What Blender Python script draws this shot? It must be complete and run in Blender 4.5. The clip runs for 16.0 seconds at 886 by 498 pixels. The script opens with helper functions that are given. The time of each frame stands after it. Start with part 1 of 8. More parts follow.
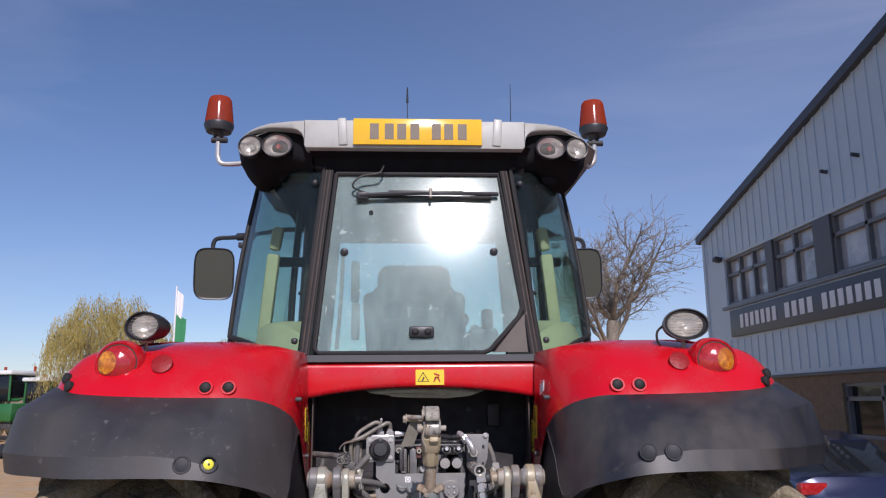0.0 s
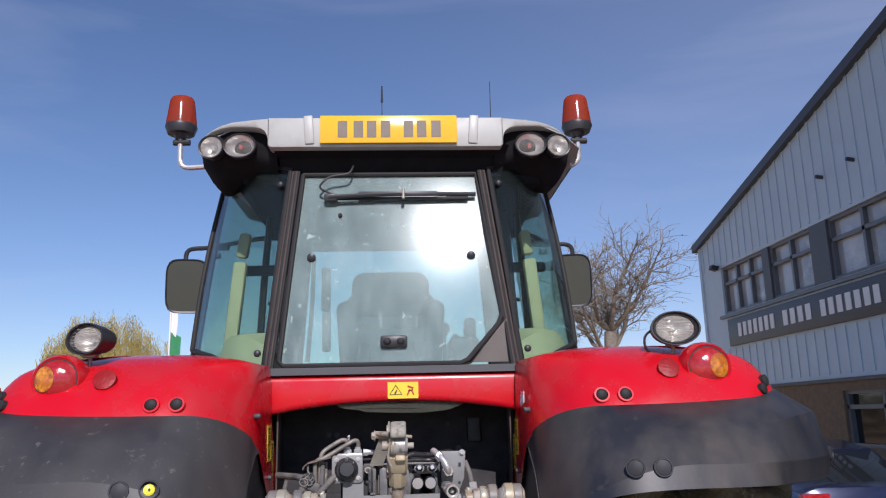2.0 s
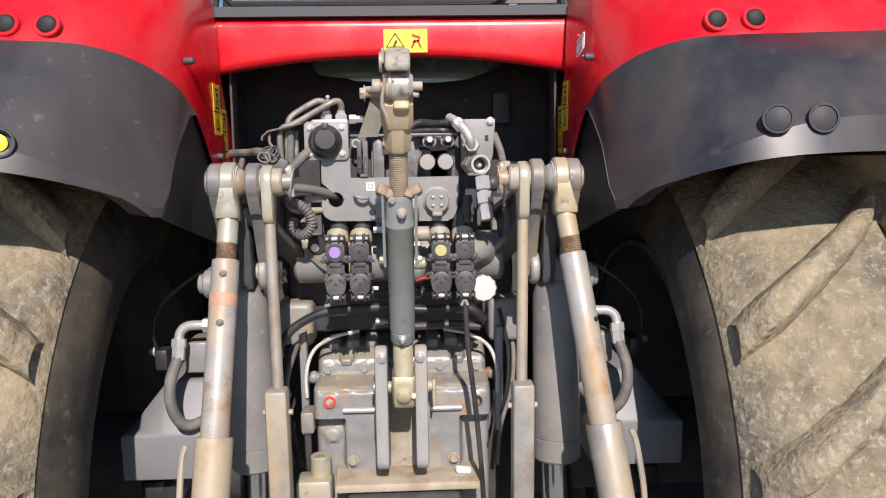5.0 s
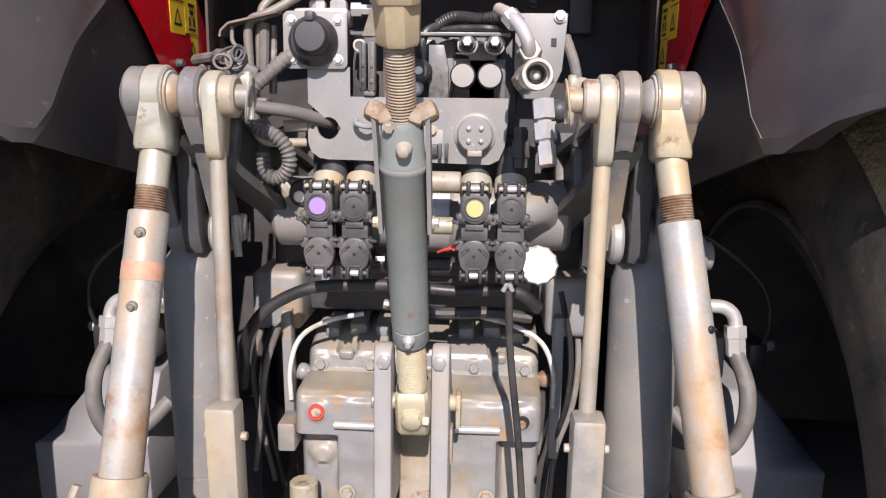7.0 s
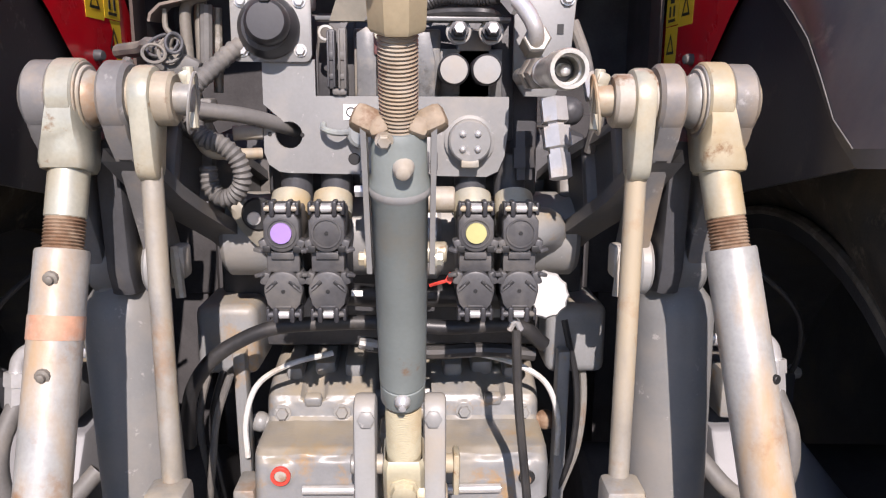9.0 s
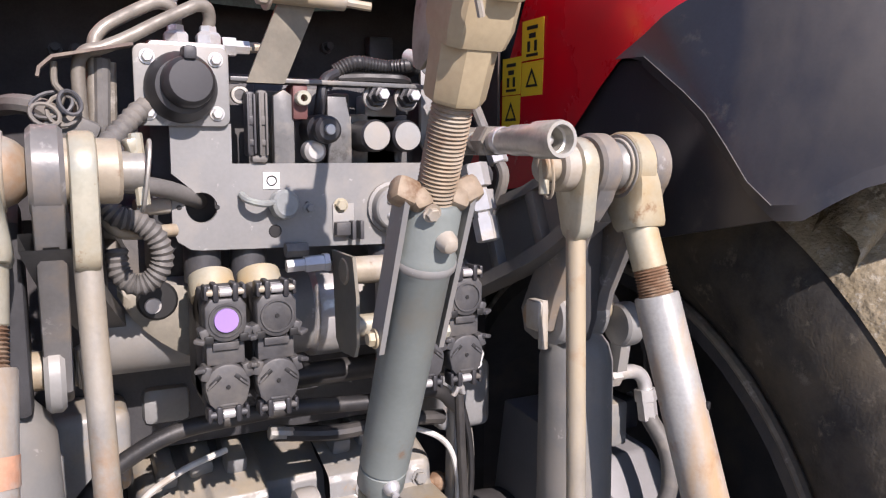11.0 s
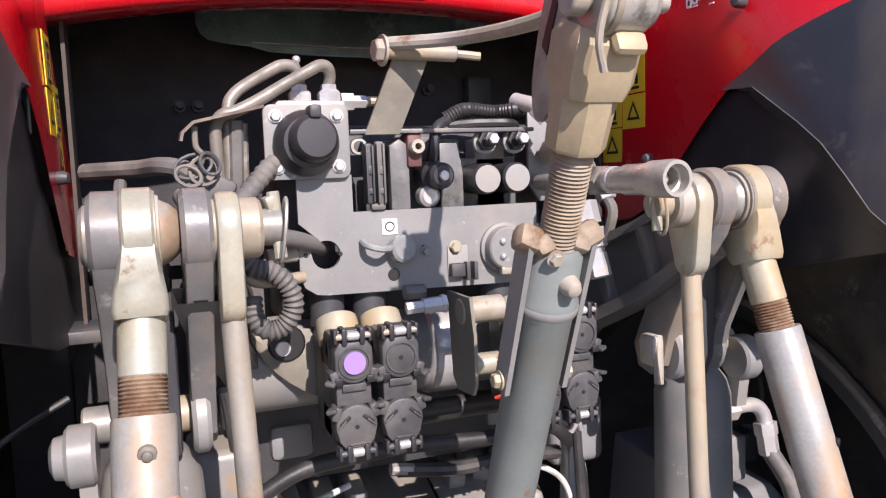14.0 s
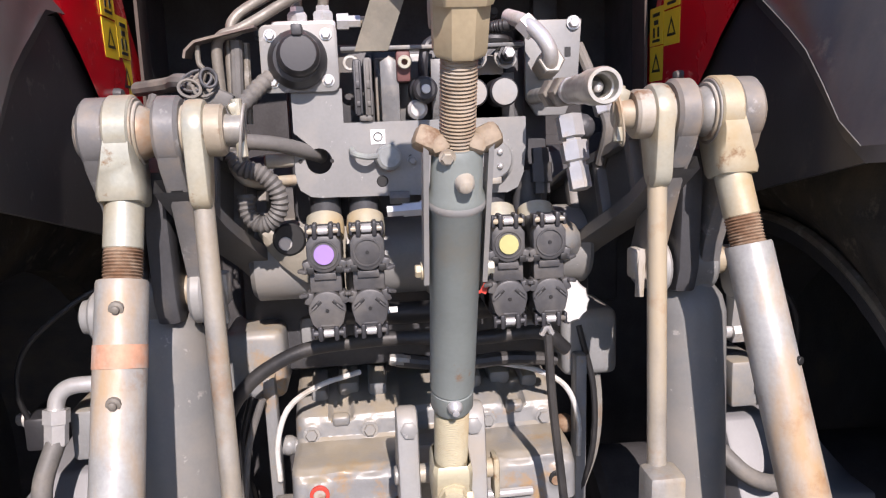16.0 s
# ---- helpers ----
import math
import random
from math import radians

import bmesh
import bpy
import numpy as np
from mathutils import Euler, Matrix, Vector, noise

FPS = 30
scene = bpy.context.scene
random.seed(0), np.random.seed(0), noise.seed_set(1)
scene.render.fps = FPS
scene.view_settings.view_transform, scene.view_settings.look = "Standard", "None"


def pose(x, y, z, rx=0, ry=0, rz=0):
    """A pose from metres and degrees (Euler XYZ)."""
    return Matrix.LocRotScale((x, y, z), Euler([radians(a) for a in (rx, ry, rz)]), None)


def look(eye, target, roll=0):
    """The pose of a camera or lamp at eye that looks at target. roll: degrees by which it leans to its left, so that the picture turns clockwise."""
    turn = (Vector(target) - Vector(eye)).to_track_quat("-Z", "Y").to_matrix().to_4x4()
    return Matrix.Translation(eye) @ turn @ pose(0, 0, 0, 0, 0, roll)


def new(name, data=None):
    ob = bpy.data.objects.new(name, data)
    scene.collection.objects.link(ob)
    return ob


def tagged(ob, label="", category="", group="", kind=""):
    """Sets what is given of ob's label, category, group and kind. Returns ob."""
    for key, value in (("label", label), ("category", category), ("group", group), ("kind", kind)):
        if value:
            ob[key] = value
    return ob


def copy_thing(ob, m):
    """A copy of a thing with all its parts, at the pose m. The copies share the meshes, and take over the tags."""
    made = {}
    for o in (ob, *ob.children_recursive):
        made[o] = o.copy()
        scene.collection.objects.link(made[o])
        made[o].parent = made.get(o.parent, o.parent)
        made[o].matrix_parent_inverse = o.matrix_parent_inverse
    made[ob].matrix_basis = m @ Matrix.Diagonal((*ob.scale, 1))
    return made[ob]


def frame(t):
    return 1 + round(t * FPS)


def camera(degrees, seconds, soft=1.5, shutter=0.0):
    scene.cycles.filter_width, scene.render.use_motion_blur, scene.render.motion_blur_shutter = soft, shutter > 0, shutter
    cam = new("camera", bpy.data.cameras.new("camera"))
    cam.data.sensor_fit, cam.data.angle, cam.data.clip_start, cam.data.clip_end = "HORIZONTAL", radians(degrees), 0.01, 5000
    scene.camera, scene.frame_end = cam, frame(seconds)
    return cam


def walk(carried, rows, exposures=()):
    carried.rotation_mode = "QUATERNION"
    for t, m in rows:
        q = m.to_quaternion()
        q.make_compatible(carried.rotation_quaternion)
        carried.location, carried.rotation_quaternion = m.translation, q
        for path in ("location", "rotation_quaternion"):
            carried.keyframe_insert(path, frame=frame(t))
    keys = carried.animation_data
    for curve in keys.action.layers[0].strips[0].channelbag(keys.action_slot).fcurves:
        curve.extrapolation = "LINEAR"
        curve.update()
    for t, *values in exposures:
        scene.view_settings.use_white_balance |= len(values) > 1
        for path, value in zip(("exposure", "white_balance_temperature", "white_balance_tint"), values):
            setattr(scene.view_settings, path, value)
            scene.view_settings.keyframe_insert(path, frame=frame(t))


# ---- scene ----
cam = camera(60.4, 16.0, soft=1.2)
PATH = [
    (0, (-0.053, -2.919, 1.85), (0.048, -0.961, 2.245), -0.5),
    (0.5, (-0.034, -2.861, 1.855), (0.071, -0.917, 2.316), -1.3),
    (1, (0.0, -2.806, 1.86), (0.083, -0.86, 2.316), -1.8),
    (1.5, (0.029, -2.753, 1.843), (0.11, -0.801, 2.27), -1.6),
    (2, (0.044, -2.732, 1.848), (0.152, -0.782, 2.279), -1.4),
    (2.5, (0.01, -2.65, 1.828), (0.109, -0.701, 2.262), -1.0),
    (3, (-0.041, -2.484, 1.814), (0.086, -0.506, 2.078), -3.9),
    (3.5, (-0.074, -2.364, 1.77), (0.123, -0.378, 1.89), -4.5),
    (4, (-0.046, -2.2, 1.725), (0.173, -0.212, 1.743), -2.8),
    (4.5, (0.025, -2.056, 1.71), (0.196, -0.066, 1.619), -1.5),
    (5, (0.043, -1.943, 1.65), (0.129, 0.042, 1.421), -0.9),
    (5.2, (0.048, -1.875, 1.631), (0.125, 0.104, 1.355), -0.4),
    (7.5, (0.136, -1.366, 1.604), (0.007, 0.594, 1.227), 0.7),
    (8, (0.141, -1.342, 1.598), (0.074, 0.619, 1.207), 0.8),
    (8.2, (0.132, -1.324, 1.604), (0.081, 0.634, 1.196), 0.6),
    (10.3, (-0.157, -1.086, 1.628), (0.425, 0.804, 1.329), 0.1),
    (10.5, (-0.187, -1.098, 1.629), (0.516, 0.756, 1.363), -0.2),
    (11, (-0.26, -1.116, 1.633), (0.646, 0.649, 1.374), 0.2),
    (11.5, (-0.267, -1.12, 1.663), (0.704, 0.618, 1.473), 0.4),
    (12, (-0.283, -1.128, 1.673), (0.666, 0.626, 1.527), -0.4),
    (12.5, (-0.328, -1.121, 1.692), (0.543, 0.675, 1.562), -0.4),
    (13, (-0.35, -1.124, 1.705), (0.406, 0.726, 1.619), -0.7),
    (13.5, (-0.346, -1.125, 1.689), (0.342, 0.751, 1.593), -1.4),
    (14, (-0.297, -1.122, 1.654), (0.405, 0.741, 1.464), -2.2),
    (14.5, (-0.277, -1.136, 1.587), (0.418, 0.717, 1.293), -1.7),
    (15, (-0.176, -1.115, 1.565), (0.362, 0.774, 1.185), -0.4),
    (15.5, (-0.106, -1.132, 1.586), (0.233, 0.801, 1.202), -1.7),
    (16, (-0.068, -1.256, 1.614), (0.141, 0.706, 1.284), -2.2),
]
EXPOSURES = [(0, -0.10, 6300, 23), (1.5, 0.0, 6260, 22), (2.5, 0.05, 6200, 18), (3.0, 0.02, 6150, 15), (3.5, 0.04, 6170, 15), (4.0, 0.17, 6330, 15), (4.5, 0.33, 6550, 15), (5.2, 0.66, 6850, 19), (7.5, 0.82, 6790, 22), (10.5, 0.86, 6740, 23), (13.5, 0.88, 6700, 24), (16, 0.82, 6740, 23)]
walk(cam, [(t, look(eye, target, roll)) for t, eye, target, roll in PATH], EXPOSURES)

# ---- world, sun ----
SUN_EL, SUN_AZ = 35.5, 4.5      # height above the horizon; degrees right of straight behind the tractor
world = bpy.data.worlds.new("world")
scene.world = world
world.use_nodes = True
wn, wl = world.node_tree.nodes, world.node_tree.links
wn.clear()
sky = wn.new("ShaderNodeTexSky")
sky.sky_type = "NISHITA"
sky.sun_disc = False
sky.sun_elevation = radians(SUN_EL)
sky.sun_rotation = radians(180.0 - SUN_AZ)
sky.air_density, sky.dust_density, sky.ozone_density = 1.0, 0.15, 4.0
wc = wn.new("ShaderNodeTexCoord")
wm = wn.new("ShaderNodeMapping")
wm.inputs["Scale"].default_value = (1.2, 2.2, 7.0)
wm.inputs["Rotation"].default_value = (0.25, 0.3, 0.5)
wz = wn.new("ShaderNodeTexNoise")
wz.inputs["Scale"].default_value = 1.6
wz.inputs["Detail"].default_value = 5
wz.inputs["Distortion"].default_value = 0.5
wr = wn.new("ShaderNodeMapRange")
wr.inputs["From Min"].default_value, wr.inputs["From Max"].default_value = 0.48, 0.85
wr.inputs["To Max"].default_value = 0.22
wx = wn.new("ShaderNodeMix")
wx.data_type = "RGBA"
wx.inputs["B"].default_value = (5.5, 6.0, 7.0, 1)
wb = wn.new("ShaderNodeBackground")
wb.inputs["Strength"].default_value = 0.098
wo = wn.new("ShaderNodeOutputWorld")
wl.new(wc.outputs["Generated"], wm.inputs["Vector"])
wl.new(wm.outputs["Vector"], wz.inputs["Vector"])
wl.new(wz.outputs["Fac"], wr.inputs["Value"])
ws = wn.new("ShaderNodeSeparateXYZ")
wv = wn.new("ShaderNodeMapRange")
wv.interpolation_type = "SMOOTHSTEP"
wv.inputs["From Min"].default_value, wv.inputs["From Max"].default_value = -0.25, 0.75
wv.inputs["To Min"].default_value, wv.inputs["To Max"].default_value = 0.0, 0.185
wa = wn.new("ShaderNodeMath")
wl.new(wc.outputs["Generated"], ws.inputs["Vector"])
wl.new(ws.outputs["X"], wv.inputs["Value"])
wl.new(wr.outputs["Result"], wa.inputs[0])
wl.new(wv.outputs["Result"], wa.inputs[1])
wl.new(wa.outputs[0], wx.inputs["Factor"])
wl.new(sky.outputs["Color"], wx.inputs["A"])
wt = wn.new("ShaderNodeMix")
wt.data_type, wt.blend_type = "RGBA", "MULTIPLY"
wt.inputs["Factor"].default_value = 1.0
wt.inputs["B"].default_value = (0.965, 0.985, 1.04, 1)
wl.new(wx.outputs["Result"], wt.inputs["A"])
wl.new(wt.outputs["Result"], wb.inputs["Color"])
wl.new(wb.outputs["Background"], wo.inputs["Surface"])

sun = new("sun", bpy.data.lights.new("sun", "SUN"))
sun.data.energy, sun.data.angle, sun.data.color = 4.0, radians(0.53), (1.0, 0.965, 0.91)
se, sa = radians(SUN_EL), radians(SUN_AZ)
sun.matrix_world = look((10 * math.sin(sa) * math.cos(se), -10 * math.cos(sa) * math.cos(se), 10 * math.sin(se) + 10), (0, 0, 10))


# ---- materials ----
def material(name, base, rough=0.5, metal=0.0, vary=0.12, scale=18.0, bump=0.15, second=None, amount=0.0, spots=6.0,
             edge=0.1, coat=0.0, spec=0.5, second_rough=None, fine=220.0,
             third=None, third_amount=0.15, third_spots=14.0, third_edge=0.05, stretch=1.0, depth=0.004, lying=None, lying_amount=0.6):
    """Base colour with two scales of variation; a second colour (dust, rust, mud) in patches."""
    m = bpy.data.materials.new(name)
    m.use_nodes = True
    n, l = m.node_tree.nodes, m.node_tree.links
    b = n["Principled BSDF"]
    tc = n.new("ShaderNodeTexCoord")
    a = n.new("ShaderNodeTexNoise")
    a.inputs["Scale"].default_value, a.inputs["Detail"].default_value = scale, 6
    f = n.new("ShaderNodeTexNoise")
    f.inputs["Scale"].default_value, f.inputs["Detail"].default_value = fine, 3
    for q in (a, f):
        l.new(tc.outputs["Object"], q.inputs["Vector"])
    add = n.new("ShaderNodeMath")
    add.operation = "MULTIPLY_ADD"
    add.inputs[1].default_value = 0.35
    l.new(f.outputs["Fac"], add.inputs[0])
    l.new(a.outputs["Fac"], add.inputs[2])
    rng = n.new("ShaderNodeMapRange")
    rng.inputs["From Min"].default_value, rng.inputs["From Max"].default_value = 0.4, 0.95
    rng.inputs["To Min"].default_value, rng.inputs["To Max"].default_value = 1.0 - vary, 1.0 + vary
    l.new(add.outputs[0], rng.inputs["Value"])
    mul = n.new("ShaderNodeMix")
    mul.data_type, mul.blend_type = "RGBA", "MULTIPLY"
    mul.inputs["Factor"].default_value = 1.0
    mul.inputs["A"].default_value = (*base, 1)
    comb = n.new("ShaderNodeCombineColor")
    for k in ("Red", "Green", "Blue"):
        l.new(rng.outputs["Result"], comb.inputs[k])
    l.new(comb.outputs["Color"], mul.inputs["B"])
    out = mul.outputs["Result"]
    b.inputs["Roughness"].default_value = rough
    if second:
        s = n.new("ShaderNodeTexNoise")
        s.inputs["Scale"].default_value, s.inputs["Detail"].default_value, s.inputs["Roughness"].default_value = spots, 8, 0.62
        st = n.new("ShaderNodeMapping")
        st.inputs["Scale"].default_value = (1.0, 1.0, stretch)
        l.new(tc.outputs["Object"], st.inputs["Vector"])
        l.new(st.outputs["Vector"], s.inputs["Vector"])
        r2 = n.new("ShaderNodeMapRange")
        mid = 0.66 - 0.32 * amount
        r2.inputs["From Min"].default_value, r2.inputs["From Max"].default_value = mid - edge, mid + edge
        l.new(s.outputs["Fac"], r2.inputs["Value"])
        mx = n.new("ShaderNodeMix")
        mx.data_type = "RGBA"
        l.new(r2.outputs["Result"], mx.inputs["Factor"])
        l.new(out, mx.inputs["A"])
        mx.inputs["B"].default_value = (*second, 1)
        out = mx.outputs["Result"]
        rr = n.new("ShaderNodeMapRange")
        rr.inputs["To Min"].default_value, rr.inputs["To Max"].default_value = rough, second_rough if second_rough is not None else min(1, rough + 0.3)
        l.new(r2.outputs["Result"], rr.inputs["Value"])
        l.new(rr.outputs["Result"], b.inputs["Roughness"])
        if metal > 0:
            mm = n.new("ShaderNodeMapRange")
            mm.inputs["To Min"].default_value, mm.inputs["To Max"].default_value = metal, 0.0
            l.new(r2.outputs["Result"], mm.inputs["Value"])
            l.new(mm.outputs["Result"], b.inputs["Metallic"])
    if third:
        s3 = n.new("ShaderNodeTexNoise")
        s3.inputs["Scale"].default_value, s3.inputs["Detail"].default_value, s3.inputs["Roughness"].default_value = third_spots, 9, 0.7
        off = n.new("ShaderNodeMapping")
        off.inputs["Location"].default_value = (3.7, 1.3, 8.1)
        l.new(tc.outputs["Object"], off.inputs["Vector"])
        l.new(off.outputs["Vector"], s3.inputs["Vector"])
        r3 = n.new("ShaderNodeMapRange")
        mid3 = 0.66 - 0.32 * third_amount
        r3.inputs["From Min"].default_value, r3.inputs["From Max"].default_value = mid3 - third_edge, mid3 + third_edge
        l.new(s3.outputs["Fac"], r3.inputs["Value"])
        m3 = n.new("ShaderNodeMix")
        m3.data_type = "RGBA"
        l.new(r3.outputs["Result"], m3.inputs["Factor"])
        l.new(out, m3.inputs["A"])
        m3.inputs["B"].default_value = (*third, 1)
        out = m3.outputs["Result"]
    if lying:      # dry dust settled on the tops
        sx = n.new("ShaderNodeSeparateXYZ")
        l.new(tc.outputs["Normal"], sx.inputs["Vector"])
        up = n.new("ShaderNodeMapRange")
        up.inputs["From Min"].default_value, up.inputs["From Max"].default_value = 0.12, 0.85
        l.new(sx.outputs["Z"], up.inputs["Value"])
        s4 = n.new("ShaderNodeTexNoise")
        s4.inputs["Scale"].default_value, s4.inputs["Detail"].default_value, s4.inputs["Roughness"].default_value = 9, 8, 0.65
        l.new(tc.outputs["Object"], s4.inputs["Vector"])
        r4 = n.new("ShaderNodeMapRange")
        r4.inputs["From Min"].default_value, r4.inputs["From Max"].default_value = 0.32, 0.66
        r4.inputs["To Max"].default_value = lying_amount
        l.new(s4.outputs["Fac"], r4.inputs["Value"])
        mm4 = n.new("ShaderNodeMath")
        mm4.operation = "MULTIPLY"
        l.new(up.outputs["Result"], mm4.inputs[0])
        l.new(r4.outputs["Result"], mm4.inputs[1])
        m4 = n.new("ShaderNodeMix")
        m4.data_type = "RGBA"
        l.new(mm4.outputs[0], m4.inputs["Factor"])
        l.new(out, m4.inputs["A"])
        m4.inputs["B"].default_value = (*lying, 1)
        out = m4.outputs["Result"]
    l.new(out, b.inputs["Base Color"])
    if not (second and metal > 0):
        b.inputs["Metallic"].default_value = metal
    b.inputs["Coat Weight"].default_value = coat
    b.inputs["Coat Roughness"].default_value = 0.08
    b.inputs["Specular IOR Level"].default_value = spec
    if bump:
        bp = n.new("ShaderNodeBump")
        bp.inputs["Strength"].default_value, bp.inputs["Distance"].default_value = bump, depth
        l.new(add.outputs[0], bp.inputs["Height"])
        l.new(bp.outputs["Normal"], b.inputs["Normal"])
    return m


def glass_material(name, tint, dust=0.05, rough=0.02, dust_colour=(0.62, 0.66, 0.62), haze=0.0, marks=0.0, shine=0.045):
    """Thin pane: clear with a tint, mirror by Fresnel, a veil of dust in streaks."""
    m = bpy.data.materials.new(name)
    m.use_nodes = True
    n, l = m.node_tree.nodes, m.node_tree.links
    n.clear()
    o = n.new("ShaderNodeOutputMaterial")
    t = n.new("ShaderNodeBsdfTransparent")
    t.inputs["Color"].default_value = (*tint, 1)
    g = n.new("ShaderNodeBsdfGlossy")
    g.inputs["Roughness"].default_value = rough
    lw = n.new("ShaderNodeLayerWeight")
    pw = n.new("ShaderNodeMath")
    pw.operation = "POWER"
    pw.inputs[1].default_value = 5.0
    l.new(lw.outputs["Facing"], pw.inputs[0])
    fr = n.new("ShaderNodeMath")
    fr.operation = "MULTIPLY_ADD"
    fr.inputs[1].default_value, fr.inputs[2].default_value = 0.95, shine
    l.new(pw.outputs[0], fr.inputs[0])
    mx = n.new("ShaderNodeMixShader")
    d = n.new("ShaderNodeBsdfDiffuse")
    d.inputs["Color"].default_value = (*dust_colour, 1)
    tc = n.new("ShaderNodeTexCoord")
    mp = n.new("ShaderNodeMapping")
    mp.inputs["Scale"].default_value = (9, 9, 4)
    nz = n.new("ShaderNodeTexNoise")
    nz.inputs["Scale"].default_value, nz.inputs["Detail"].default_value = 2.0, 7
    rg = n.new("ShaderNodeMapRange")
    rg.inputs["From Min"].default_value, rg.inputs["From Max"].default_value = 0.35, 0.75
    rg.inputs["To Min"].default_value, rg.inputs["To Max"].default_value = dust * 0.75, dust * 1.35
    m2 = n.new("ShaderNodeMixShader")
    l.new(tc.outputs["Object"], mp.inputs["Vector"])
    l.new(mp.outputs["Vector"], nz.inputs["Vector"])
    l.new(nz.outputs["Fac"], rg.inputs["Value"])
    l.new(fr.outputs[0], mx.inputs["Fac"])
    l.new(t.outputs[0], mx.inputs[1])
    gloss = g
    if haze:      # a second, rougher lobe adds a soft glow round the mirrored sun
        g2, gloss = n.new("ShaderNodeBsdfGlossy"), n.new("ShaderNodeMixShader")
        g2.inputs["Roughness"].default_value = 0.13
        gloss.inputs["Fac"].default_value = haze
        l.new(g.outputs[0], gloss.inputs[1])
        l.new(g2.outputs[0], gloss.inputs[2])
    l.new(gloss.outputs[0], mx.inputs[2])
    film = rg.outputs["Result"]
    if marks:      # dried splashes and run marks
        for k, (size, lo, hi) in enumerate((((34, 34, 34), 0.69, 0.74), ((46, 46, 2.2), 0.68, 0.74), ((90, 90, 70), 0.70, 0.75))):
            ma, na, ra, aa = (n.new(q) for q in ("ShaderNodeMapping", "ShaderNodeTexNoise", "ShaderNodeMapRange", "ShaderNodeMath"))
            ma.inputs["Scale"].default_value = size
            ma.inputs["Location"].default_value = (3.7 * k, 1.3, 2.1 * k)
            na.inputs["Scale"].default_value, na.inputs["Detail"].default_value = 1.0, 2
            ra.inputs["From Min"].default_value, ra.inputs["From Max"].default_value = lo, hi
            ra.inputs["To Max"].default_value = marks * (1.0, 0.35, 0.8)[k]
            l.new(tc.outputs["Object"], ma.inputs["Vector"])
            l.new(ma.outputs["Vector"], na.inputs["Vector"])
            l.new(na.outputs["Fac"], ra.inputs["Value"])
            aa.use_clamp = True
            l.new(film, aa.inputs[0])
            l.new(ra.outputs["Result"], aa.inputs[1])
            film = aa.outputs[0]
    l.new(film, m2.inputs["Fac"])
    l.new(mx.outputs[0], m2.inputs[1])
    l.new(d.outputs[0], m2.inputs[2])
    l.new(m2.outputs[0], o.inputs["Surface"])
    return m


def amber_material(name, colour):
    """A thin tinted plastic dome: part clear, part glowing through, with a gloss."""
    m = bpy.data.materials.new(name)
    m.use_nodes = True
    n, l = m.node_tree.nodes, m.node_tree.links
    n.clear()
    o = n.new("ShaderNodeOutputMaterial")
    t, tr, d, g = (n.new(k) for k in ("ShaderNodeBsdfTransparent", "ShaderNodeBsdfTranslucent", "ShaderNodeBsdfDiffuse", "ShaderNodeBsdfGlossy"))
    t.inputs["Color"].default_value = (*[min(1.0, c * 1.1) for c in colour], 1)
    tr.inputs["Color"].default_value = (*colour, 1)
    d.inputs["Color"].default_value = (*[c * 0.55 for c in colour], 1)
    g.inputs["Roughness"].default_value = 0.12
    last = t
    for sh, f in ((tr, 0.45), (d, 0.5), (g, 0.06)):
        mx = n.new("ShaderNodeMixShader")
        mx.inputs["Fac"].default_value = f
        l.new(last.outputs[0], mx.inputs[1])
        l.new(sh.outputs[0], mx.inputs[2])
        last = mx
    l.new(last.outputs[0], o.inputs["Surface"])
    return m


RED = material("red_paint", (0.60, 0.004, 0.012), 0.21, vary=0.05, scale=4, bump=0.012, second=(0.46, 0.03, 0.03), amount=0.12, spots=5, edge=0.2, coat=0.2)
FLARE = material("black_flare_plastic", (0.027, 0.027, 0.030), 0.42, vary=0.3, scale=9, bump=0.08, second=(0.070, 0.063, 0.056), amount=0.30, spots=3.0, edge=0.24, spec=0.6, third=(0.11, 0.103, 0.095), third_amount=0.04, third_spots=38, third_edge=0.04, stretch=0.4)
FLARE_DUSTY = material("dust_streaked_flare_plastic", (0.021, 0.0215, 0.0260), 0.34, vary=0.3, scale=9, bump=0.06, second=(0.10, 0.086, 0.068), amount=0.12, spots=1.7, edge=0.12, spec=0.6, third=(0.05, 0.047, 0.043), third_amount=0.06, third_spots=24, stretch=0.3)
CAP = material("dull_black_cap", (0.030, 0.030, 0.034), 0.55, vary=0.2, bump=0.05, spec=0.3)
TYRE = material("muddy_tyre_rubber", (0.105, 0.096, 0.079), 0.9, vary=0.7, scale=40, bump=1.0, second=(0.34, 0.275, 0.17), amount=0.46, spots=6, edge=0.2, spec=0.12, fine=110, third=(0.30, 0.272, 0.215), third_amount=0.26, third_spots=75, third_edge=0.05, depth=0.009)
SIDEWALL = material("dusty_tyre_sidewall", (0.042, 0.040, 0.037), 0.75, vary=0.5, scale=25, bump=0.4, second=(0.11, 0.092, 0.066), amount=0.34, spots=7, edge=0.14, spec=0.25, third=(0.16, 0.14, 0.105), third_amount=0.10, third_spots=22, third_edge=0.06)
LUG = material("muddy_tyre_lug", (0.120, 0.108, 0.088), 0.88, vary=0.7, scale=40, bump=1.0, second=(0.36, 0.292, 0.182), amount=0.48, spots=7, edge=0.2, spec=0.12, fine=110, third=(0.33, 0.30, 0.235), third_amount=0.28, third_spots=75, third_edge=0.05, depth=0.009)
BLACK = material("black_plastic", (0.029, 0.029, 0.032), 0.42, vary=0.2, bump=0.05)
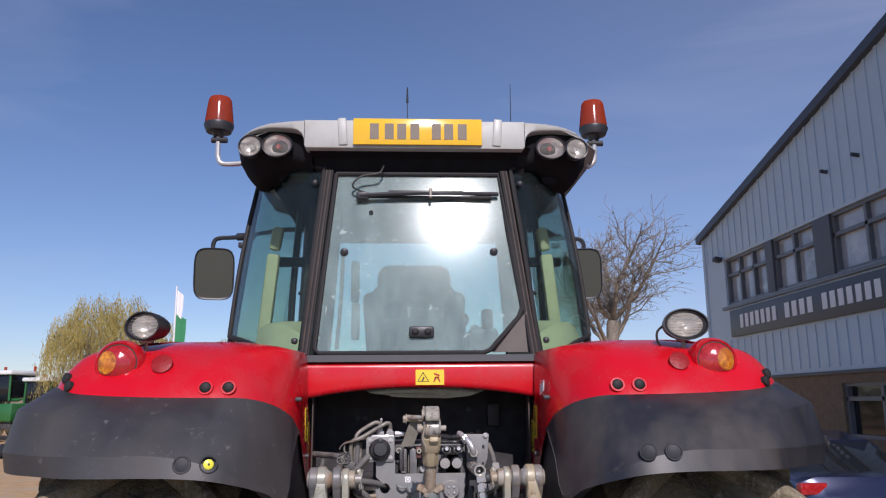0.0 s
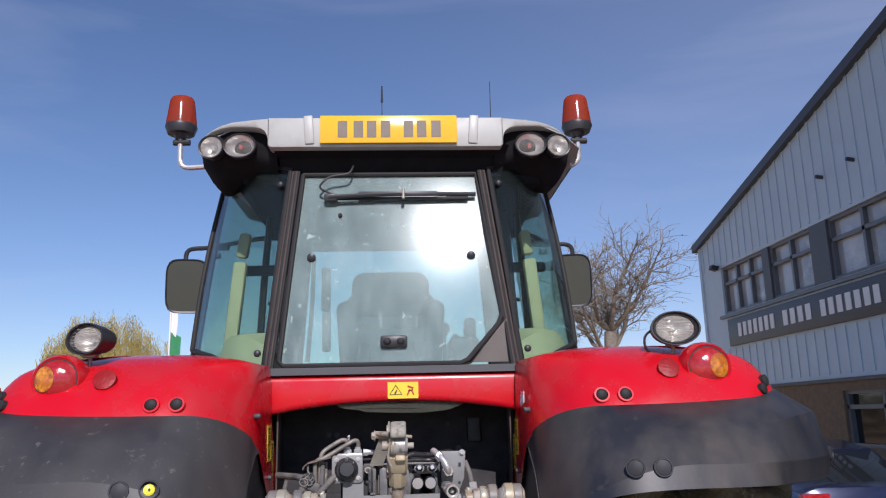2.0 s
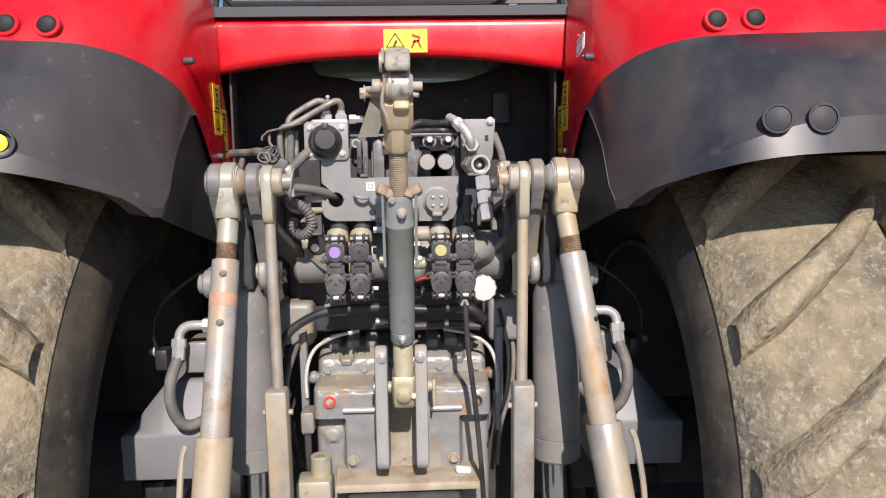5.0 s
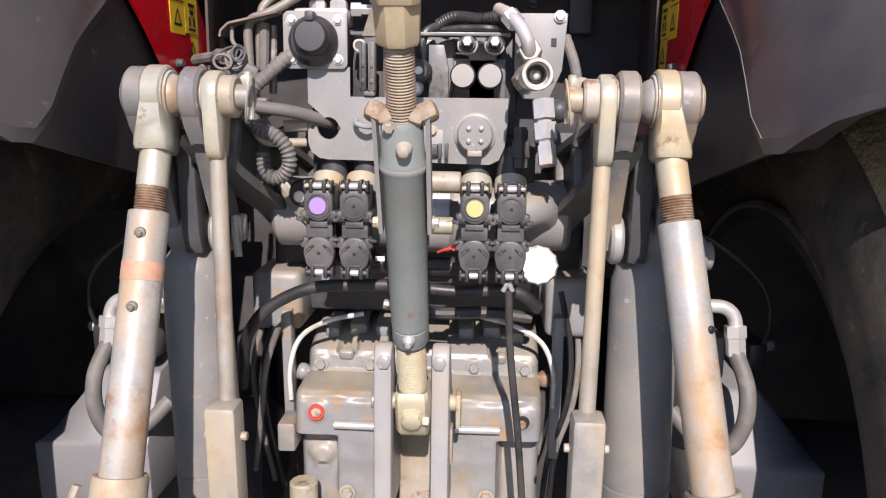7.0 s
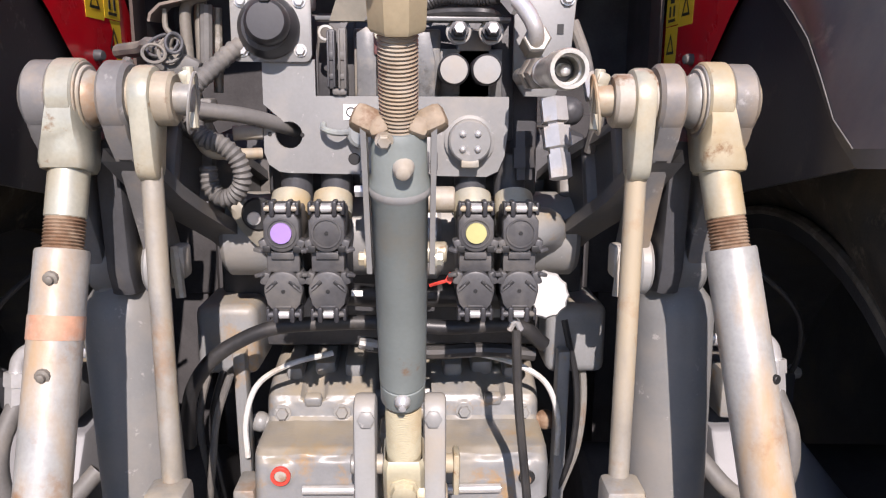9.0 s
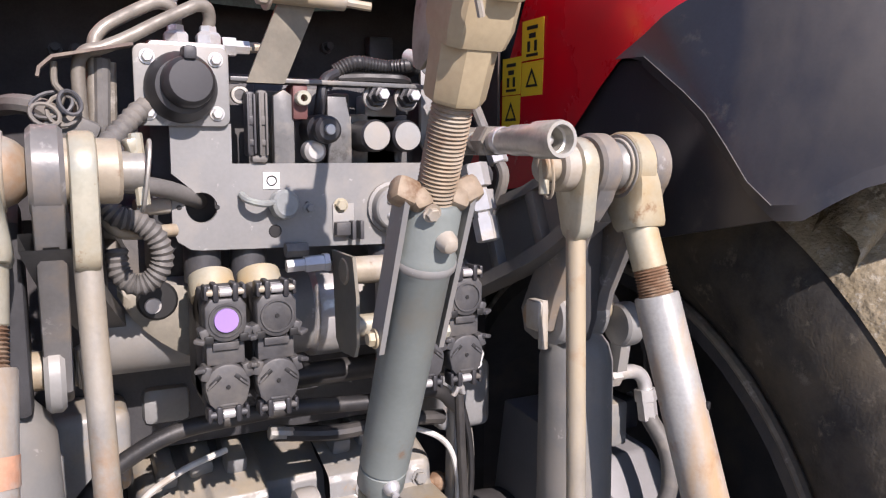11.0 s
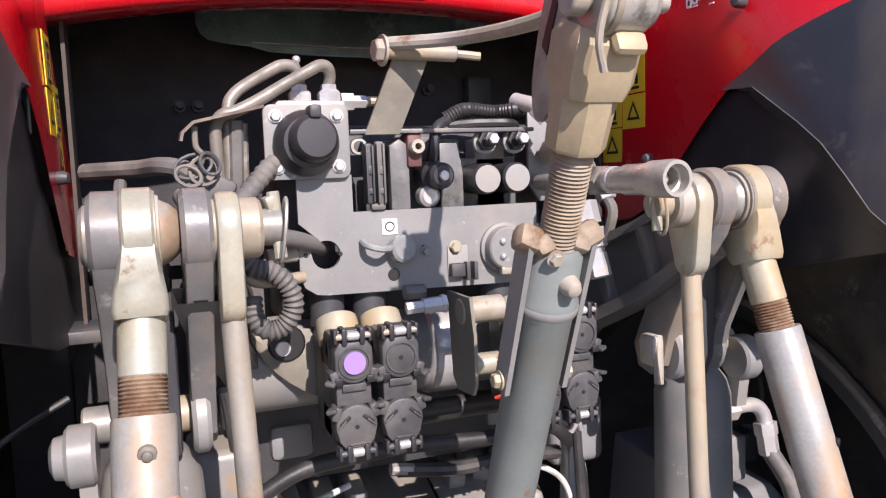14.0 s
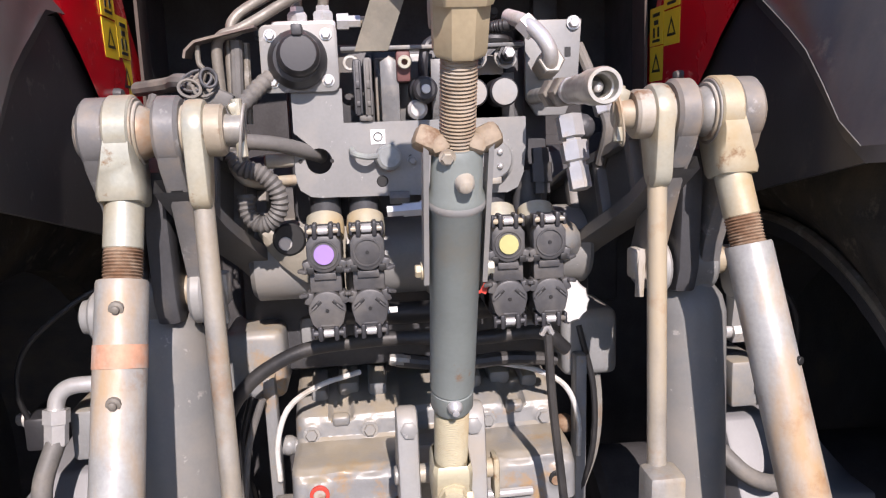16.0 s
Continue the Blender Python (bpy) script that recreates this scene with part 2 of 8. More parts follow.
DARK = material("dark_cavity_paint", (0.055, 0.053, 0.054), 0.85, vary=0.3, bump=0.1, spec=0.2)
RUBBER = material("rubber_seal", (0.016, 0.015, 0.0145), 0.68, vary=0.2, bump=0.05)
SEAL_BROWN = material("dusty_seal", (0.07, 0.05, 0.04), 0.7, vary=0.3, bump=0.1)
WHITE = material("roof_off_white", (0.48, 0.485, 0.445), 0.4, vary=0.06, scale=6, bump=0.03, second=(0.33, 0.32, 0.29), amount=0.2, spots=6, edge=0.2)
TRIM = material("cab_trim_pale_green", (0.68, 0.64, 0.46), 0.75, vary=0.08, bump=0.1)
SEAT = material("seat_fabric", (0.035, 0.037, 0.036), 0.9, vary=0.3, bump=0.3, spec=0.2)
CHROME = material("chrome", (0.75, 0.75, 0.76), 0.16, 1.0, vary=0.05, bump=0.0)
AMBER = amber_material("amber_dome", (0.80, 0.115, 0.03))
ORANGE = material("orange_lens", (0.44, 0.12, 0.012), 0.12, vary=0.4, scale=60, bump=0.45, coat=0.7, second=(0.80, 0.36, 0.02), amount=0.25, spots=30, edge=0.1, second_rough=0.12)
REDLENS = material("red_lens", (0.36, 0.012, 0.014), 0.12, vary=0.25, scale=70, bump=0.35, coat=0.7, second=(0.55, 0.05, 0.045), amount=0.2, spots=26, edge=0.15, second_rough=0.15)
REFLEX = material("red_reflector_plastic", (0.28, 0.010, 0.012), 0.4, vary=0.25, scale=120, bump=0.4, spec=0.25)
BOWL = material("lamp_reflector", (0.68, 0.66, 0.62), 0.34, 0.7, vary=0.25, scale=60, bump=0.25, fine=200)
LENS = glass_material("lamp_glass", (0.95, 0.94, 0.92), 0.17, 0.03, (0.66, 0.64, 0.58))
PLATE = material("plate_yellow", (0.85, 0.50, 0.03), 0.16, vary=0.05, bump=0.0)
STICKER = material("warning_yellow", (0.86, 0.60, 0.03), 0.4, vary=0.05, bump=0.0)
INK = material("sticker_ink", (0.015, 0.015, 0.015), 0.5, vary=0.05, bump=0.0)
INKRED = material("sticker_red", (0.45, 0.03, 0.02), 0.5, vary=0.05, bump=0.0)
YELLOW = material("yellow_reflector", (0.80, 0.74, 0.06), 0.35, vary=0.08, bump=0.05)
GLASS = glass_material("rear_glass", (0.84, 0.95, 0.94), 0.195, 0.044, (0.57, 0.70, 0.66), haze=0.14, marks=0.30)
SIDEGLASS = glass_material("tinted_glass", (0.77, 0.85, 0.79), 0.011, 0.02, (0.50, 0.62, 0.64), shine=0.026)
# dark cool tint stands in for dim surroundings the mirror would reflect
MIRROR = material("mirror_silver", (0.17, 0.23, 0.27), 0.05, 1.0, vary=0.0, bump=0.0)
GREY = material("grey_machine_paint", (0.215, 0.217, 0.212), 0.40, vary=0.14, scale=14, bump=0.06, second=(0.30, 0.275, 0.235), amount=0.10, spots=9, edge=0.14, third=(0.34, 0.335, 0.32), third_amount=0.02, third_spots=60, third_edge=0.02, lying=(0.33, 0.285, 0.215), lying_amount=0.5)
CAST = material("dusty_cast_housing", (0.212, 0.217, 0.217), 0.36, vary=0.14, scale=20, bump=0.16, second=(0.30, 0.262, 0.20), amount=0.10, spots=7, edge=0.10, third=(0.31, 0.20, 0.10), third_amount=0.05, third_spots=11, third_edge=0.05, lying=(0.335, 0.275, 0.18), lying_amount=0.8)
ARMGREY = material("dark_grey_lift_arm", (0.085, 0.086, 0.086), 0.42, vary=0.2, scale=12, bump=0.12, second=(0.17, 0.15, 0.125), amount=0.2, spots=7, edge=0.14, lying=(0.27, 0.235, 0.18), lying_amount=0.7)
RAMGREY = material("grey_ram_paint", (0.175, 0.177, 0.172), 0.42, vary=0.12, scale=12, bump=0.05, second=(0.25, 0.225, 0.19), amount=0.14, spots=7, edge=0.15, third=(0.30, 0.29, 0.27), third_amount=0.02, third_spots=50, third_edge=0.02)
DGREY = material("dark_grey_casting", (0.055, 0.056, 0.06), 0.5, vary=0.25, scale=20, bump=0.25, second=(0.13, 0.115, 0.095), amount=0.15, spots=8, edge=0.12)
STEEL = material("dusty_zinc_steel", (0.29, 0.28, 0.255), 0.42, 0.3, vary=0.24, scale=26, bump=0.14, second=(0.36, 0.30, 0.205), amount=0.40, spots=9, edge=0.09, stretch=0.25, second_rough=0.55, third=(0.30, 0.165, 0.075), third_amount=0.10, third_spots=9, third_edge=0.10)
TUBEPAINT = material("worn_zinc_tube", (0.318, 0.318, 0.300), 0.40, 0.12, vary=0.26, scale=16, bump=0.14, second=(0.37, 0.25, 0.135), amount=0.28, spots=7, edge=0.07, stretch=0.3, second_rough=0.6, third=(0.27, 0.15, 0.075), third_amount=0.10, third_spots=11, third_edge=0.07)
EYECREAM = material("yellowed_zinc", (0.50, 0.455, 0.315), 0.36, 0.25, vary=0.16, scale=22, bump=0.12, second=(0.40, 0.30, 0.17), amount=0.22, spots=12, edge=0.1)
# hose colour made pale to carry the white glare on it
PALEHOSE = material("glare_pale_hose", (0.62, 0.62, 0.59), 0.4, vary=0.12, scale=30, bump=0.06, second=(0.36, 0.33, 0.28), amount=0.2, spots=20)
VALVE = material("mottled_valve_casting", (0.135, 0.137, 0.136), 0.34, vary=0.22, scale=30, bump=0.12, second=(0.25, 0.225, 0.185), amount=0.16, spots=16, edge=0.08, third=(0.045, 0.043, 0.04), third_amount=0.16, third_spots=24, third_edge=0.06, lying=(0.26, 0.23, 0.18), lying_amount=0.5)
BRACKETTAN = material("dull_tan_strip", (0.205, 0.19, 0.152), 0.5, 0.1, vary=0.16, scale=30, bump=0.1, second=(0.30, 0.265, 0.205), amount=0.2, spots=12, edge=0.1)
CLOUDY = material("cloudy_plastic", (0.235, 0.25, 0.245), 0.3, vary=0.2, scale=40, bump=0.08, second=(0.33, 0.37, 0.31), amount=0.2, spots=30, edge=0.1)
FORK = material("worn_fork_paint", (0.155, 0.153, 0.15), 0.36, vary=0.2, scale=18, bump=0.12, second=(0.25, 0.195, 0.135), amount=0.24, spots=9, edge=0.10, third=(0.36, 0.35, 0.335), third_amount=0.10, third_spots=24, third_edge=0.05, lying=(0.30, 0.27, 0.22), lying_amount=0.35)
DULLZINC = material("dull_zinc_plating", (0.50, 0.485, 0.44), 0.33, 0.55, vary=0.22, scale=40, bump=0.15, second=(0.22, 0.19, 0.145), amount=0.25, spots=22, edge=0.1)
PIPE = material("grimy_steel_pipe", (0.235, 0.215, 0.18), 0.42, 0.2, vary=0.3, scale=30, bump=0.2, second=(0.13, 0.115, 0.095), amount=0.28, spots=14, edge=0.1, third=(0.42, 0.40, 0.36), third_amount=0.08, third_spots=20)
ZINC = material("bright_zinc", (0.56, 0.555, 0.545), 0.32, 0.5, vary=0.12, scale=40, bump=0.08, second=(0.36, 0.31, 0.24), amount=0.14, spots=25)
CREAM = material("yellow_zinc_cream", (0.425, 0.415, 0.335), 0.30, 0.35, vary=0.20, scale=14, bump=0.10, second=(0.37, 0.285, 0.16), amount=0.30, spots=8, edge=0.12, second_rough=0.6, third=(0.22, 0.125, 0.06), third_amount=0.11, third_spots=20, third_edge=0.04)
RUST = material("rusty_thread", (0.16, 0.09, 0.05), 0.85, 0.0, vary=0.35, scale=50, bump=0.5, second=(0.3, 0.22, 0.15), amount=0.3, spots=30)
LINK = material("olive_grey_paint", (0.190, 0.215, 0.203), 0.42, vary=0.12, scale=16, bump=0.08, second=(0.23, 0.215, 0.17), amount=0.08, spots=9, edge=0.10, third=(0.2, 0.12, 0.07), third_amount=0.0, third_spots=20)
TAN = material("tan_dusty_steel", (0.32, 0.275, 0.205), 0.5, 0.1, vary=0.2, scale=30, bump=0.15, second=(0.40, 0.375, 0.335), amount=0.34, spots=10, edge=0.1, third=(0.2, 0.11, 0.06), third_amount=0.15, third_spots=18)
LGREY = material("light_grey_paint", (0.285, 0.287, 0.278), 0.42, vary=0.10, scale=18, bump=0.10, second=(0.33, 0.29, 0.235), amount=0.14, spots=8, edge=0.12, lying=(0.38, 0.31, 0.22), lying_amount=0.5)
HOSE = material("black_hose", (0.022, 0.022, 0.023), 0.42, vary=0.25, bump=0.1, second=(0.075, 0.068, 0.058), amount=0.18, spots=9, edge=0.14)
CONDUIT = material("dusty_conduit", (0.125, 0.12, 0.112), 0.6, vary=0.25, bump=0.15, second=(0.21, 0.19, 0.16), amount=0.22, spots=20)
SOFFIT = material("matt_black_soffit", (0.016, 0.016, 0.0175), 0.9, vary=0.2, bump=0.05, spec=0.1)
PURPLE = material("purple_disc", (0.31, 0.195, 0.48), 0.5, vary=0.08, bump=0.0)
LIME = material("lime_disc", (0.42, 0.40, 0.17), 0.5, vary=0.12, bump=0.0)
REDCAP = material("red_cap", (0.62, 0.06, 0.04), 0.4, vary=0.1, bump=0.0)
WHITECAP = material("white_plastic", (0.52, 0.52, 0.50), 0.45, vary=0.06, bump=0.05)
PAPER = material("white_label", (0.82, 0.82, 0.8), 0.5, vary=0.02, bump=0.0)

# surroundings
GRAVEL = material("yard_gravel", (0.50, 0.31, 0.15), 0.9, vary=0.25, scale=3, bump=0.6, second=(0.46, 0.34, 0.21), amount=0.4, spots=0.8, fine=60, spec=0.2)
CLAD = material("grey_cladding", (0.455, 0.56, 0.64), 0.45, vary=0.04, scale=2, bump=0.02)
CLAD_DARK = material("dark_window_band", (0.085, 0.09, 0.10), 0.5, vary=0.06, bump=0.02)
ROOFTRIM = material("dark_verge_trim", (0.05, 0.055, 0.065), 0.45, vary=0.08, bump=0.02)
BRICK = material("brown_brick", (0.17, 0.12, 0.075), 0.85, vary=0.25, scale=9, bump=0.3)
FRAME = material("grey_window_frame", (0.13, 0.14, 0.15), 0.4, vary=0.05, bump=0.0)
# pale tone and patches put reflected sky and blinds into the pane colour
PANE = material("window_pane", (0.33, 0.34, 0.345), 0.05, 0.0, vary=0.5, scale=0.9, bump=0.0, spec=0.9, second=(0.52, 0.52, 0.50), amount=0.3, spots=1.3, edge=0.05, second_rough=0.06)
SIGN = material("sign_board", (0.06, 0.066, 0.075), 0.45, vary=0.05, bump=0.0)
LETTER = material("sign_lettering", (0.72, 0.73, 0.74), 0.5, vary=0.03, bump=0.0)
CARBLUE = material("dark_blue_car_paint", (0.012, 0.02, 0.065), 0.22, 0.3, vary=0.05, bump=0.0, coat=1.0)
CARGLASS = material("car_glass", (0.012, 0.014, 0.016), 0.05, vary=0.0, bump=0.0)
BARK = material("bark", (0.25, 0.22, 0.18), 0.9, vary=0.3, scale=10, bump=0.4, spec=0.2)
BUD = material("dull_bud", (0.17, 0.13, 0.065), 0.8, vary=0.4, scale=3, bump=0.0, spec=0.2)
WILLOW = material("willow_leaf", (0.34, 0.275, 0.085), 0.8, vary=0.45, scale=1.2, bump=0.0, spec=0.2)
HEDGE = material("hedge_leaf", (0.07, 0.075, 0.035), 0.85, vary=0.35, scale=2, bump=0.0, spec=0.2)
FIELDGREEN = material("green_tractor_paint", (0.02, 0.13, 0.035), 0.35, vary=0.1, bump=0.0, coat=0.4)
FLAGGREEN = material("green_flag_cloth", (0.03, 0.22, 0.09), 0.8, vary=0.15, bump=0.0)
POLEWHITE = material("white_pole", (0.75, 0.75, 0.74), 0.4, vary=0.04, bump=0.0)

# ---- mesh helpers ----
BASE = {}


def thing(name, base=(0, 0, 0), label="", category="", group="", kind=""):
    ob = new(name)
    ob.empty_display_size = 0.2
    ob.location = base
    BASE[ob.name] = Vector(base)
    return tagged(ob, label, category, group, kind)


def solo(name, bm, mat, label="", category="", group="", kind="", angle=35):
    """A thing of one mesh."""
    me = bpy.data.meshes.new(name)
    bmesh.ops.recalc_face_normals(bm, faces=bm.faces)
    bm.to_mesh(me)
    bm.free()
    me.materials.append(mat)
    me.shade_smooth()
    me.set_sharp_from_angle(angle=radians(angle))
    ob = new(name, me)
    BASE[ob.name] = Vector((0, 0, 0))
    return tagged(ob, label, category, group, kind)


def part(name, bm, mat, parent, label="", angle=35, kind=""):
    """One mesh under a thing or a part; the bmesh is in world metres."""
    base = BASE[parent.name]
    bmesh.ops.recalc_face_normals(bm, faces=bm.faces)
    bmesh.ops.translate(bm, vec=-base, verts=bm.verts)
    me = bpy.data.meshes.new(name)
    bm.to_mesh(me)
    bm.free()
    me.materials.append(mat)
    me.shade_smooth()
    me.set_sharp_from_angle(angle=radians(angle))
    ob = new(name, me)
    ob.parent = parent
    BASE[ob.name] = base
    return tagged(ob, label, kind=kind)


def box(c, s, rot=(0, 0, 0), bev=0.0, bm=None, seg=2):
    """A box of size s round c, turned by degrees, with rounded edges."""
    bm = bm or bmesh.new()
    t = bmesh.new()
    bmesh.ops.create_cube(t, size=1.0, matrix=Matrix.Diagonal((*s, 1)))
    if bev:
        bmesh.ops.bevel(t, geom=t.edges[:], offset=bev, segments=seg, affect="EDGES", profile=0.5)
    bmesh.ops.transform(t, matrix=pose(*c, *rot), verts=t.verts)
    return merge(bm, t)


def merge(bm, t):
    m = {v: bm.verts.new(v.co) for v in t.verts}
    for f in t.faces:
        bm.faces.new([m[v] for v in f.verts])
    t.free()
    return bm


def basis(d):
    d = Vector(d).normalized()
    a = Vector((0, 0, 1)) if abs(d.z) < 0.9 else Vector((1, 0, 0))
    u = d.cross(a).normalized()
    return u, d.cross(u), d


def lathe(p, d, prof, seg=20, bm=None, turn=0.0):
    """A turned body: from p along d, profile of (along, radius); radius 0 closes it."""
    bm = bm or bmesh.new()
    u, v, w = basis(d)
    p = Vector(p)
    rings = []
    for h, r in prof:
        if r < 1e-6:
            rings.append([bm.verts.new(p + w * h)])
        else:
            rings.append([bm.verts.new(p + w * h + (u * math.cos(a) + v * math.sin(a)) * r)
                          for a in (turn + 2 * math.pi * i / seg for i in range(seg))])
    for a, b in zip(rings, rings[1:]):
        for i in range(seg):
            j = (i + 1) % seg
            if len(a) == 1 and len(b) > 1:
                bm.faces.new((a[0], b[i], b[j]))
            elif len(b) == 1 and len(a) > 1:
                bm.faces.new((a[i], b[0], a[j]))
            elif len(a) > 1:
                bm.faces.new((a[i], b[i], b[j], a[j]))
    return bm


def rod(a, b, r, r2=None, seg=16, bm=None, bev=None, turn=0.0):
    a, b = Vector(a), Vector(b)
    n = (b - a).length
    r2 = r if r2 is None else r2
    e = min(r, r2) * 0.12 if bev is None else bev
    return lathe(a, b - a, [(0, 0), (0, r - e), (e, r), (n - e, r2), (n, r2 - e), (n, 0)], seg, bm, turn)


def ring(c, d, ro, ri, w, seg=28, bm=None):
    """A round eye: outer and inner radius, width along d, edges eased."""
    e = min(w, ro - ri) * 0.18
    h = w / 2
    return lathe(Vector(c), d, [(-h, ri), (-h, ro - e), (-h + e, ro), (h - e, ro), (h, ro - e), (h, ri), (-h, ri)], seg, bm)


def ball(c, r, seg=16, bm=None, squash=(1, 1, 1)):
    bm = bm or bmesh.new()
    t = bmesh.new()
    bmesh.ops.create_uvsphere(t, u_segments=seg, v_segments=max(6, seg // 2), radius=r)
    bmesh.ops.transform(t, matrix=Matrix.Translation(c) @ Matrix.Diagonal((*squash, 1)), verts=t.verts)
    return merge(bm, t)


def spline(pts, n=8):
    P = [Vector(p) for p in pts]
    P = [2 * P[0] - P[1]] + P + [2 * P[-1] - P[-2]]
    out = []
    for i in range(1, len(P) - 2):
        for k in range(n):
            t = k / n
            a, b, c, d = P[i - 1], P[i], P[i + 1], P[i + 2]
            out.append(0.5 * ((2 * b) + (c - a) * t + (2 * a - 5 * b + 4 * c - d) * t * t + (3 * b - a - 3 * c + d) * t ** 3))
    out.append(P[-2])
    return out


def tube(pts, r, seg=10, n=7, bm=None, rib=0.0, smooth=True, pitch=0.006):
    """A pipe or hose along points; rib: depth of corrugation."""
    bm = bm or bmesh.new()
    path = spline(pts, n) if smooth else [Vector(p) for p in pts]
    if rib:
        dense = [path[0]]
        for a, b in zip(path, path[1:]):
            k = max(1, round((b - a).length / (pitch / 2)))
            dense += [a.lerp(b, (i + 1) / k) for i in range(k)]
        path = dense
    u = None
    rings = []
    for i, p in enumerate(path):
        d = (path[min(i + 1, len(path) - 1)] - path[max(i - 1, 0)]).normalized()
        if u is None:
            u = basis(d)[0]
        u = (u - d * u.dot(d)).normalized()
        v = d.cross(u)
        q = r - (rib if rib and i % 2 else 0)
        rings.append([bm.verts.new(p + (u * math.cos(a) + v * math.sin(a)) * q) for a in (2 * math.pi * k / seg for k in range(seg))])
    for a, b in zip(rings, rings[1:]):
        for i in range(seg):
            j = (i + 1) % seg
            bm.faces.new((a[i], b[i], b[j], a[j]))
    bm.faces.new(rings[0][::-1])
    bm.faces.new(rings[-1])
    return bm


def slab(poly, axis, at, thick, bm=None, bev=0.0, rot=0.0, about=(0, 0, 0)):
    """A flat plate: outline in the two other axes, from at, thick along the axis."""
    bm = bm or bmesh.new()
    t = bmesh.new()
    i = "xyz".index(axis)

    def place(a, b, h):
        c = [a, b]
        c.insert(i, h)
        return c
    vs = [t.verts.new(place(a, b, at)) for a, b in poly]
    f = t.faces.new(vs)
    r = bmesh.ops.extrude_face_region(t, geom=[f])
    bmesh.ops.translate(t, vec=place(0, 0, thick), verts=[g for g in r["geom"] if isinstance(g, bmesh.types.BMVert)])
    if bev:
        edges = [e for e in t.edges if len({round(v.co[i], 6) for v in e.verts}) == 1]
        bmesh.ops.bevel(t, geom=edges, offset=bev, segments=2, affect="EDGES", profile=0.5)
    if rot:
        bmesh.ops.rotate(t, cent=about, matrix=Matrix.Rotation(radians(rot), 3, "X"), verts=t.verts)
    return merge(bm, t)


def sheet(rows, bm=None, thick=0.0, closed=False):
    """A skin over rows of points, given thickness along its normals."""
    bm = bm or bmesh.new()
    t = bmesh.new()
    vs = [[t.verts.new(p) for p in row] for row in rows]
    for a, b in zip(vs, vs[1:]):
        n = len(a)
        for i in range(n if closed else n - 1):
            j = (i + 1) % n
            t.faces.new((a[i], a[j], b[j], b[i]))
    bmesh.ops.recalc_face_normals(t, faces=t.faces)
    if thick:
        bmesh.ops.solidify(t, geom=t.faces[:], thickness=thick)
    return merge(bm, t)


def arc(cx, cy, r, a0, a1, n=8):
    return [(cx + r * math.cos(radians(a0 + (a1 - a0) * i / n)), cy + r * math.sin(radians(a0 + (a1 - a0) * i / n))) for i in range(n + 1)]


def rounded(x0, y0, x1, y1, r, n=4):
    return arc(x1 - r, y1 - r, r, 0, 90, n) + arc(x0 + r, y1 - r, r, 90, 180, n) + arc(x0 + r, y0 + r, r, 180, 270, n) + arc(x1 - r, y0 + r, r, 270, 360, n)


def hexbolt(p, d, r=0.008, h=0.006, washer=True, bm=None):
    bm = bm or bmesh.new()
    if washer:
        lathe(p, d, [(0, 0), (0, r * 1.35), (h * 0.25, r * 1.35), (h * 0.25, 0)], 14, bm)
    lathe(p, d, [(0, 0), (0, r), (h * 0.85, r), (h, r * 0.85), (h, 0)], 6, bm)
    return bm


# ---- ground ----
g = bmesh.new()
bmesh.ops.create_grid(g, x_segments=60, y_segments=60, size=1.0)
for v in g.verts:
    v.co.x = math.copysign(abs(v.co.x) ** 3 * 2500, v.co.x)
    v.co.y = math.copysign(abs(v.co.y) ** 3 * 2500, v.co.y)
    v.co.z = 0.012 * noise.noise((v.co.x * 0.7, v.co.y * 0.7, 0)) if v.co.length < 60 else 0.0
ground = solo("ground", g, GRAVEL, "open tan gravel yard, made darker round the tractor to cut bounced light", "ground", kind="structure")
# unseen darker ground round the tractor, added to cut bounced light
gn, gk = GRAVEL.node_tree.nodes, GRAVEL.node_tree.links
gc, gm, gd, gr, gx, gf = (gn.new(k) for k in ("ShaderNodeTexCoord", "ShaderNodeTexNoise", "ShaderNodeVectorMath", "ShaderNodeMapRange", "ShaderNodeMix", "ShaderNodeTexNoise"))
gd.operation = "LENGTH"
gm.inputs["Scale"].default_value, gm.inputs["Detail"].default_value = 0.35, 6
ga = gn.new("ShaderNodeMath")
ga.operation = "MULTIPLY_ADD"
ga.inputs[1].default_value = 5.0
gk.new(gc.outputs["Object"], gd.inputs[0])
gk.new(gc.outputs["Object"], gm.inputs["Vector"])
gk.new(gm.outputs["Fac"], ga.inputs[0])
gk.new(gd.outputs["Value"], ga.inputs[2])
gr.inputs["From Min"].default_value, gr.inputs["From Max"].default_value = 11.0, 12.2
gk.new(ga.outputs[0], gr.inputs["Value"])
gf.inputs["Scale"].default_value, gf.inputs["Detail"].default_value = 70, 4
gt = gn.new("ShaderNodeMapRange")
gt.inputs["To Min"].default_value, gt.inputs["To Max"].default_value = 0.14, 0.24
gk.new(gc.outputs["Object"], gf.inputs["Vector"])
gk.new(gf.outputs["Fac"], gt.inputs["Value"])
gx.data_type = "RGBA"
gbsdf = gn["Principled BSDF"]
gk.new(gbsdf.inputs["Base Color"].links[0].from_socket, gx.inputs["B"])
gk.new(gt.outputs["Result"], gx.inputs["A"])
gk.new(gr.outputs["Result"], gx.inputs["Factor"])
gk.new(gx.outputs["Result"], gbsdf.inputs["Base Color"])

# ---- tractor ----
HX = 0.012
tractor = thing("tractor", (HX, 0, 0), "red farm tractor with off-white cab roof, seen from behind", "tractor")

# rear wheels
AXZ, TYR = 0.90, 0.885


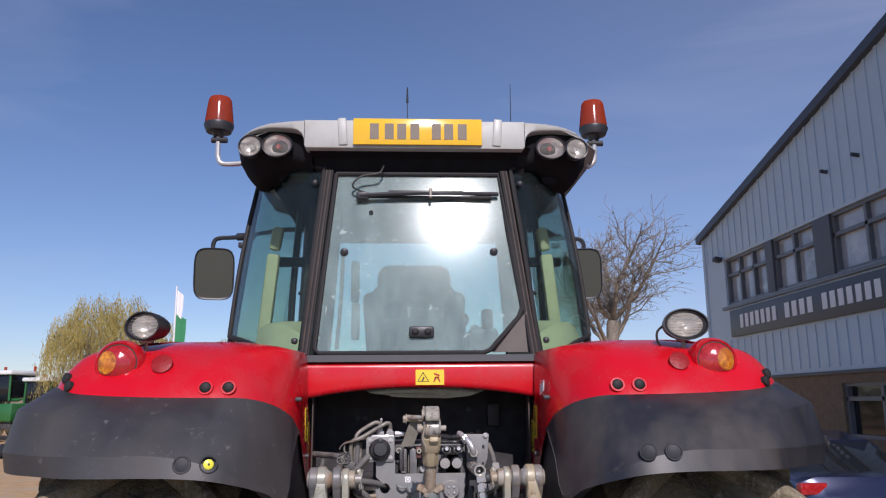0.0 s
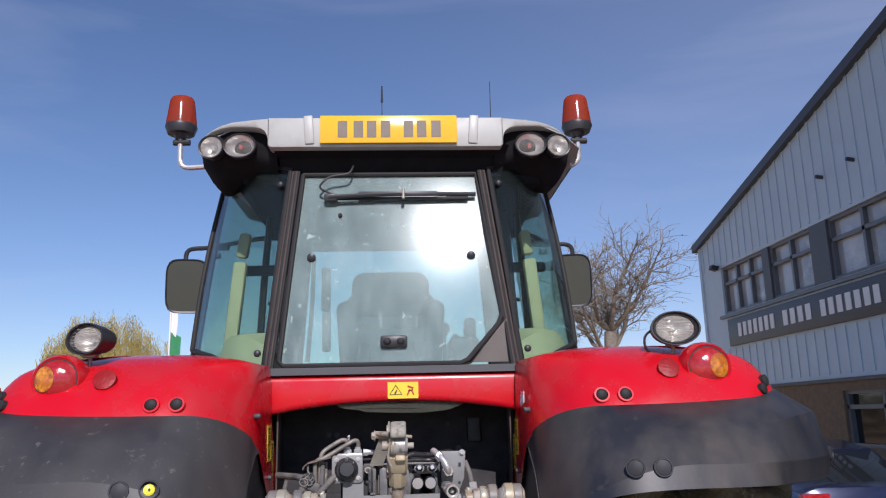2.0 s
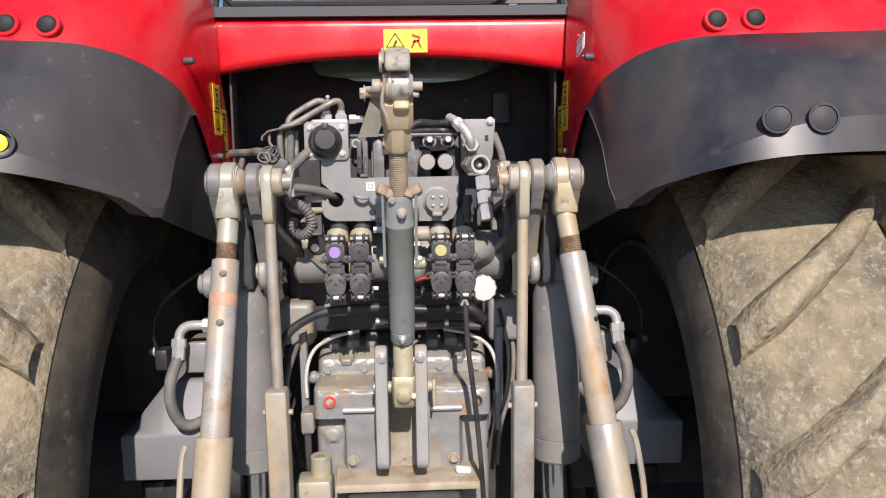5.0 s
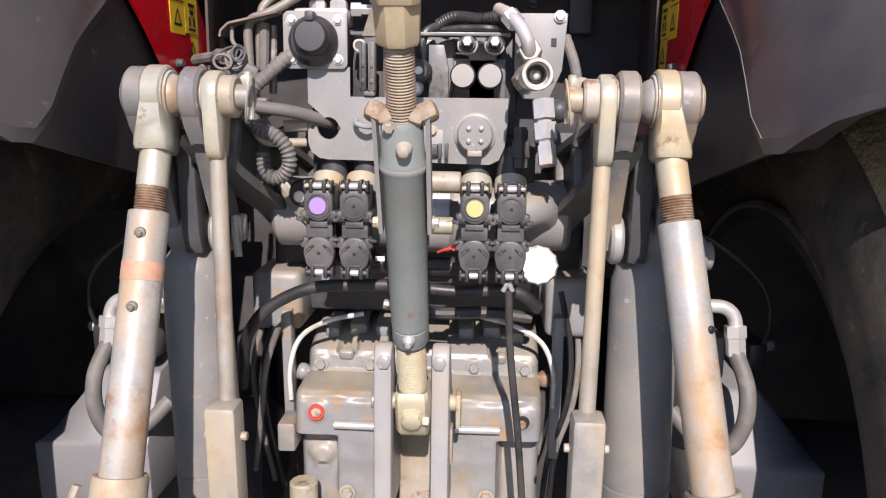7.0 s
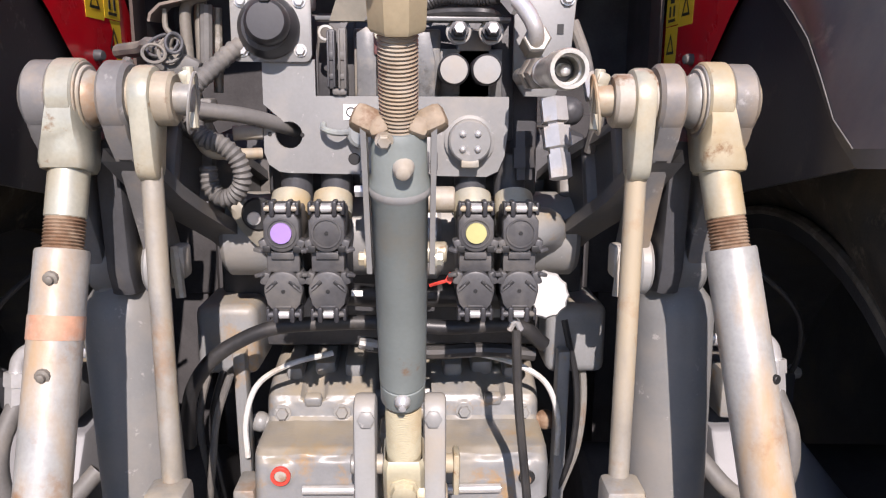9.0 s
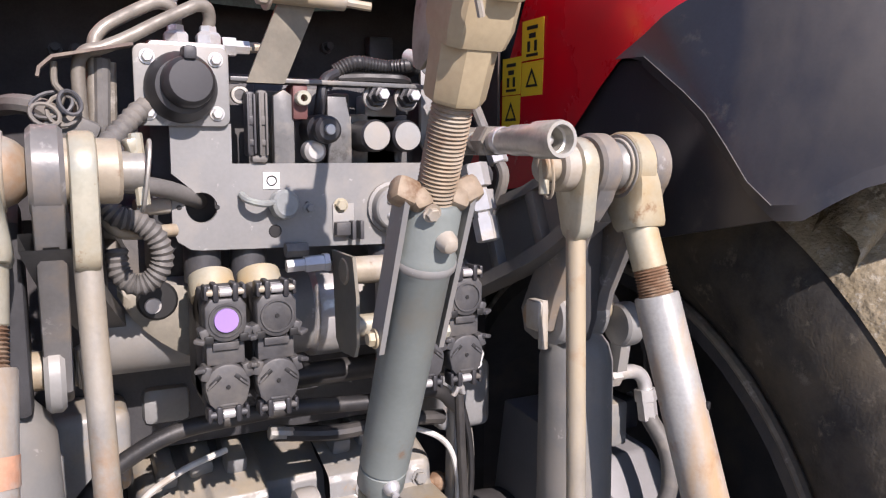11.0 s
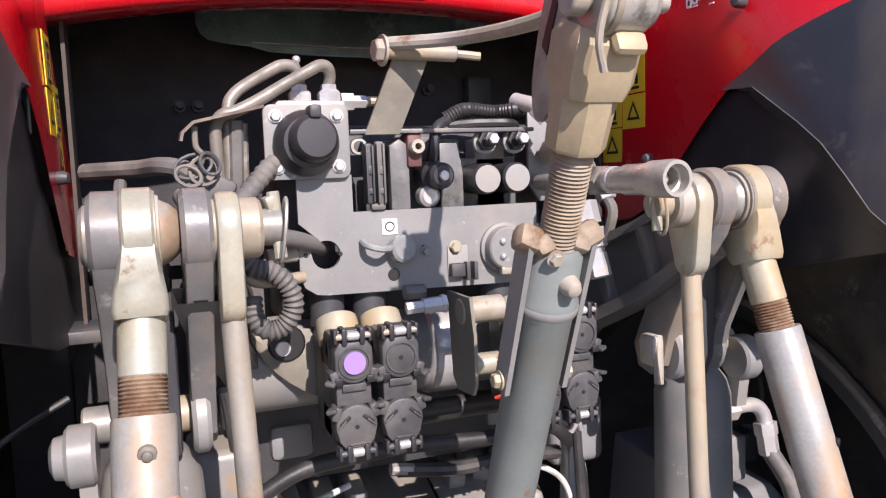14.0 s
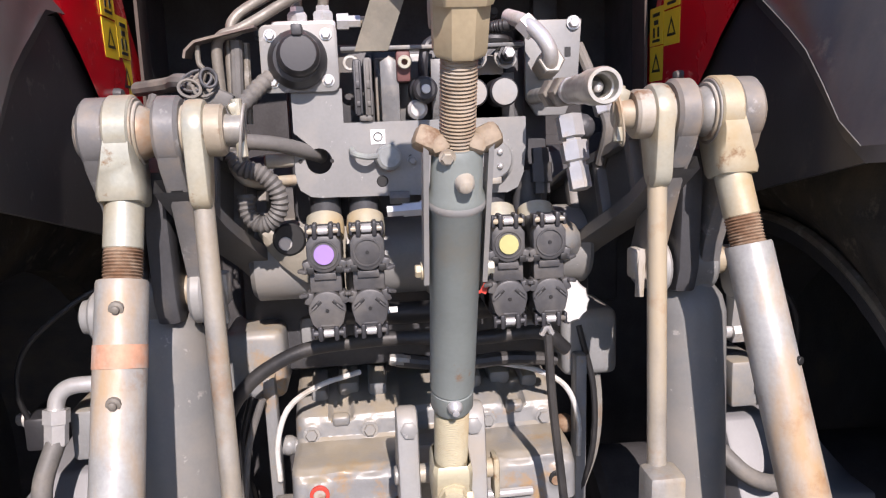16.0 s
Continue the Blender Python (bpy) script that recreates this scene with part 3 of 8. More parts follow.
def make_wheel(s):
    cx = HX + (0.895 if s > 0 else -0.90)
    w = thing_part("rear_wheel", s)
    hub = Vector((cx, 0, AXZ))
    prof = [(-0.255, 0.50), (-0.266, 0.545), (-0.315, 0.59), (-0.338, 0.66), (-0.325, 0.735), (-0.30, 0.785), (-0.25, 0.818), (-0.12, 0.838), (0, 0.842),
            (0.12, 0.838), (0.25, 0.818), (0.30, 0.785), (0.325, 0.735), (0.338, 0.66), (0.325, 0.58), (0.27, 0.50), (-0.27, 0.50)]
    tyre = part("tyre", lathe(hub, (1, 0, 0), prof, 96), SIDEWALL, w, "worn agricultural tyre caked with dry mud")
    band = [(-0.313, 0.766)] + [(x, r + 0.004) for x, r in prof[5:12]] + [(0.313, 0.766)]
    part("tread_floor", lathe(hub, (1, 0, 0), [(-0.29, 0.75)] + band + [(0.29, 0.75)], 96), TYRE, tyre)
    tread = bmesh.new()
    count = 20
    for side in (-1, 1):
        for k in range(count):
            a0 = 2 * math.pi * (k + (0.46 if side * s > 0 else 0.19)) / count
            steps = []
            for q in range(13):
                f = q / 12
                xx = side * (0.006 + 0.298 * f)
                ang = a0 + 0.315 * f ** 0.78
                fall = max(0.0, f - 0.72) / 0.28
                base = 0.812 - 0.075 * fall ** 2
                top = 0.890 - 0.070 * fall ** 2
                half = 0.022 + 0.009 * f
                ring_pts = []
                for da, r in ((-half - 0.024, base), (-half - 0.009, top - 0.022), (-half + 0.001, top - 0.006), (-half * 0.45, top), (half * 0.45, top), (half - 0.001, top - 0.006), (half + 0.009, top - 0.022), (half + 0.024, base)):
                    t = ang + da / 0.9
                    wob = 0.007 * noise.noise((k * 3.1 + side * 9, f * 6, da * 22)) + 0.003 * noise.noise((k * 7.7, f * 19, da * 60 + side))
                    wash = 0.006 * noise.noise((k * 5.3 + side, f * 9, 4.0))
                    ring_pts.append(Vector((cx + xx, -(r + wob) * math.sin(t + wash), AXZ + (r + wob) * math.cos(t + wash))))
                steps.append(ring_pts)
            nose = [v + (v - w) * 0.12 - Vector((0, -math.sin(a0), math.cos(a0))) * 0.035 for v, w in zip(steps[0], steps[1])]
            sheet([nose] + steps, tread, closed=True)
    part("tread", tread, LUG, tyre, "chevron tread bars, dried mud on them", angle=42)
    rim = lathe(hub, (1, 0, 0), [(-0.275, 0.525), (-0.27, 0.50), (-0.2, 0.485), (-0.05, 0.46), (0.02, 0.46), (0.02, 0.12), (0.05, 0.0)], 48)
    lathe(hub, (1, 0, 0), [(0.02, 0.46), (0.2, 0.485), (0.275, 0.53)], 48, rim)
    part("rim", rim, DGREY, w)
    part("rim_flange", lathe(hub, (1, 0, 0), [(-0.262, 0.522), (-0.270, 0.522), (-0.277, 0.5255), (-0.2795, 0.531), (-0.277, 0.537), (-0.270, 0.540), (-0.262, 0.538)], 96), PIPE, w, "bare metal edge of the rim")
    part("axle_trumpet", rod((HX + s * 0.3, 0, AXZ), (cx, 0, AXZ), 0.12, 0.11, 24), DARK, w)
    return w


def thing_part(name, s=0, label=""):
    """A bare holder under the tractor for a part made of pieces."""
    ob = new(name)
    ob.parent = tractor
    BASE[ob.name] = BASE["tractor"]
    return tagged(ob, label)


for s in (-1, 1):
    make_wheel(s)

# fenders: plan outline of the red skin at its lower edge, inner front to outer front
PLAN = [(0.412, 0.07), (0.411, -0.08), (0.411, -0.18), (0.414, -0.29), (0.434, -0.38), (0.478, -0.462), (0.545, -0.525), (0.63, -0.556),
        (0.74, -0.565), (0.86, -0.562), (0.97, -0.55), (1.065, -0.525), (1.14, -0.46), (1.18, -0.35), (1.195, -0.2), (1.20, 0.0), (1.20, 0.3), (1.195, 0.6)]
LOWZ = [1.56, 1.575, 1.645, 1.748, 1.805, 1.840, 1.860, 1.863, 1.864, 1.867, 1.872, 1.880, 1.898, 1.905, 1.91, 1.91, 1.91, 1.89]
TOPZ = [2.03, 2.03, 2.03, 2.032, 2.036, 2.044, 2.05, 2.053, 2.055, 2.055, 2.05, 2.04, 2.02, 2.0, 2.0, 2.0, 2.0, 1.98]


def fender_normal(i):
    a, b = PLAN[max(i - 1, 0)], PLAN[min(i + 1, len(PLAN) - 1)]
    d = Vector((b[0] - a[0], b[1] - a[1], 0)).normalized()
    return Vector((-d.y, d.x, 0))      # into the fender


def skin_rows():
    rows = []
    for i, (x, y) in enumerate(PLAN):
        n = fender_normal(i)
        z0, z1 = LOWZ[i], TOPZ[i]
        side = (0.05, 0.05, 0.08, 0.16, 0.42, 0.68, 0.88)[i] if i < 7 else (1.0 if i < 11 else 0.72 if i < 12 else 0.45)      # the inner face stays nearly upright
        row = []
        for f, d in ((0, 0.0), (0.15, 0.014), (0.30, 0.034), (0.48, 0.066), (0.66, 0.106), (0.81, 0.15), (0.92, 0.20), (1.0, 0.28)):
            p = Vector((x, y, z0 + (z1 - z0) * f)) + n * d * side
            if i == 0:
                p.y = max(-0.058, 0.10 - 0.72 * (p.z - 1.62))      # the forward edge slants
            row.append(p)
        rows.append(row)
    return rows


def finer(rows, n=3):
    """More rows between the given ones, on smooth curves."""
    return [list(r) for r in zip(*[spline(col, n) for col in zip(*rows)])]


def mirrored(rows, s):
    return [[Vector((HX + s * p[0], p[1], p[2])) for p in row] for row in rows]


# rubber flare below it: outer lower edge, matching PLAN from the inner corner on
FLARE_MID = [None] * 3 + [(0.411, -0.346, 1.752), (0.412, -0.552, 1.575), (0.458, -0.622, 1.612), (0.532, -0.697, 1.652), (0.62, -0.735, 1.69), (0.74, -0.742, 1.712),
             (0.87, -0.735, 1.712), (0.99, -0.715, 1.712), (1.11, -0.67, 1.712), (1.225, -0.58, 1.715), (1.305, -0.46, 1.715), (1.34, -0.30, 1.72), (1.35, -0.05, 1.74), (1.35, 0.3, 1.75), (1.33, 0.6, 1.74)]
FLARE_LOW = [None] * 3 + [(0.4135, -0.338, 1.742), (0.414, -0.556, 1.558), (0.455, -0.628, 1.596), (0.53, -0.705, 1.628), (0.62, -0.746, 1.648), (0.74, -0.755, 1.655),
             (0.87, -0.748, 1.655), (0.99, -0.728, 1.655), (1.11, -0.683, 1.655), (1.23, -0.60, 1.655), (1.32, -0.47, 1.658), (1.355, -0.30, 1.665), (1.365, -0.05, 1.68), (1.365, 0.3, 1.69), (1.345, 0.6, 1.68)]


def make_fender(s):
    f = thing_part("fender", s, "glossy red mudguard with black flare and lamps")
    side_rows = finer(skin_rows())
    skin = sheet(mirrored(side_rows, s))
    top = []
    for r in side_rows:
        e = r[-1]
        mid = Vector((0.76 + (e.x - 0.76) * 0.2, e.y if e.y > -0.12 else -0.12 + (e.y + 0.12) * 0.2, 2.066 if e.y < 0.2 else 2.05))
        top.append([Vector((e.x + (mid.x - e.x) * f, e.y + (mid.y - e.y) * f, e.z + (mid.z - e.z) * (1 - (1 - f) ** 2))) for f in (0, 0.2, 0.4, 0.7, 1.0)])
    sheet(mirrored(top, s), skin)
    bmesh.ops.remove_doubles(skin, verts=skin.verts, dist=0.0005)
    part("skin", skin, RED, f, "glossy red mudguard skin, dusty on top", angle=50)
    rows = []
    for i in range(3, len(PLAN)):
        x, y = PLAN[i]
        n = fender_normal(i)
        up = Vector((x, y, LOWZ[i] + 0.006)) - n * 0.004
        mid, low = Vector(FLARE_MID[i]), Vector(FLARE_LOW[i])
        half = up.lerp(mid, 0.5) - n * 0.022 * (1 if i > 5 else 0)
        if i > 10:
            mid = mid + n * 0.015
            half = up.lerp(mid, 0.78)
            half.z = up.z + 0.36 * (mid.z - up.z)
            low = Vector((mid.x, mid.y, low.z)) + n * 0.010
        back = low + n * 0.05 + Vector((0, 0, 0.004))
        rows.append([up + n * 0.02, up, half, mid, low, back])
    bow = [a.lerp(b, 0.5) for a, b in zip(rows[0], rows[1])]      # the front edge bows out
    bow[3], bow[4] = Vector((0.412, -0.452, 1.676)), Vector((0.4145, -0.446, 1.664))
    bow[2] = bow[1].lerp(bow[3], 0.5)
    rows = finer([rows[0], bow] + rows[1:])
    fl = sheet(mirrored([r[:4] for r in rows], s))
    sheet(mirrored([r[3:5] for r in rows], s), fl)
    sheet(mirrored([r[4:] for r in rows], s), fl)
    part("flare", fl, FLARE_DUSTY if s > 0 else FLARE, f, "black plastic wheel-arch flare streaked with dry dust" if s > 0 else "scuffed black plastic wheel-arch flare", angle=40)
    edge = [Vector((HX + s * (p.x - 0.0012), p.y - 0.0008, p.z)) for p in (r[3] for r in rows) if p.y > -0.56 and p.x < 0.43]
    if s > 0:
        part("worn_edge", tube(edge, 0.0007, 6, smooth=False), CONDUIT, f, "pale worn edge of the flare")
    # inner skirt
    inner = [(-0.556, 1.560), (-0.504, 1.621), (-0.448, 1.670), (-0.396, 1.713), (-0.340, 1.748), (-0.29, 1.752), (-0.2, 1.685), (-0.15, 1.64), (-0.05, 1.63), (0.35, 1.63), (0.45, 1.35), (0.2, 1.42), (-0.15, 1.47), (-0.38, 1.522)]
    part("inner_skirt", slab(inner, "x", HX + s * 0.428 - (0.006 if s > 0 else 0), 0.006), FLARE_DUSTY if s > 0 else FLARE, f)
    # unseen sheet added to keep sky light off the tyre top
    lin = [[Vector((HX + s * x, -0.92 * math.sin(a), AXZ + 0.92 * math.cos(a))) for x in (0.50, 0.8, 1.13)] for a in [-1.3 + 0.12 * k for k in range(17)]]
    part("sky_block_liner", sheet(lin), BLACK, f)
    # dark slab added to hide bright ground in the gap by the tyre
    part("gap_backing", slab([(HX + s * 0.40, 0.15), (HX + s * 0.56, 0.15), (HX + s * 0.56, 1.75), (HX + s * 0.40, 1.75)], "y", 0.30, 0.02), DARK, f)
    strip = sheet([[Vector((HX + s * x, y, z)) for x, y in ((0.408, -0.02), (0.403, -0.02), (0.402, 0.03), (0.408, 0.05))] for z in (1.47, 1.62, 1.78, 1.89)], closed=True)
    bmesh.ops.translate(strip, vec=(0, 0.02, 0), verts=strip.verts)
    part("edge_strip", strip, SEAL_BROWN, f, "dusty grey-brown edge strip")
    foot = box((HX + s * 0.42, -0.01, 1.465), (0.075, 0.09, 0.018), bev=0.004)
    part("skirt_bracket", foot, DGREY, f)
    # rubber plugs in the red skin
    def skin_y(x, z):
        line = min(side_rows, key=lambda r: abs(r[0].x - x) + (9 if r[0].y > -0.3 else 0))
        a, b = next((a, b) for a, b in zip(line, line[1:]) if b.z >= z)
        return a.y + (b.y - a.y) * (z - a.z) / (b.z - a.z)

    for x in (0.600, 0.666):
        c = Vector((HX + s * x, skin_y(x, 1.899) - 0.003, 1.899))
        b = ring(c, (0, -0.9, 0.35), 0.0235, 0.0175, 0.010)
        p = part("plug_ring", b, RED, f)
        part("plug", ball(c, 0.0182, 16, squash=(1, 0.55, 1)), RUBBER, f)
    for p in (side_rows[35][2] + Vector((0.004, -0.004, 0)), side_rows[34][1] + Vector((0.003, -0.004, 0))):
        part("plug", lathe((HX + s * p.x, p.y, p.z), (s * 0.62, -0.75, 0.2), [(-0.01, 0), (-0.01, 0.017), (0.003, 0.017), (0.006, 0.012), (0.007, 0)], 16), RUBBER, f)
    # round recesses in the flare, one reflector on the left one
    for x in ((0.598, 0.668) if s < 0 else (0.619, 0.691)):
        near = min(rows, key=lambda r: abs(r[3].x - x))
        c = Vector((HX + s * x, near[3].y - 0.011, 1.710 if s > 0 else 1.690))
        d = (-s * (0.30 if x < 0.66 else 0.12), -0.95, 0.15)
        part("reflector_rim", ring(c - Vector(d) * 0.009, d, 0.0245, 0.0205, 0.010), CAP, f)
        lit = s < 0 and x < 0.62
        part("reflector", lathe(c - Vector(d) * 0.007, d, [(-0.006, 0), (-0.006, 0.0198 if not lit else 0.014), (0.001, 0.0195 if not lit else 0.0138), (0.003, 0.010), (0.0035, 0)], 24), YELLOW if lit else CAP, f,
             "round yellow reflector" if lit else "blank black cap")
        if lit:
            part("reflector_boss", rod(c + Vector((0, 0.003, 0.0)), c + Vector((0, -0.0005, 0.001)), 0.0026, seg=10), BLACK, f)
    corner = rows[-13][3]
    part("corner_plug", lathe((HX + s * corner.x, corner.y, corner.z), (s * 0.75, -0.66, 0.1), [(-0.01, 0), (-0.01, 0.022), (0.006, 0.022), (0.009, 0.014), (0.005, 0.011), (0.005, 0)], 20), CAP, f)
    # tail lamp in a raised red housing
    c = Vector((HX + (0.937 if s > 0 else -0.952), -0.495, 1.978))
    d = Vector((-s * 0.06, -1, 0.06)).normalized()
    part("tail_lamp_housing", lathe(c - d * 0.10, d, [(0, 0.0), (0, 0.075), (0.05, 0.078), (0.085, 0.072), (0.10, 0.064), (0.095, 0.058)], 28), RED, f)
    part("lamp_gasket", ring(c - d * 0.010, d, 0.061, 0.054, 0.012), RUBBER, f)
    lamp = part("tail_lamp", lathe(c - d * 0.02, d, [(0, 0.0), (0, 0.056), (0.015, 0.056), (0.027, 0.045), (0.034, 0.028), (0.037, 0)], 28), REDLENS, f, "round red tail lamp with amber half")
    half = bmesh.new()
    out_ = (Vector((s, 0, 0)) - d * d.x * s).normalized()
    up_ = out_.cross(d).normalized()
    def dome(r):
        return 0.0165 + 0.0215 * math.sqrt(max(0.0, 1 - (r / 0.0575) ** 2))
    rws = []
    for k in range(6):
        row = []
        for q in range(24):
            x = 0.029 + 0.030 * k / 5 * math.cos(2 * math.pi * q / 24)
            z = 0.036 * k / 5 * math.sin(2 * math.pi * q / 24)
            r = math.hypot(x, z)
            g = min(1.0, 0.0562 / max(r, 1e-6))
            row.append(c - d * 0.02 + d * dome(r * g) + (out_ * x + up_ * z) * g)
        rws.append(row)
    rws = rws[1:]
    sheet(rws, half, closed=True)
    half.faces.new([v for v in half.verts][:24])
    part("indicator", half, ORANGE, lamp, "amber indicator half")
    # small reflector
    c2 = Vector((HX + s * 0.815, skin_y(0.815, 1.970) - 0.014, 1.974))
    part("red_reflector", lathe(c2, (0, -1, 0.5), [(-0.012, 0), (-0.012, 0.032), (0.004, 0.032), (0.006, 0.024), (0.0065, 0)], 24), REFLEX, f, "small round red reflector")
    # work lamp on a stalk
    c3 = Vector((HX + (0.868 if s > 0 else -0.898), -0.43, 2.097))
    dd = Vector((-0.42 if s < 0 else -0.08, -1, 0.04)).normalized()
    body = lathe(c3 - dd * 0.052, dd, [(0, 0), (0, 0.034), (0.008, 0.050), (0.028, 0.060), (0.056, 0.062), (0.060, 0.057), (0.052, 0.0505)], 28)
    oval = (1.16, 1, 0.80) if s > 0 else (1.04, 1, 0.72)
    bmesh.ops.scale(body, vec=oval, verts=body.verts, space=Matrix.Translation(-c3))
    wl_ = part("work_lamp", body, BLACK, f, "oval black work lamp on a bolt")
    hood = lathe(c3 - dd * 0.06, dd, [(0, 0.030), (0.0, 0.050), (0.03, 0.061), (0.066, 0.066), (0.075, 0.066), (0.075, 0.062), (0.03, 0.056)], 28)
    bmesh.ops.scale(hood, vec=oval, verts=hood.verts, space=Matrix.Translation(-c3))
    part("lamp_hood", hood, BLACK, wl_)
    bowl = lathe(c3 - dd * 0.042, dd, [(0, 0.0), (0.002, 0.012), (0.010, 0.030), (0.024, 0.044), (0.040, 0.0515)], 28)
    lathe(c3 - dd * 0.035, dd, [(0, 0), (0, 0.009), (0.016, 0.008), (0.020, 0.0)], 12, bowl)
    bmesh.ops.scale(bowl, vec=oval, verts=bowl.verts, space=Matrix.Translation(-c3))
    part("lamp_bowl", bowl, BOWL, wl_, "bright lamp reflector with bulb")
    lens = lathe(c3 - dd * 0.002, dd, [(0, 0.0515), (0.004, 0.048), (0.009, 0.03), (0.011, 0)], 28)
    bmesh.ops.scale(lens, vec=oval, verts=lens.verts, space=Matrix.Translation(-c3))
    part("lamp_lens", lens, LENS, wl_)
    flutes = bmesh.new()
    side = Vector((0, 0, 1)).cross(dd).normalized()
    for k in range(-3, 4):
        w = 0.056 * math.sqrt(1 - (k / 4.1) ** 2)
        rod(c3 + side * w + dd * 0.0055 + Vector((0, 0, k * 0.0098)), c3 - side * w + dd * 0.0055 + Vector((0, 0, k * 0.0098)), 0.0016, seg=6, bm=flutes)
    part("lens_flutes", flutes, LENS, wl_)
    st = rod(c3 + Vector((0, 0.03, -0.035)), c3 + Vector((0, 0.03, -0.085)), 0.006, seg=10)
    box(c3 + Vector((0, 0.03, -0.045)), (0.04, 0.03, 0.014), bev=0.003, bm=st)
    part("stalk", st, STEEL, wl_)
    if s > 0:
        part("lamp_cable", tube([c3 + Vector((-0.05, 0.02, 0.01)), c3 + Vector((-0.085, 0.03, -0.02)), c3 + Vector((-0.08, 0.04, -0.06)), c3 + Vector((-0.045, 0.05, -0.075)), c3 + Vector((0.0, 0.05, -0.07))], 0.004, 8), HOSE, wl_)
    # side screws and warning labels on the inner red face
    for y, z, x in ((-0.316, 1.864, 0.419), (-0.13, 1.669, 0.412)):
        part("screw", lathe((HX + s * x, y, z), (-s, -0.25, 0), [(-0.006, 0), (-0.006, 0.008), (0.008, 0.008), (0.013, 0.006), (0.014, 0)], 14), DGREY, f)
    return f


fenders = [make_fender(s) for s in (-1, 1)]


def label_on_side(s, y, z, w, h):
    """Yellow warning label on the inner red face, with pictogram shapes."""
    x = HX + s * 0.4132
    lab = bmesh.new()
    c = Vector((x, y, z))
    box(c, (0.0012, w, h), rot=(0, s * 0.8, 0), bm=lab)
    p = part("warning_label", lab, STICKER, fenders[0 if s < 0 else 1], "yellow pictogram label")
    tri = bmesh.new()
    q = Vector((-s * 0.0012, 0, 0))
    b = min(w, h) * 0.38
    pts = [c + q + Vector((0, math.sin(a) * b, math.cos(a) * b - b * 0.15)) for a in (0, 2.094, 4.189)]
    ins = [c + q + Vector((0, math.sin(a) * b * 0.6, math.cos(a) * b * 0.6 - b * 0.15)) for a in (0, 2.094, 4.189)]
    for k in range(3):
        j = (k + 1) % 3
        tri.faces.new([tri.verts.new(v) for v in (pts[k], pts[j], ins[j], ins[k])])
    if w < h:
        tri.free()
        tri = bmesh.new()
        for dy, dz, sy, sz, r in ((0, 0.30, 0.50, 0.09, 0), (0.0, 0.10, 0.30, 0.12, 0), (-0.16, -0.16, 0.12, 0.26, 0), (0.16, -0.16, 0.12, 0.26, 0), (0.0, -0.38, 0.54, 0.07, 0)):
            box(c + q + Vector((0, dy * w, dz * h)), (0.0006, sy * w, sz * h), rot=(r, 0, 0), bm=tri)
    part("pictogram", tri, INK, p)


for s in (-1, 1):
    for y, z, w, h in ((-0.0875, 1.805, 0.060, 0.062), (-0.0875, 1.745, 0.060, 0.053), (-0.027, 1.753, 0.056, 0.060), (-0.027, 1.694, 0.056, 0.055), (-0.027, 1.60, 0.056, 0.038)):
        label_on_side(s, y - (0.03 if s < 0 else 0), z, w, h)
chart = bmesh.new()
dots = bmesh.new()
for k in range(5):
    c = Vector((HX + 0.4120 + k * 0.0006, -0.224 - k * 0.012, 1.893 + k * 0.003))
    for dz in (-0.016, 0.016):
        box(c + Vector((0, 0, dz)), (0.0016, 0.007, 0.003), rot=(0, 1.5, 2), bm=chart)
    for dy in (-0.0032, 0.0032):
        box(c + Vector((-dy * 0.17, dy, 0)), (0.0016, 0.0018, 0.034), rot=(0, 1.5, 2), bm=chart)
    box(c + Vector((0, 0, 0.001)), (0.0014, 0.0022, 0.016), rot=(0, 1.5, 2), bm=chart)
    for dz in (-0.011, 0.011):
        box(c + Vector((0, 0, dz)), (0.0014, 0.004, 0.005), rot=(0, 1.5, 2), bm=dots)
for k, z in ((0.5, 1.918), (3.4, 1.915), (1.0, 1.872), (3.6, 1.869)):
    box((HX + 0.4122 + k * 0.0006, -0.224 - k * 0.012, z + 0.004), (0.0016, 0.009, 0.002), rot=(0, 1.5, 2), bm=chart)
chart_ob = part("lever_chart", chart, PAPER, fenders[1], "small white pictogram chart")
part("chart_dot", dots, INK, chart_ob)

# cross panel under the rear window
beam_rows = []
for k in range(25):
    x = -0.424 + 0.848 * k / 24
    f = abs(x) / 0.424
    zb = 1.905 - 0.038 * f ** 2.2
    beam_rows.append([Vector((HX + x, y, z)) for y, z in ((0.06, zb + 0.01), (-0.030, zb), (-0.044, zb + 0.006), (-0.0465, zb + 0.02), (-0.0458, 1.95), (-0.0448, 1.978), (-0.0425, 1.990), (-0.034, 1.998), (-0.012, 2.001), (0.06, 2.003))])
beam = part("rear_panel", sheet(beam_rows), RED, tractor, "arched glossy red panel below the rear window", angle=60)
st = box((HX + 0.030, -0.0472, 1.942), (0.106, 0.0016, 0.056), rot=(-2, 0, 0))
wlab = part("warning_label", st, STICKER, beam, "yellow warning label with two pictograms")
pic = bmesh.new()
for k in range(3):
    a, b = 2.094 * k, 2.094 * (k + 1)
    o = Vector((HX + 0.005, -0.0490, 1.938))
    A, B = [o + Vector((math.sin(t) * 0.027, 0, math.cos(t) * 0.024)) for t in (a, b)]
    A2, B2 = [o + Vector((math.sin(t) * 0.022, 0, math.cos(t) * 0.019)) for t in (a, b)]
    pic.faces.new([pic.verts.new(v) for v in (A, B, B2, A2)])
box((HX + 0.005, -0.0490, 1.936), (0.005, 0.0006, 0.016), rot=(0, 25, 0), bm=pic)
part("pictogram", pic, INK, wlab)
pic = bmesh.new()
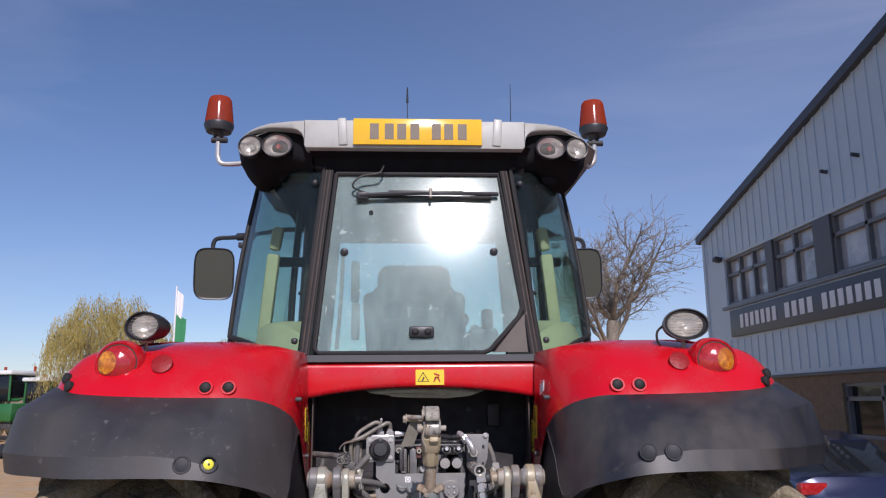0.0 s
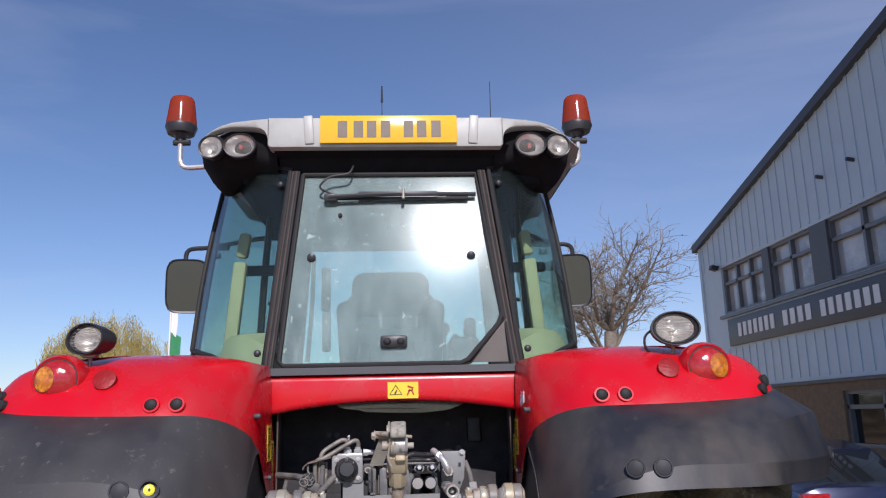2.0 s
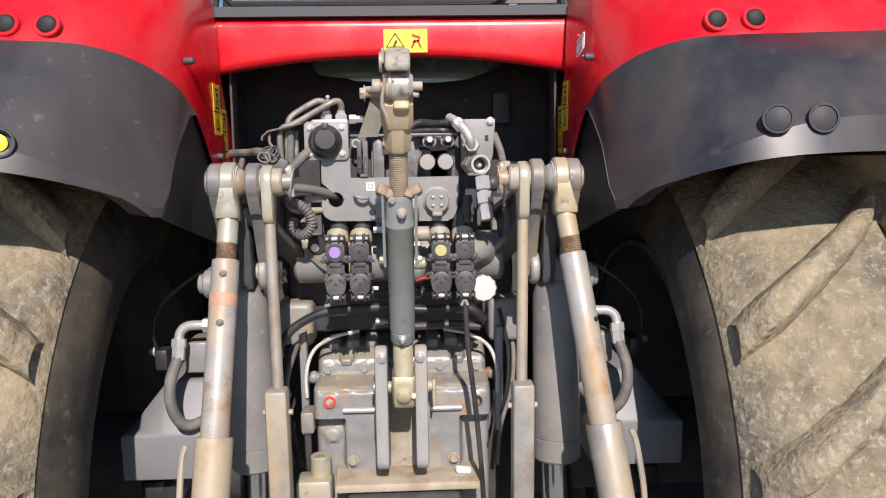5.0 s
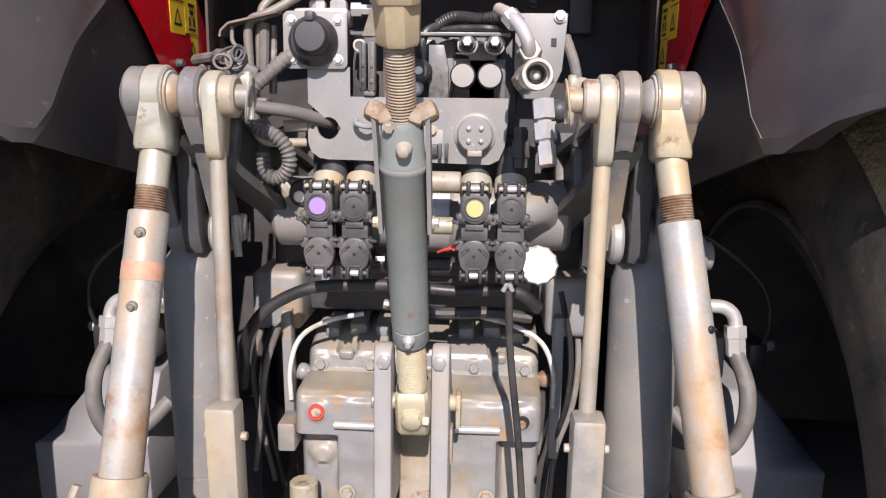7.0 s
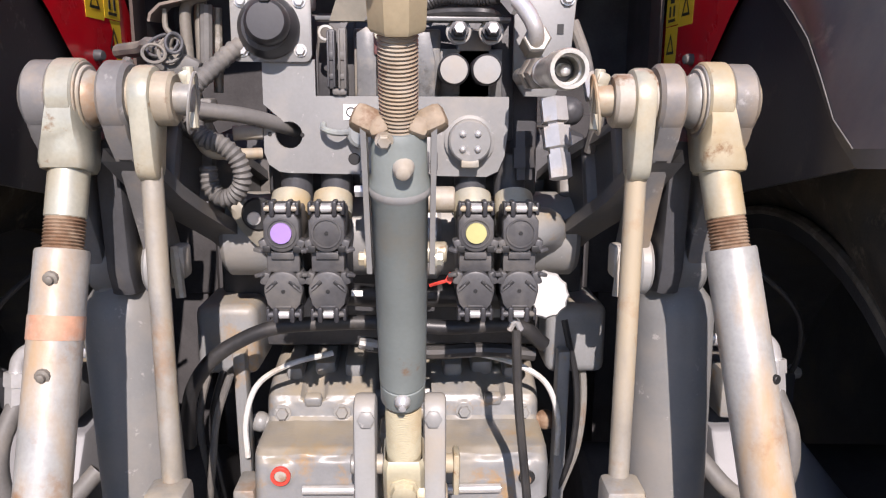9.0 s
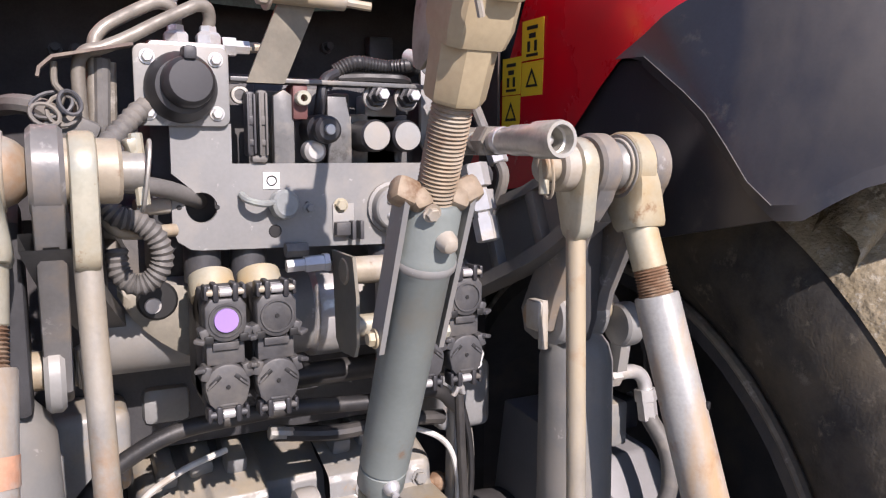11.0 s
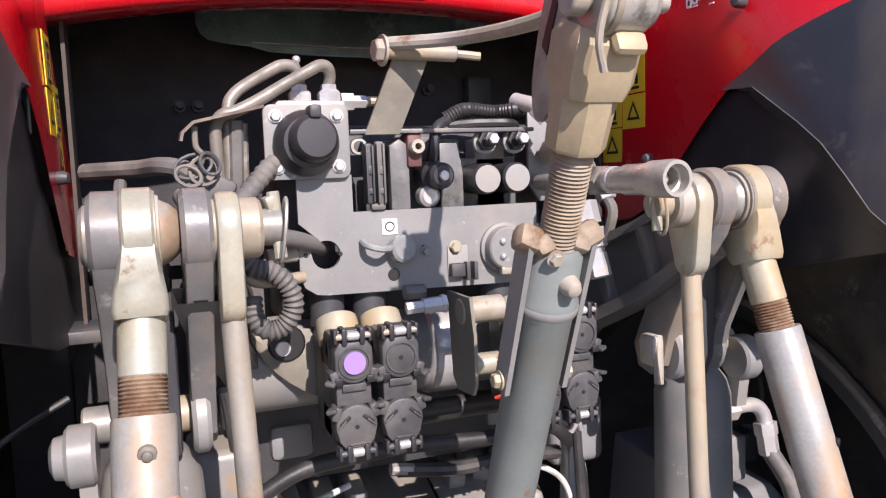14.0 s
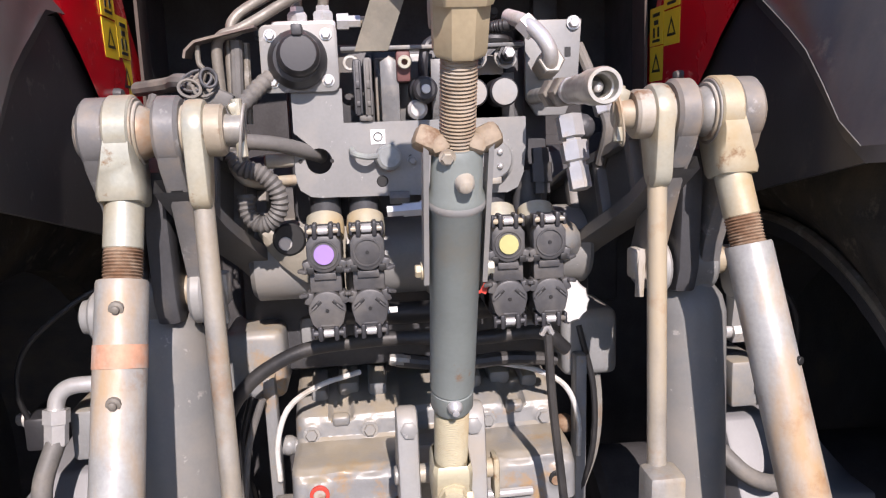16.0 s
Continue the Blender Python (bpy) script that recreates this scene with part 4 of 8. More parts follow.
for dx, dz, w, h, r in ((0, 0.010, 0.022, 0.006, 20), (-0.007, -0.008, 0.005, 0.022, 25), (0.007, -0.008, 0.005, 0.020, -25), (0.0, -0.001, 0.018, 0.005, -15)):
    box((HX + 0.056 + dx, -0.0490, 1.942 + dz), (w, 0.0006, h), rot=(0, r, 0), bm=pic)
part("pictogram", pic, INKRED, wlab)

# cab body: dark cavity behind the panel
bulk = part("rear_bulkhead", box((HX, 0.34, 1.62), (0.92, 0.10, 0.80), bev=0.01), DARK, tractor, "dark cab bulkhead")
part("shelf", box((HX, 0.30, 2.005), (0.80, 0.5, 0.02)), DARK, bulk)
for s in (-1, 1):
    part("cheek", box((HX + s * 0.440, 0.20, 1.72), (0.02, 0.40, 0.60)), DARK, bulk)
for s in (-1, 1):
    part("cab_base", box((HX + s * 0.57, 0.28, 1.96), (0.34, 0.56, 0.12), bev=0.01), DARK, bulk)
part("underbody", box((HX, 0.80, 1.0), (0.70, 1.3, 0.95), bev=0.04), DARK, tractor)
# wide dark block added to close the view to bright ground
part("dark_fill_block", box((HX, 0.75, 1.0), (1.0, 0.5, 1.1), bev=0.06), DARK, tractor)
win = slab([(-0.212, 1.97), (-0.213, 1.915), (-0.207, 1.900), (-0.196, 1.891), (-0.165, 1.885), (-0.128, 1.882), (-0.098, 1.873), (0.0, 1.868), (0.117, 1.866), (0.207, 1.874), (0.27, 1.895), (0.318, 1.922), (0.33, 1.97)], "y", 0.20, 0.005)
# pale and dark teal patches paint reflections into the glass colour
lower_window = part("lower_window", win, material("lower_glass", (0.12, 0.205, 0.195), 0.07, vary=0.55, scale=9, bump=0.0, coat=0.6, second=(0.30, 0.48, 0.47), amount=0.16, spots=7, edge=0.05, second_rough=0.15, third=(0.07, 0.10, 0.095), third_amount=0.3, third_spots=6, third_edge=0.06), tractor, "green-tinted lower rear glass with reflections put into its colour")
# thin bright line modelled in place of the highlight on the seal
part("edge_glint", tube([(-0.125, 0.196, 1.8875), (0.0, 0.196, 1.8835), (0.11, 0.196, 1.8825)], 0.0012, 6), ZINC, lower_window)
for x, z in ((-0.255, 1.79), (-0.225, 1.79), (0.20, 1.82), (0.24, 1.73)):
    part("bulkhead_stud", lathe((HX + x, 0.29, z), (0, -1, 0.1), [(0, 0), (0, 0.011), (0.012, 0.011), (0.012, 0.007), (0.03, 0.007), (0.03, 0)], 8), DGREY, bulk)
part("bulkhead_bracket", box((HX + 0.30, 0.27, 1.80), (0.05, 0.03, 0.09), bev=0.006), DGREY, bulk)


def wy(z):
    """The rear window leans forward with height."""
    return -0.03 + (z - 2.03) * 0.19


# rear window: glass with one cut corner, seal, posts
def at_w(x, z, off=0.0):
    return Vector((HX + x, wy(z) + off, z))


GLASSPOLY = [(-0.345, 2.775), (0.322, 2.775), (0.352, 2.52), (0.392, 2.21), (0.375, 2.17), (0.262, 2.045), (0.235, 2.033), (-0.385, 2.033), (-0.402, 2.05), (-0.372, 2.45)]
gl = bmesh.new()
f_ = gl.faces.new([gl.verts.new(at_w(x, z)) for x, z in GLASSPOLY])
r_ = bmesh.ops.extrude_face_region(gl, geom=[f_])
bmesh.ops.translate(gl, vec=(0, 0.004, 0), verts=[q for q in r_["geom"] if isinstance(q, bmesh.types.BMVert)])
rear_window = part("rear_window", gl, GLASS, tractor, "dusty rear window glass with a cut lower corner")
part("seal", tube([at_w(x, z, -0.004) for x, z in GLASSPOLY + GLASSPOLY[:1]], 0.0095, 8, smooth=False), RUBBER, rear_window)
for s in (-1, 1):
    top, bot = (0.345 if s > 0 else 0.372, 2.79), (0.428 if s > 0 else 0.435, 2.02)
    for k, (off, m, r) in enumerate(((0.003, RUBBER, 0.0075), (0.0095, SEAL_BROWN, 0.0072), (0.016, RUBBER, 0.0080), (0.0225, SEAL_BROWN, 0.0062))):
        part("post_seal", tube([at_w(s * (top[0] - 0.012 + off), top[1], -0.004), at_w(s * (bot[0] - 0.012 + off), bot[1], -0.004)], r, 8, smooth=False), m, tractor)
    part("cab_post", tube([at_w(s * (0.358 if s > 0 else 0.385), 2.80, 0.03), at_w(s * 0.45, 2.0, 0.03)], 0.022, 8, smooth=False), SOFFIT, tractor)
sill = sheet([[at_w(-0.43, 2.026, -0.012), at_w(0.43, 2.026, -0.012)], [at_w(-0.43, 2.0, -0.02), at_w(0.43, 2.0, -0.02)], [Vector((HX - 0.43, 0.03, 1.995)), Vector((HX + 0.43, 0.03, 1.995))]])
part("window_sill", sill, material("sill_grey", (0.045, 0.046, 0.05), 0.6, vary=0.1, bump=0.05), tractor)
part("corner_plate", slab([(HX + 0.268, 2.036), (HX + 0.43, 2.036), (HX + 0.405, 2.19)], "y", -0.012, 0.006), material("corner_plate_grey", (0.13, 0.115, 0.10), 0.6, vary=0.1, bump=0.1), tractor, "dull grey corner plate")
part("fuse_cap", lathe((HX + 0.385, -0.02, 2.0), (0, 0, 1), [(0, 0), (0, 0.024), (0.006, 0.024), (0.009, 0.016), (0.009, 0)], 18), BLACK, tractor)
for x, z in ((-0.302, 2.435), (0.290, 2.437), (-0.20, 2.605)):
    r = 0.016 if z < 2.5 else 0.008
    part("window_bolt", lathe(at_w(x, z, -0.002), (0, -1, -0.18), [(0, 0), (0, r), (0.006, r), (0.010, r * 0.6), (0.010, 0)], 18), BLACK, rear_window)
la = box(at_w(0.0, 2.113, -0.012), (0.095, 0.022, 0.042), bev=0.009)
latch = part("latch", la, BLACK, rear_window, "black oval window latch")
for dx in (-0.024, 0.024):
    part("latch_button", ball(at_w(dx, 2.113, -0.024), 0.014, 12, squash=(1, 0.5, 0.9)), RUBBER, latch)
# wiper
wp = tube([at_w(-0.245, 2.672, -0.03), at_w(0.0, 2.682, -0.034), at_w(0.318, 2.683, -0.02)], 0.009, 8)
box(at_w(0.02, 2.683, -0.035), (0.30, 0.012, 0.018), bm=wp, bev=0.003)
box(at_w(-0.235, 2.672, -0.02), (0.05, 0.03, 0.03), bm=wp, bev=0.006)
wiper = part("wiper", wp, BLACK, rear_window, "black rear wiper arm and blade")
part("wiper_blade", box(at_w(0.02, 2.668, -0.02), (0.54, 0.006, 0.012), bev=0.002), RUBBER, wiper)
part("wiper_clip", rod(at_w(0.04, 2.70, -0.04), at_w(0.04, 2.66, -0.04), 0.006), STEEL, wiper)
part("wiper_hose", tube([at_w(-0.22, 2.68, -0.03), at_w(-0.275, 2.71, -0.04), at_w(-0.24, 2.75, -0.05), at_w(-0.17, 2.765, -0.05), at_w(-0.15, 2.80, -0.04)], 0.004, 8), HOSE, wiper)

# curved corner glass on both sides
for s in (-1, 1):
    bot = [(0.452, -0.022, 2.015), (0.50, 0.0, 2.03), (0.56, 0.05, 2.05), (0.63, 0.14, 2.085), (0.69, 0.24, 2.11), (0.735, 0.36, 2.13)]
    topp = [(0.395, 0.12, 2.80), (0.44, 0.13, 2.815), (0.50, 0.165, 2.83), (0.56, 0.235, 2.84), (0.61, 0.33, 2.84), (0.65, 0.44, 2.84)]
    wide = 0.0 if s > 0 else 0.070
    bot = [(x + wide * i / 5, y, z) for i, (x, y, z) in enumerate(bot)]
    topp = [(x - (0.02 * (1 - i / 5) if s > 0 else 0.0) + wide * i / 5, y, z) for i, (x, y, z) in enumerate(topp)]
    rows = []
    for k in range(13):
        f = k / 12
        bulge = 0.012 * math.sin(math.pi * f)
        rows.append([Vector((HX + s * (b[0] * (1 - f) + t[0] * f + bulge * (0.2 + i * 0.15)), b[1] * (1 - f) + t[1] * f - bulge * 0.4, b[2] * (1 - f) + t[2] * f)) for i, (b, t) in enumerate(zip(bot, topp))])
    q = part("quarter_window", sheet(rows, thick=0.004), SIDEGLASS, tractor, "curved tinted corner glass", angle=60)
    edge = [r[0] for r in rows] + rows[-1][1:] + [r[-1] for r in rows[::-1]][1:] + rows[0][::-1][1:]
    part("seal", tube([e + Vector((0, -0.003, 0)) for e in edge], 0.010, 8, smooth=False), RUBBER, q)
    for k, i in ((1, 0), (11, 0)):
        part("glass_stud", ball(rows[k][i] + Vector((s * 0.03, -0.012, 0.0)), 0.013, 12, squash=(1, 0.6, 1)), BLACK, q)
    # door glass, front post and screen further forward
    d = sheet([[Vector((HX + s * (0.735 + wide), 0.38, 2.13)), Vector((HX + s * 0.74, 1.30, 1.75))], [Vector((HX + s * (0.65 + wide), 0.46, 2.84)), Vector((HX + s * 0.62, 1.25, 2.84))]], thick=0.004)
    part("door_glass", d, SIDEGLASS, tractor)
    post = tube([(HX + s * (0.735 + wide), 0.39, 2.10), (HX + s * (0.695 + wide), 0.43, 2.5), (HX + s * (0.65 + wide), 0.46, 2.84)], 0.018, 8)
    part("door_post", post, BLACK, tractor)
    post = tube([(HX + s * 0.66, 1.42, 1.5), (HX + s * 0.60, 1.34, 2.84)], 0.035, 8, smooth=False)
    part("front_post", post, BLACK, tractor)
    # pale trim inside
    tr = sheet([[Vector((HX + s * x, y, z)) for x, y, z in ((0.44, 0.04, 2.03), (0.52, 0.07, 2.04), (0.60, 0.17, 2.07), (0.67, 0.28, 2.09), (0.70, 0.36, 2.1))],
                [Vector((HX + s * x, y, z)) for x, y, z in ((0.43, 0.07, 2.09), (0.50, 0.11, 2.135), (0.57, 0.20, 2.17), (0.64, 0.31, 2.18), (0.68, 0.38, 2.17))],
                [Vector((HX + s * x, y, z)) for x, y, z in ((0.40, 0.2, 2.10), (0.44, 0.26, 2.155), (0.50, 0.32, 2.19), (0.58, 0.40, 2.20), (0.66, 0.42, 2.18))]])
    part("side_trim", tr, TRIM, tractor, "pale green moulded cab trim", angle=60)
    pil = box((HX + s * (0.60 + wide), 0.48, 2.30), (0.055, 0.05, 0.42), rot=(0, -s * 5, 0), bev=0.012)
    box((HX + s * (0.575 + wide), 0.50, 2.585), (0.05, 0.05, 0.11), rot=(0, -s * 9, 0), bev=0.016, bm=pil)
    part("inner_pillar", pil, TRIM, tractor)
    part("pillar_back", box((HX + s * 0.455, 0.60, 2.42), (0.15, 0.06, 0.80), rot=(0, -s * 4, 0), bev=0.012), DARK, tractor)
    part("side_rail", box((HX + s * 0.55, 0.62, 2.50), (0.26, 0.04, 0.045), bev=0.012), BLACK, tractor)
    part("lever", tube([(HX + s * 0.50, 0.55, 2.12), (HX + s * 0.505, 0.56, 2.30), (HX + s * 0.52, 0.58, 2.345), (HX + s * 0.55, 0.60, 2.35)], 0.009, 8), BLACK, tractor)
    part("door_frame_inner", tube([(HX + s * 0.60, 0.66, 2.05), (HX + s * 0.585, 0.66, 2.45), (HX + s * 0.56, 0.66, 2.82)], 0.016, 8), BLACK, tractor)
part("headliner", box((HX, 0.80, 2.80), (1.20, 1.22, 0.09), bev=0.03), SOFFIT, tractor, "dark cab headliner")
part("sun_visor", box((HX, 1.39, 2.79), (1.16, 0.03, 0.075), bev=0.01), SOFFIT, tractor)
part("windscreen", sheet([[(HX - 0.64, 1.45, 1.6), (HX + 0.64, 1.45, 1.6)], [(HX - 0.60, 1.36, 2.84), (HX + 0.60, 1.36, 2.84)]], thick=0.004), SIDEGLASS, tractor)

# inside: floor, seat, wheel, console
part("cab_floor", box((HX, 0.85, 1.55), (1.25, 1.2, 0.06)), DARK, tractor)
seat = box((HX - 0.02, 0.62, 2.12), (0.40, 0.13, 0.56), rot=(-8, 0, 0), bev=0.06, seg=4)
box((HX - 0.02, 0.60, 2.38), (0.34, 0.12, 0.20), rot=(-8, 0, 0), bev=0.055, seg=4, bm=seat)
for sx in (-1, 1):
    box((HX - 0.02 + sx * 0.175, 0.60, 2.12), (0.09, 0.17, 0.46), rot=(-8, sx * 5, 0), bev=0.04, seg=3, bm=seat)
box((HX - 0.02, 0.88, 1.90), (0.48, 0.5, 0.14), bev=0.05, bm=seat)
box((HX - 0.02, 0.555, 2.06), (0.30, 0.06, 0.34), rot=(-8, 0, 0), bev=0.025, bm=seat)
box((HX - 0.15, 0.54, 2.02), (0.06, 0.10, 0.30), rot=(-8, 8, 0), bev=0.02, bm=seat)
box((HX + 0.12, 0.54, 2.02), (0.06, 0.10, 0.30), rot=(-8, -8, 0), bev=0.02, bm=seat)
drv = part("driver_seat", seat, SEAT, tractor, "dark fabric driver seat with high back")
arm = box((HX + 0.30, 0.80, 2.14), (0.14, 0.45, 0.10), bev=0.03)
box((HX + 0.36, 0.98, 2.24), (0.06, 0.06, 0.16), bev=0.02, bm=arm)
part("armrest", arm, BLACK, drv)
sw = bmesh.new()
for k in range(28):
    a, b = 2 * math.pi * k / 28, 2 * math.pi * (k + 1) / 28
    rod((HX + 0.2 * math.cos(a), 1.12 - 0.07 * math.sin(a), 2.20 + 0.18 * math.sin(a)), (HX + 0.2 * math.cos(b), 1.12 - 0.07 * math.sin(b), 2.20 + 0.18 * math.sin(b)), 0.014, seg=8, bm=sw)
rod((HX, 1.12, 2.2), (HX, 1.3, 1.8), 0.04, bm=sw)
part("steering_wheel", sw, BLACK, tractor)
for x, y, z, h, m in ((0.21, 0.66, 2.12, 0.20, BLACK), (0.255, 0.60, 2.08, 0.16, BLACK), (0.32, 0.70, 2.16, 0.10, SEAT), (-0.21, 0.60, 2.06, 0.20, SEAT)):
    lv = rod((HX + x, y, z - h / 2), (HX + x + 0.01, y + 0.03, z + h / 2), 0.010, 0.007, 10)
    ball((HX + x + 0.01, y + 0.03, z + h / 2 + 0.015), 0.024, 12, lv, (1, 1, 1.3))
    part("control_lever", lv, m, tractor)
part("seat_belt", tube([(HX - 0.34, 0.45, 2.52), (HX - 0.345, 0.44, 2.30), (HX - 0.36, 0.43, 2.08)], 0.010, 6), CONDUIT, tractor)
part("grab_bar", box((HX - 0.275, 0.32, 2.36), (0.036, 0.03, 0.18), bev=0.01), DGREY, tractor)
part("grab_bar_lower", box((HX - 0.272, 0.32, 2.19), (0.034, 0.028, 0.16), bev=0.01), CONDUIT, tractor)

# roof
rf = []
for f, z in ((0.0, 2.885), (0.0, 2.93), (0.015, 2.965), (0.05, 2.985), (0.14, 3.000), (0.35, 3.010)):
    xs, y0, y1 = 0.80 - f * 0.9, 0.03 + f * 0.5, 1.55 - f * 0.5
    rf.append([Vector((HX + x, y, z - (0.03 if abs(x) > 0.62 else 0.0))) for x, y in
               ((-xs, 0.42), (-xs * 0.97, 0.25), (-xs * 0.86, y0 + 0.08), (-xs * 0.70, y0 + 0.015), (-xs * 0.5, y0), (0, y0 - 0.01), (xs * 0.5, y0), (xs * 0.70, y0 + 0.015), (xs * 0.86, y0 + 0.08), (xs * 0.97, 0.25), (xs, 0.42), (xs, y1 - 0.2), (xs * 0.8, y1), (-xs * 0.8, y1), (-xs, y1 - 0.2))])
rf2 = [[p + Vector((0, 0, 0.075 if i == 0 else 0.035 if i == 1 else 0)) for p in row] for i, row in enumerate(rf)]
roof_bm = sheet(rf2, closed=True)
roof_bm.faces.new([v for v in roof_bm.verts][-15:])
roof = part("roof", roof_bm, WHITE, tractor, "off-white moulded cab roof", angle=45)
RX = -0.010      # middle of the roof
fas = slab([(RX + x, z) for x, z in [(-0.438, 2.857), (0.438, 2.857), (0.4465, 2.866), (0.4465, 2.975), (-0.4465, 2.975), (-0.4465, 2.866)]], "y", 0.016, 0.10, bev=0.005)
part("rear_fascia", fas, WHITE, roof)
for x in (-0.315, 0.312):
    part("fascia_rib", box((HX + x, 0.0135, 2.925), (0.035, 0.009, 0.115), rot=(0, -4 if x < 0 else 4, 0), bev=0.005), WHITE, roof)
pl = part("number_plate", box((HX - 0.012, 0.006, 2.923), (0.52, 0.006, 0.111), bev=0.003), PLATE, roof, "yellow registration plate with plain dark bars")
for k, x in enumerate((-0.175, -0.115, -0.065, -0.012, 0.075, 0.125, 0.18)):
    part("plate_bar", box((HX - 0.012 + x, 0.0022, 2.923), (0.036, 0.002, 0.066)), material("plate_ink", (0.16, 0.12, 0.08), 0.5, bump=0.0) if k == 0 else bpy.data.materials["plate_ink"], pl)
sof = sheet([[Vector((HX - 0.46, 0.03, 2.868)), Vector((HX + 0.45, 0.03, 2.868))], [Vector((HX - 0.44, 0.10, 2.84)), Vector((HX + 0.44, 0.10, 2.84))], [Vector((HX - 0.43, 0.13, 2.77)), Vector((HX + 0.43, 0.13, 2.77))], [Vector((HX - 0.43, 0.25, 2.77)), Vector((HX + 0.43, 0.25, 2.77))]])
box((HX, 0.85, 2.87), (1.36, 1.2, 0.05), bm=sof)
part("roof_soffit", sof, SOFFIT, roof)
for s in (-1, 1):
    pod = bmesh.new()
    sec = []
    for x, y0, zf, yb, zb in ((0.42, 0.075, 2.80, 0.20, 2.78), (0.50, 0.075, 2.828, 0.25, 2.79), (0.58, 0.085, 2.833, 0.28, 2.77), (0.65, 0.11, 2.833, 0.30, 2.748), (0.695, 0.145, 2.835, 0.33, 2.785), (0.735, 0.20, 2.85, 0.40, 2.835), (0.757, 0.28, 2.88, 0.45, 2.875)):
        sec.append([Vector((RX + s * x, y, z)) for y, z in ((y0, 2.958), (y0 + 0.005, zf + 0.03), (y0 + 0.03, zf), (yb - 0.05, zb), (yb, zb), (yb + 0.02, 2.958))])
    sheet(finer(sec, 3), pod, closed=True)
    pod.faces.new([v for v in pod.verts][-6:])
    vis = []
    for x, y, zb, zt in ((0.4470, 0.0165, 2.866, 2.975), (0.4475, 0.0168, 2.885, 2.975), (0.4505, 0.017, 2.902, 2.975), (0.459, 0.018, 2.918, 2.975), (0.475, 0.020, 2.931, 2.975), (0.497, 0.023, 2.939, 2.9745), (0.53, 0.030, 2.944, 2.9735), (0.594, 0.045, 2.9495, 2.972), (0.64, 0.072, 2.951, 2.970), (0.68, 0.105, 2.950, 2.966), (0.715, 0.145, 2.945, 2.960), (0.742, 0.195, 2.935, 2.948), (0.757, 0.25, 2.92, 2.934), (0.765, 0.32, 2.905, 2.918), (0.768, 0.45, 2.895, 2.905)):
        vis.append([Vector((RX + s * (x - 0.02), y + 0.09, zb - 0.004)), Vector((RX + s * x, y + 0.006, zb - 0.001)), Vector((RX + s * x, y, zb + 0.004)), Vector((RX + s * x, y, zt - 0.008)), Vector((RX + s * (x - 0.004), y + 0.01, zt)), Vector((RX + s * x * 0.85, y + 0.18, zt + 0.022)), Vector((RX + s * x * 0.6, y + 0.4, 3.0))])
    part("lamp_visor", sheet(vis), WHITE, roof, "white lip curving over the lamps", angle=50)
    p = part("lamp_pod", pod, SOFFIT, roof, "black corner pod under the roof", angle=40)
    for x, y, z, r, inner in ((0.6735, 0.085, 2.884, 0.047, 0), (0.560, 0.062, 2.880, 0.0575, 1)):
        c = Vector((RX + s * x, y, z))
        dd = Vector((s * (0.22 if not inner else 0.06), -1, -0.1)).normalized()
        sq = (1.04, 1, 0.92 if not inner else 0.79)

        def oval(bm):
            bmesh.ops.scale(bm, vec=sq, verts=bm.verts, space=Matrix.Translation(-c))
            return bm
        lamp = part("roof_lamp", oval(lathe(c - dd * 0.06, dd, [(0, 0), (0, r * 0.8), (0.03, r + 0.002), (0.062, r + 0.005), (0.068, r + 0.002), (0.066, r - 0.003), (0.05, r - 0.004)], 28)), BLACK, roof, "oval roof work lamp with clear lens")
        bw = lathe(c - dd * 0.034, dd, [(0, 0.0), (0.002, 0.012), (0.010, r * 0.62), (0.022, r * 0.85), (0.034, r - 0.003)], 28)
        part("lamp_bowl", oval(bw), BOWL, lamp)
        part("bulb_cap", lathe(c - dd * 0.03, dd, [(0, 0), (0, 0.011), (0.016, 0.010), (0.021, 0.006), (0.022, 0)], 14), ZINC if not inner else REDLENS, lamp)
        part("lamp_lens", oval(lathe(c, dd, [(0, r - 0.003), (0.005, r * 0.8), (0.009, r * 0.4), (0.010, 0)], 28)), LENS, lamp)
    # beacon
    bx, by = HX + (0.80 if s > 0 else -0.895), 0.36
    st = tube([(HX + s * 0.76, by, 2.90), (bx - s * 0.03, by, 2.895), (bx - s * 0.004, by, 2.92), (bx, by, 2.96), (bx, by, 3.03)], 0.011, 10)
    bc = part("beacon", lathe((bx, by, 3.02), (0, 0, 1), [(0, 0), (0, 0.022), (0.02, 0.03), (0.022, 0.055), (0.05, 0.066), (0.06, 0.064), (0.06, 0)], 26), BLACK, tractor, "orange rotating beacon on a steel arm")
    part("beacon_dome", lathe((bx, by, 3.075), (0, 0, 1), [(0, 0.063), (0.02, 0.062), (0.09, 0.054), (0.118, 0.05), (0.128, 0.044), (0.13, 0)], 26), AMBER, bc, "dusty amber dome")
    part("beacon_core", lathe((bx, by, 3.078), (0, 0, 1), [(0, 0), (0, 0.052), (0.012, 0.050), (0.014, 0.018), (0.05, 0.016), (0.07, 0.022), (0.075, 0)], 18), DGREY, bc)
    part("beacon_mirror", sheet([[Vector((bx + 0.034 * math.sin(a), by + 0.012 + 0.026 * math.cos(a), z)) for a in (-1.2, -0.6, 0, 0.6, 1.2)] for z in (3.095, 3.165)], thick=0.002), CHROME, bc)
    part("beacon_arm", st, ZINC, bc)
    part("beacon_clamp", rod((bx - 0.03, by, 3.005), (bx + 0.04, by, 3.005), 0.013, seg=10), BLACK, bc)
    part("beacon_bulb", ball((bx - 0.004, by - 0.015, 3.135), 0.014, 12), ORANGE, bc)
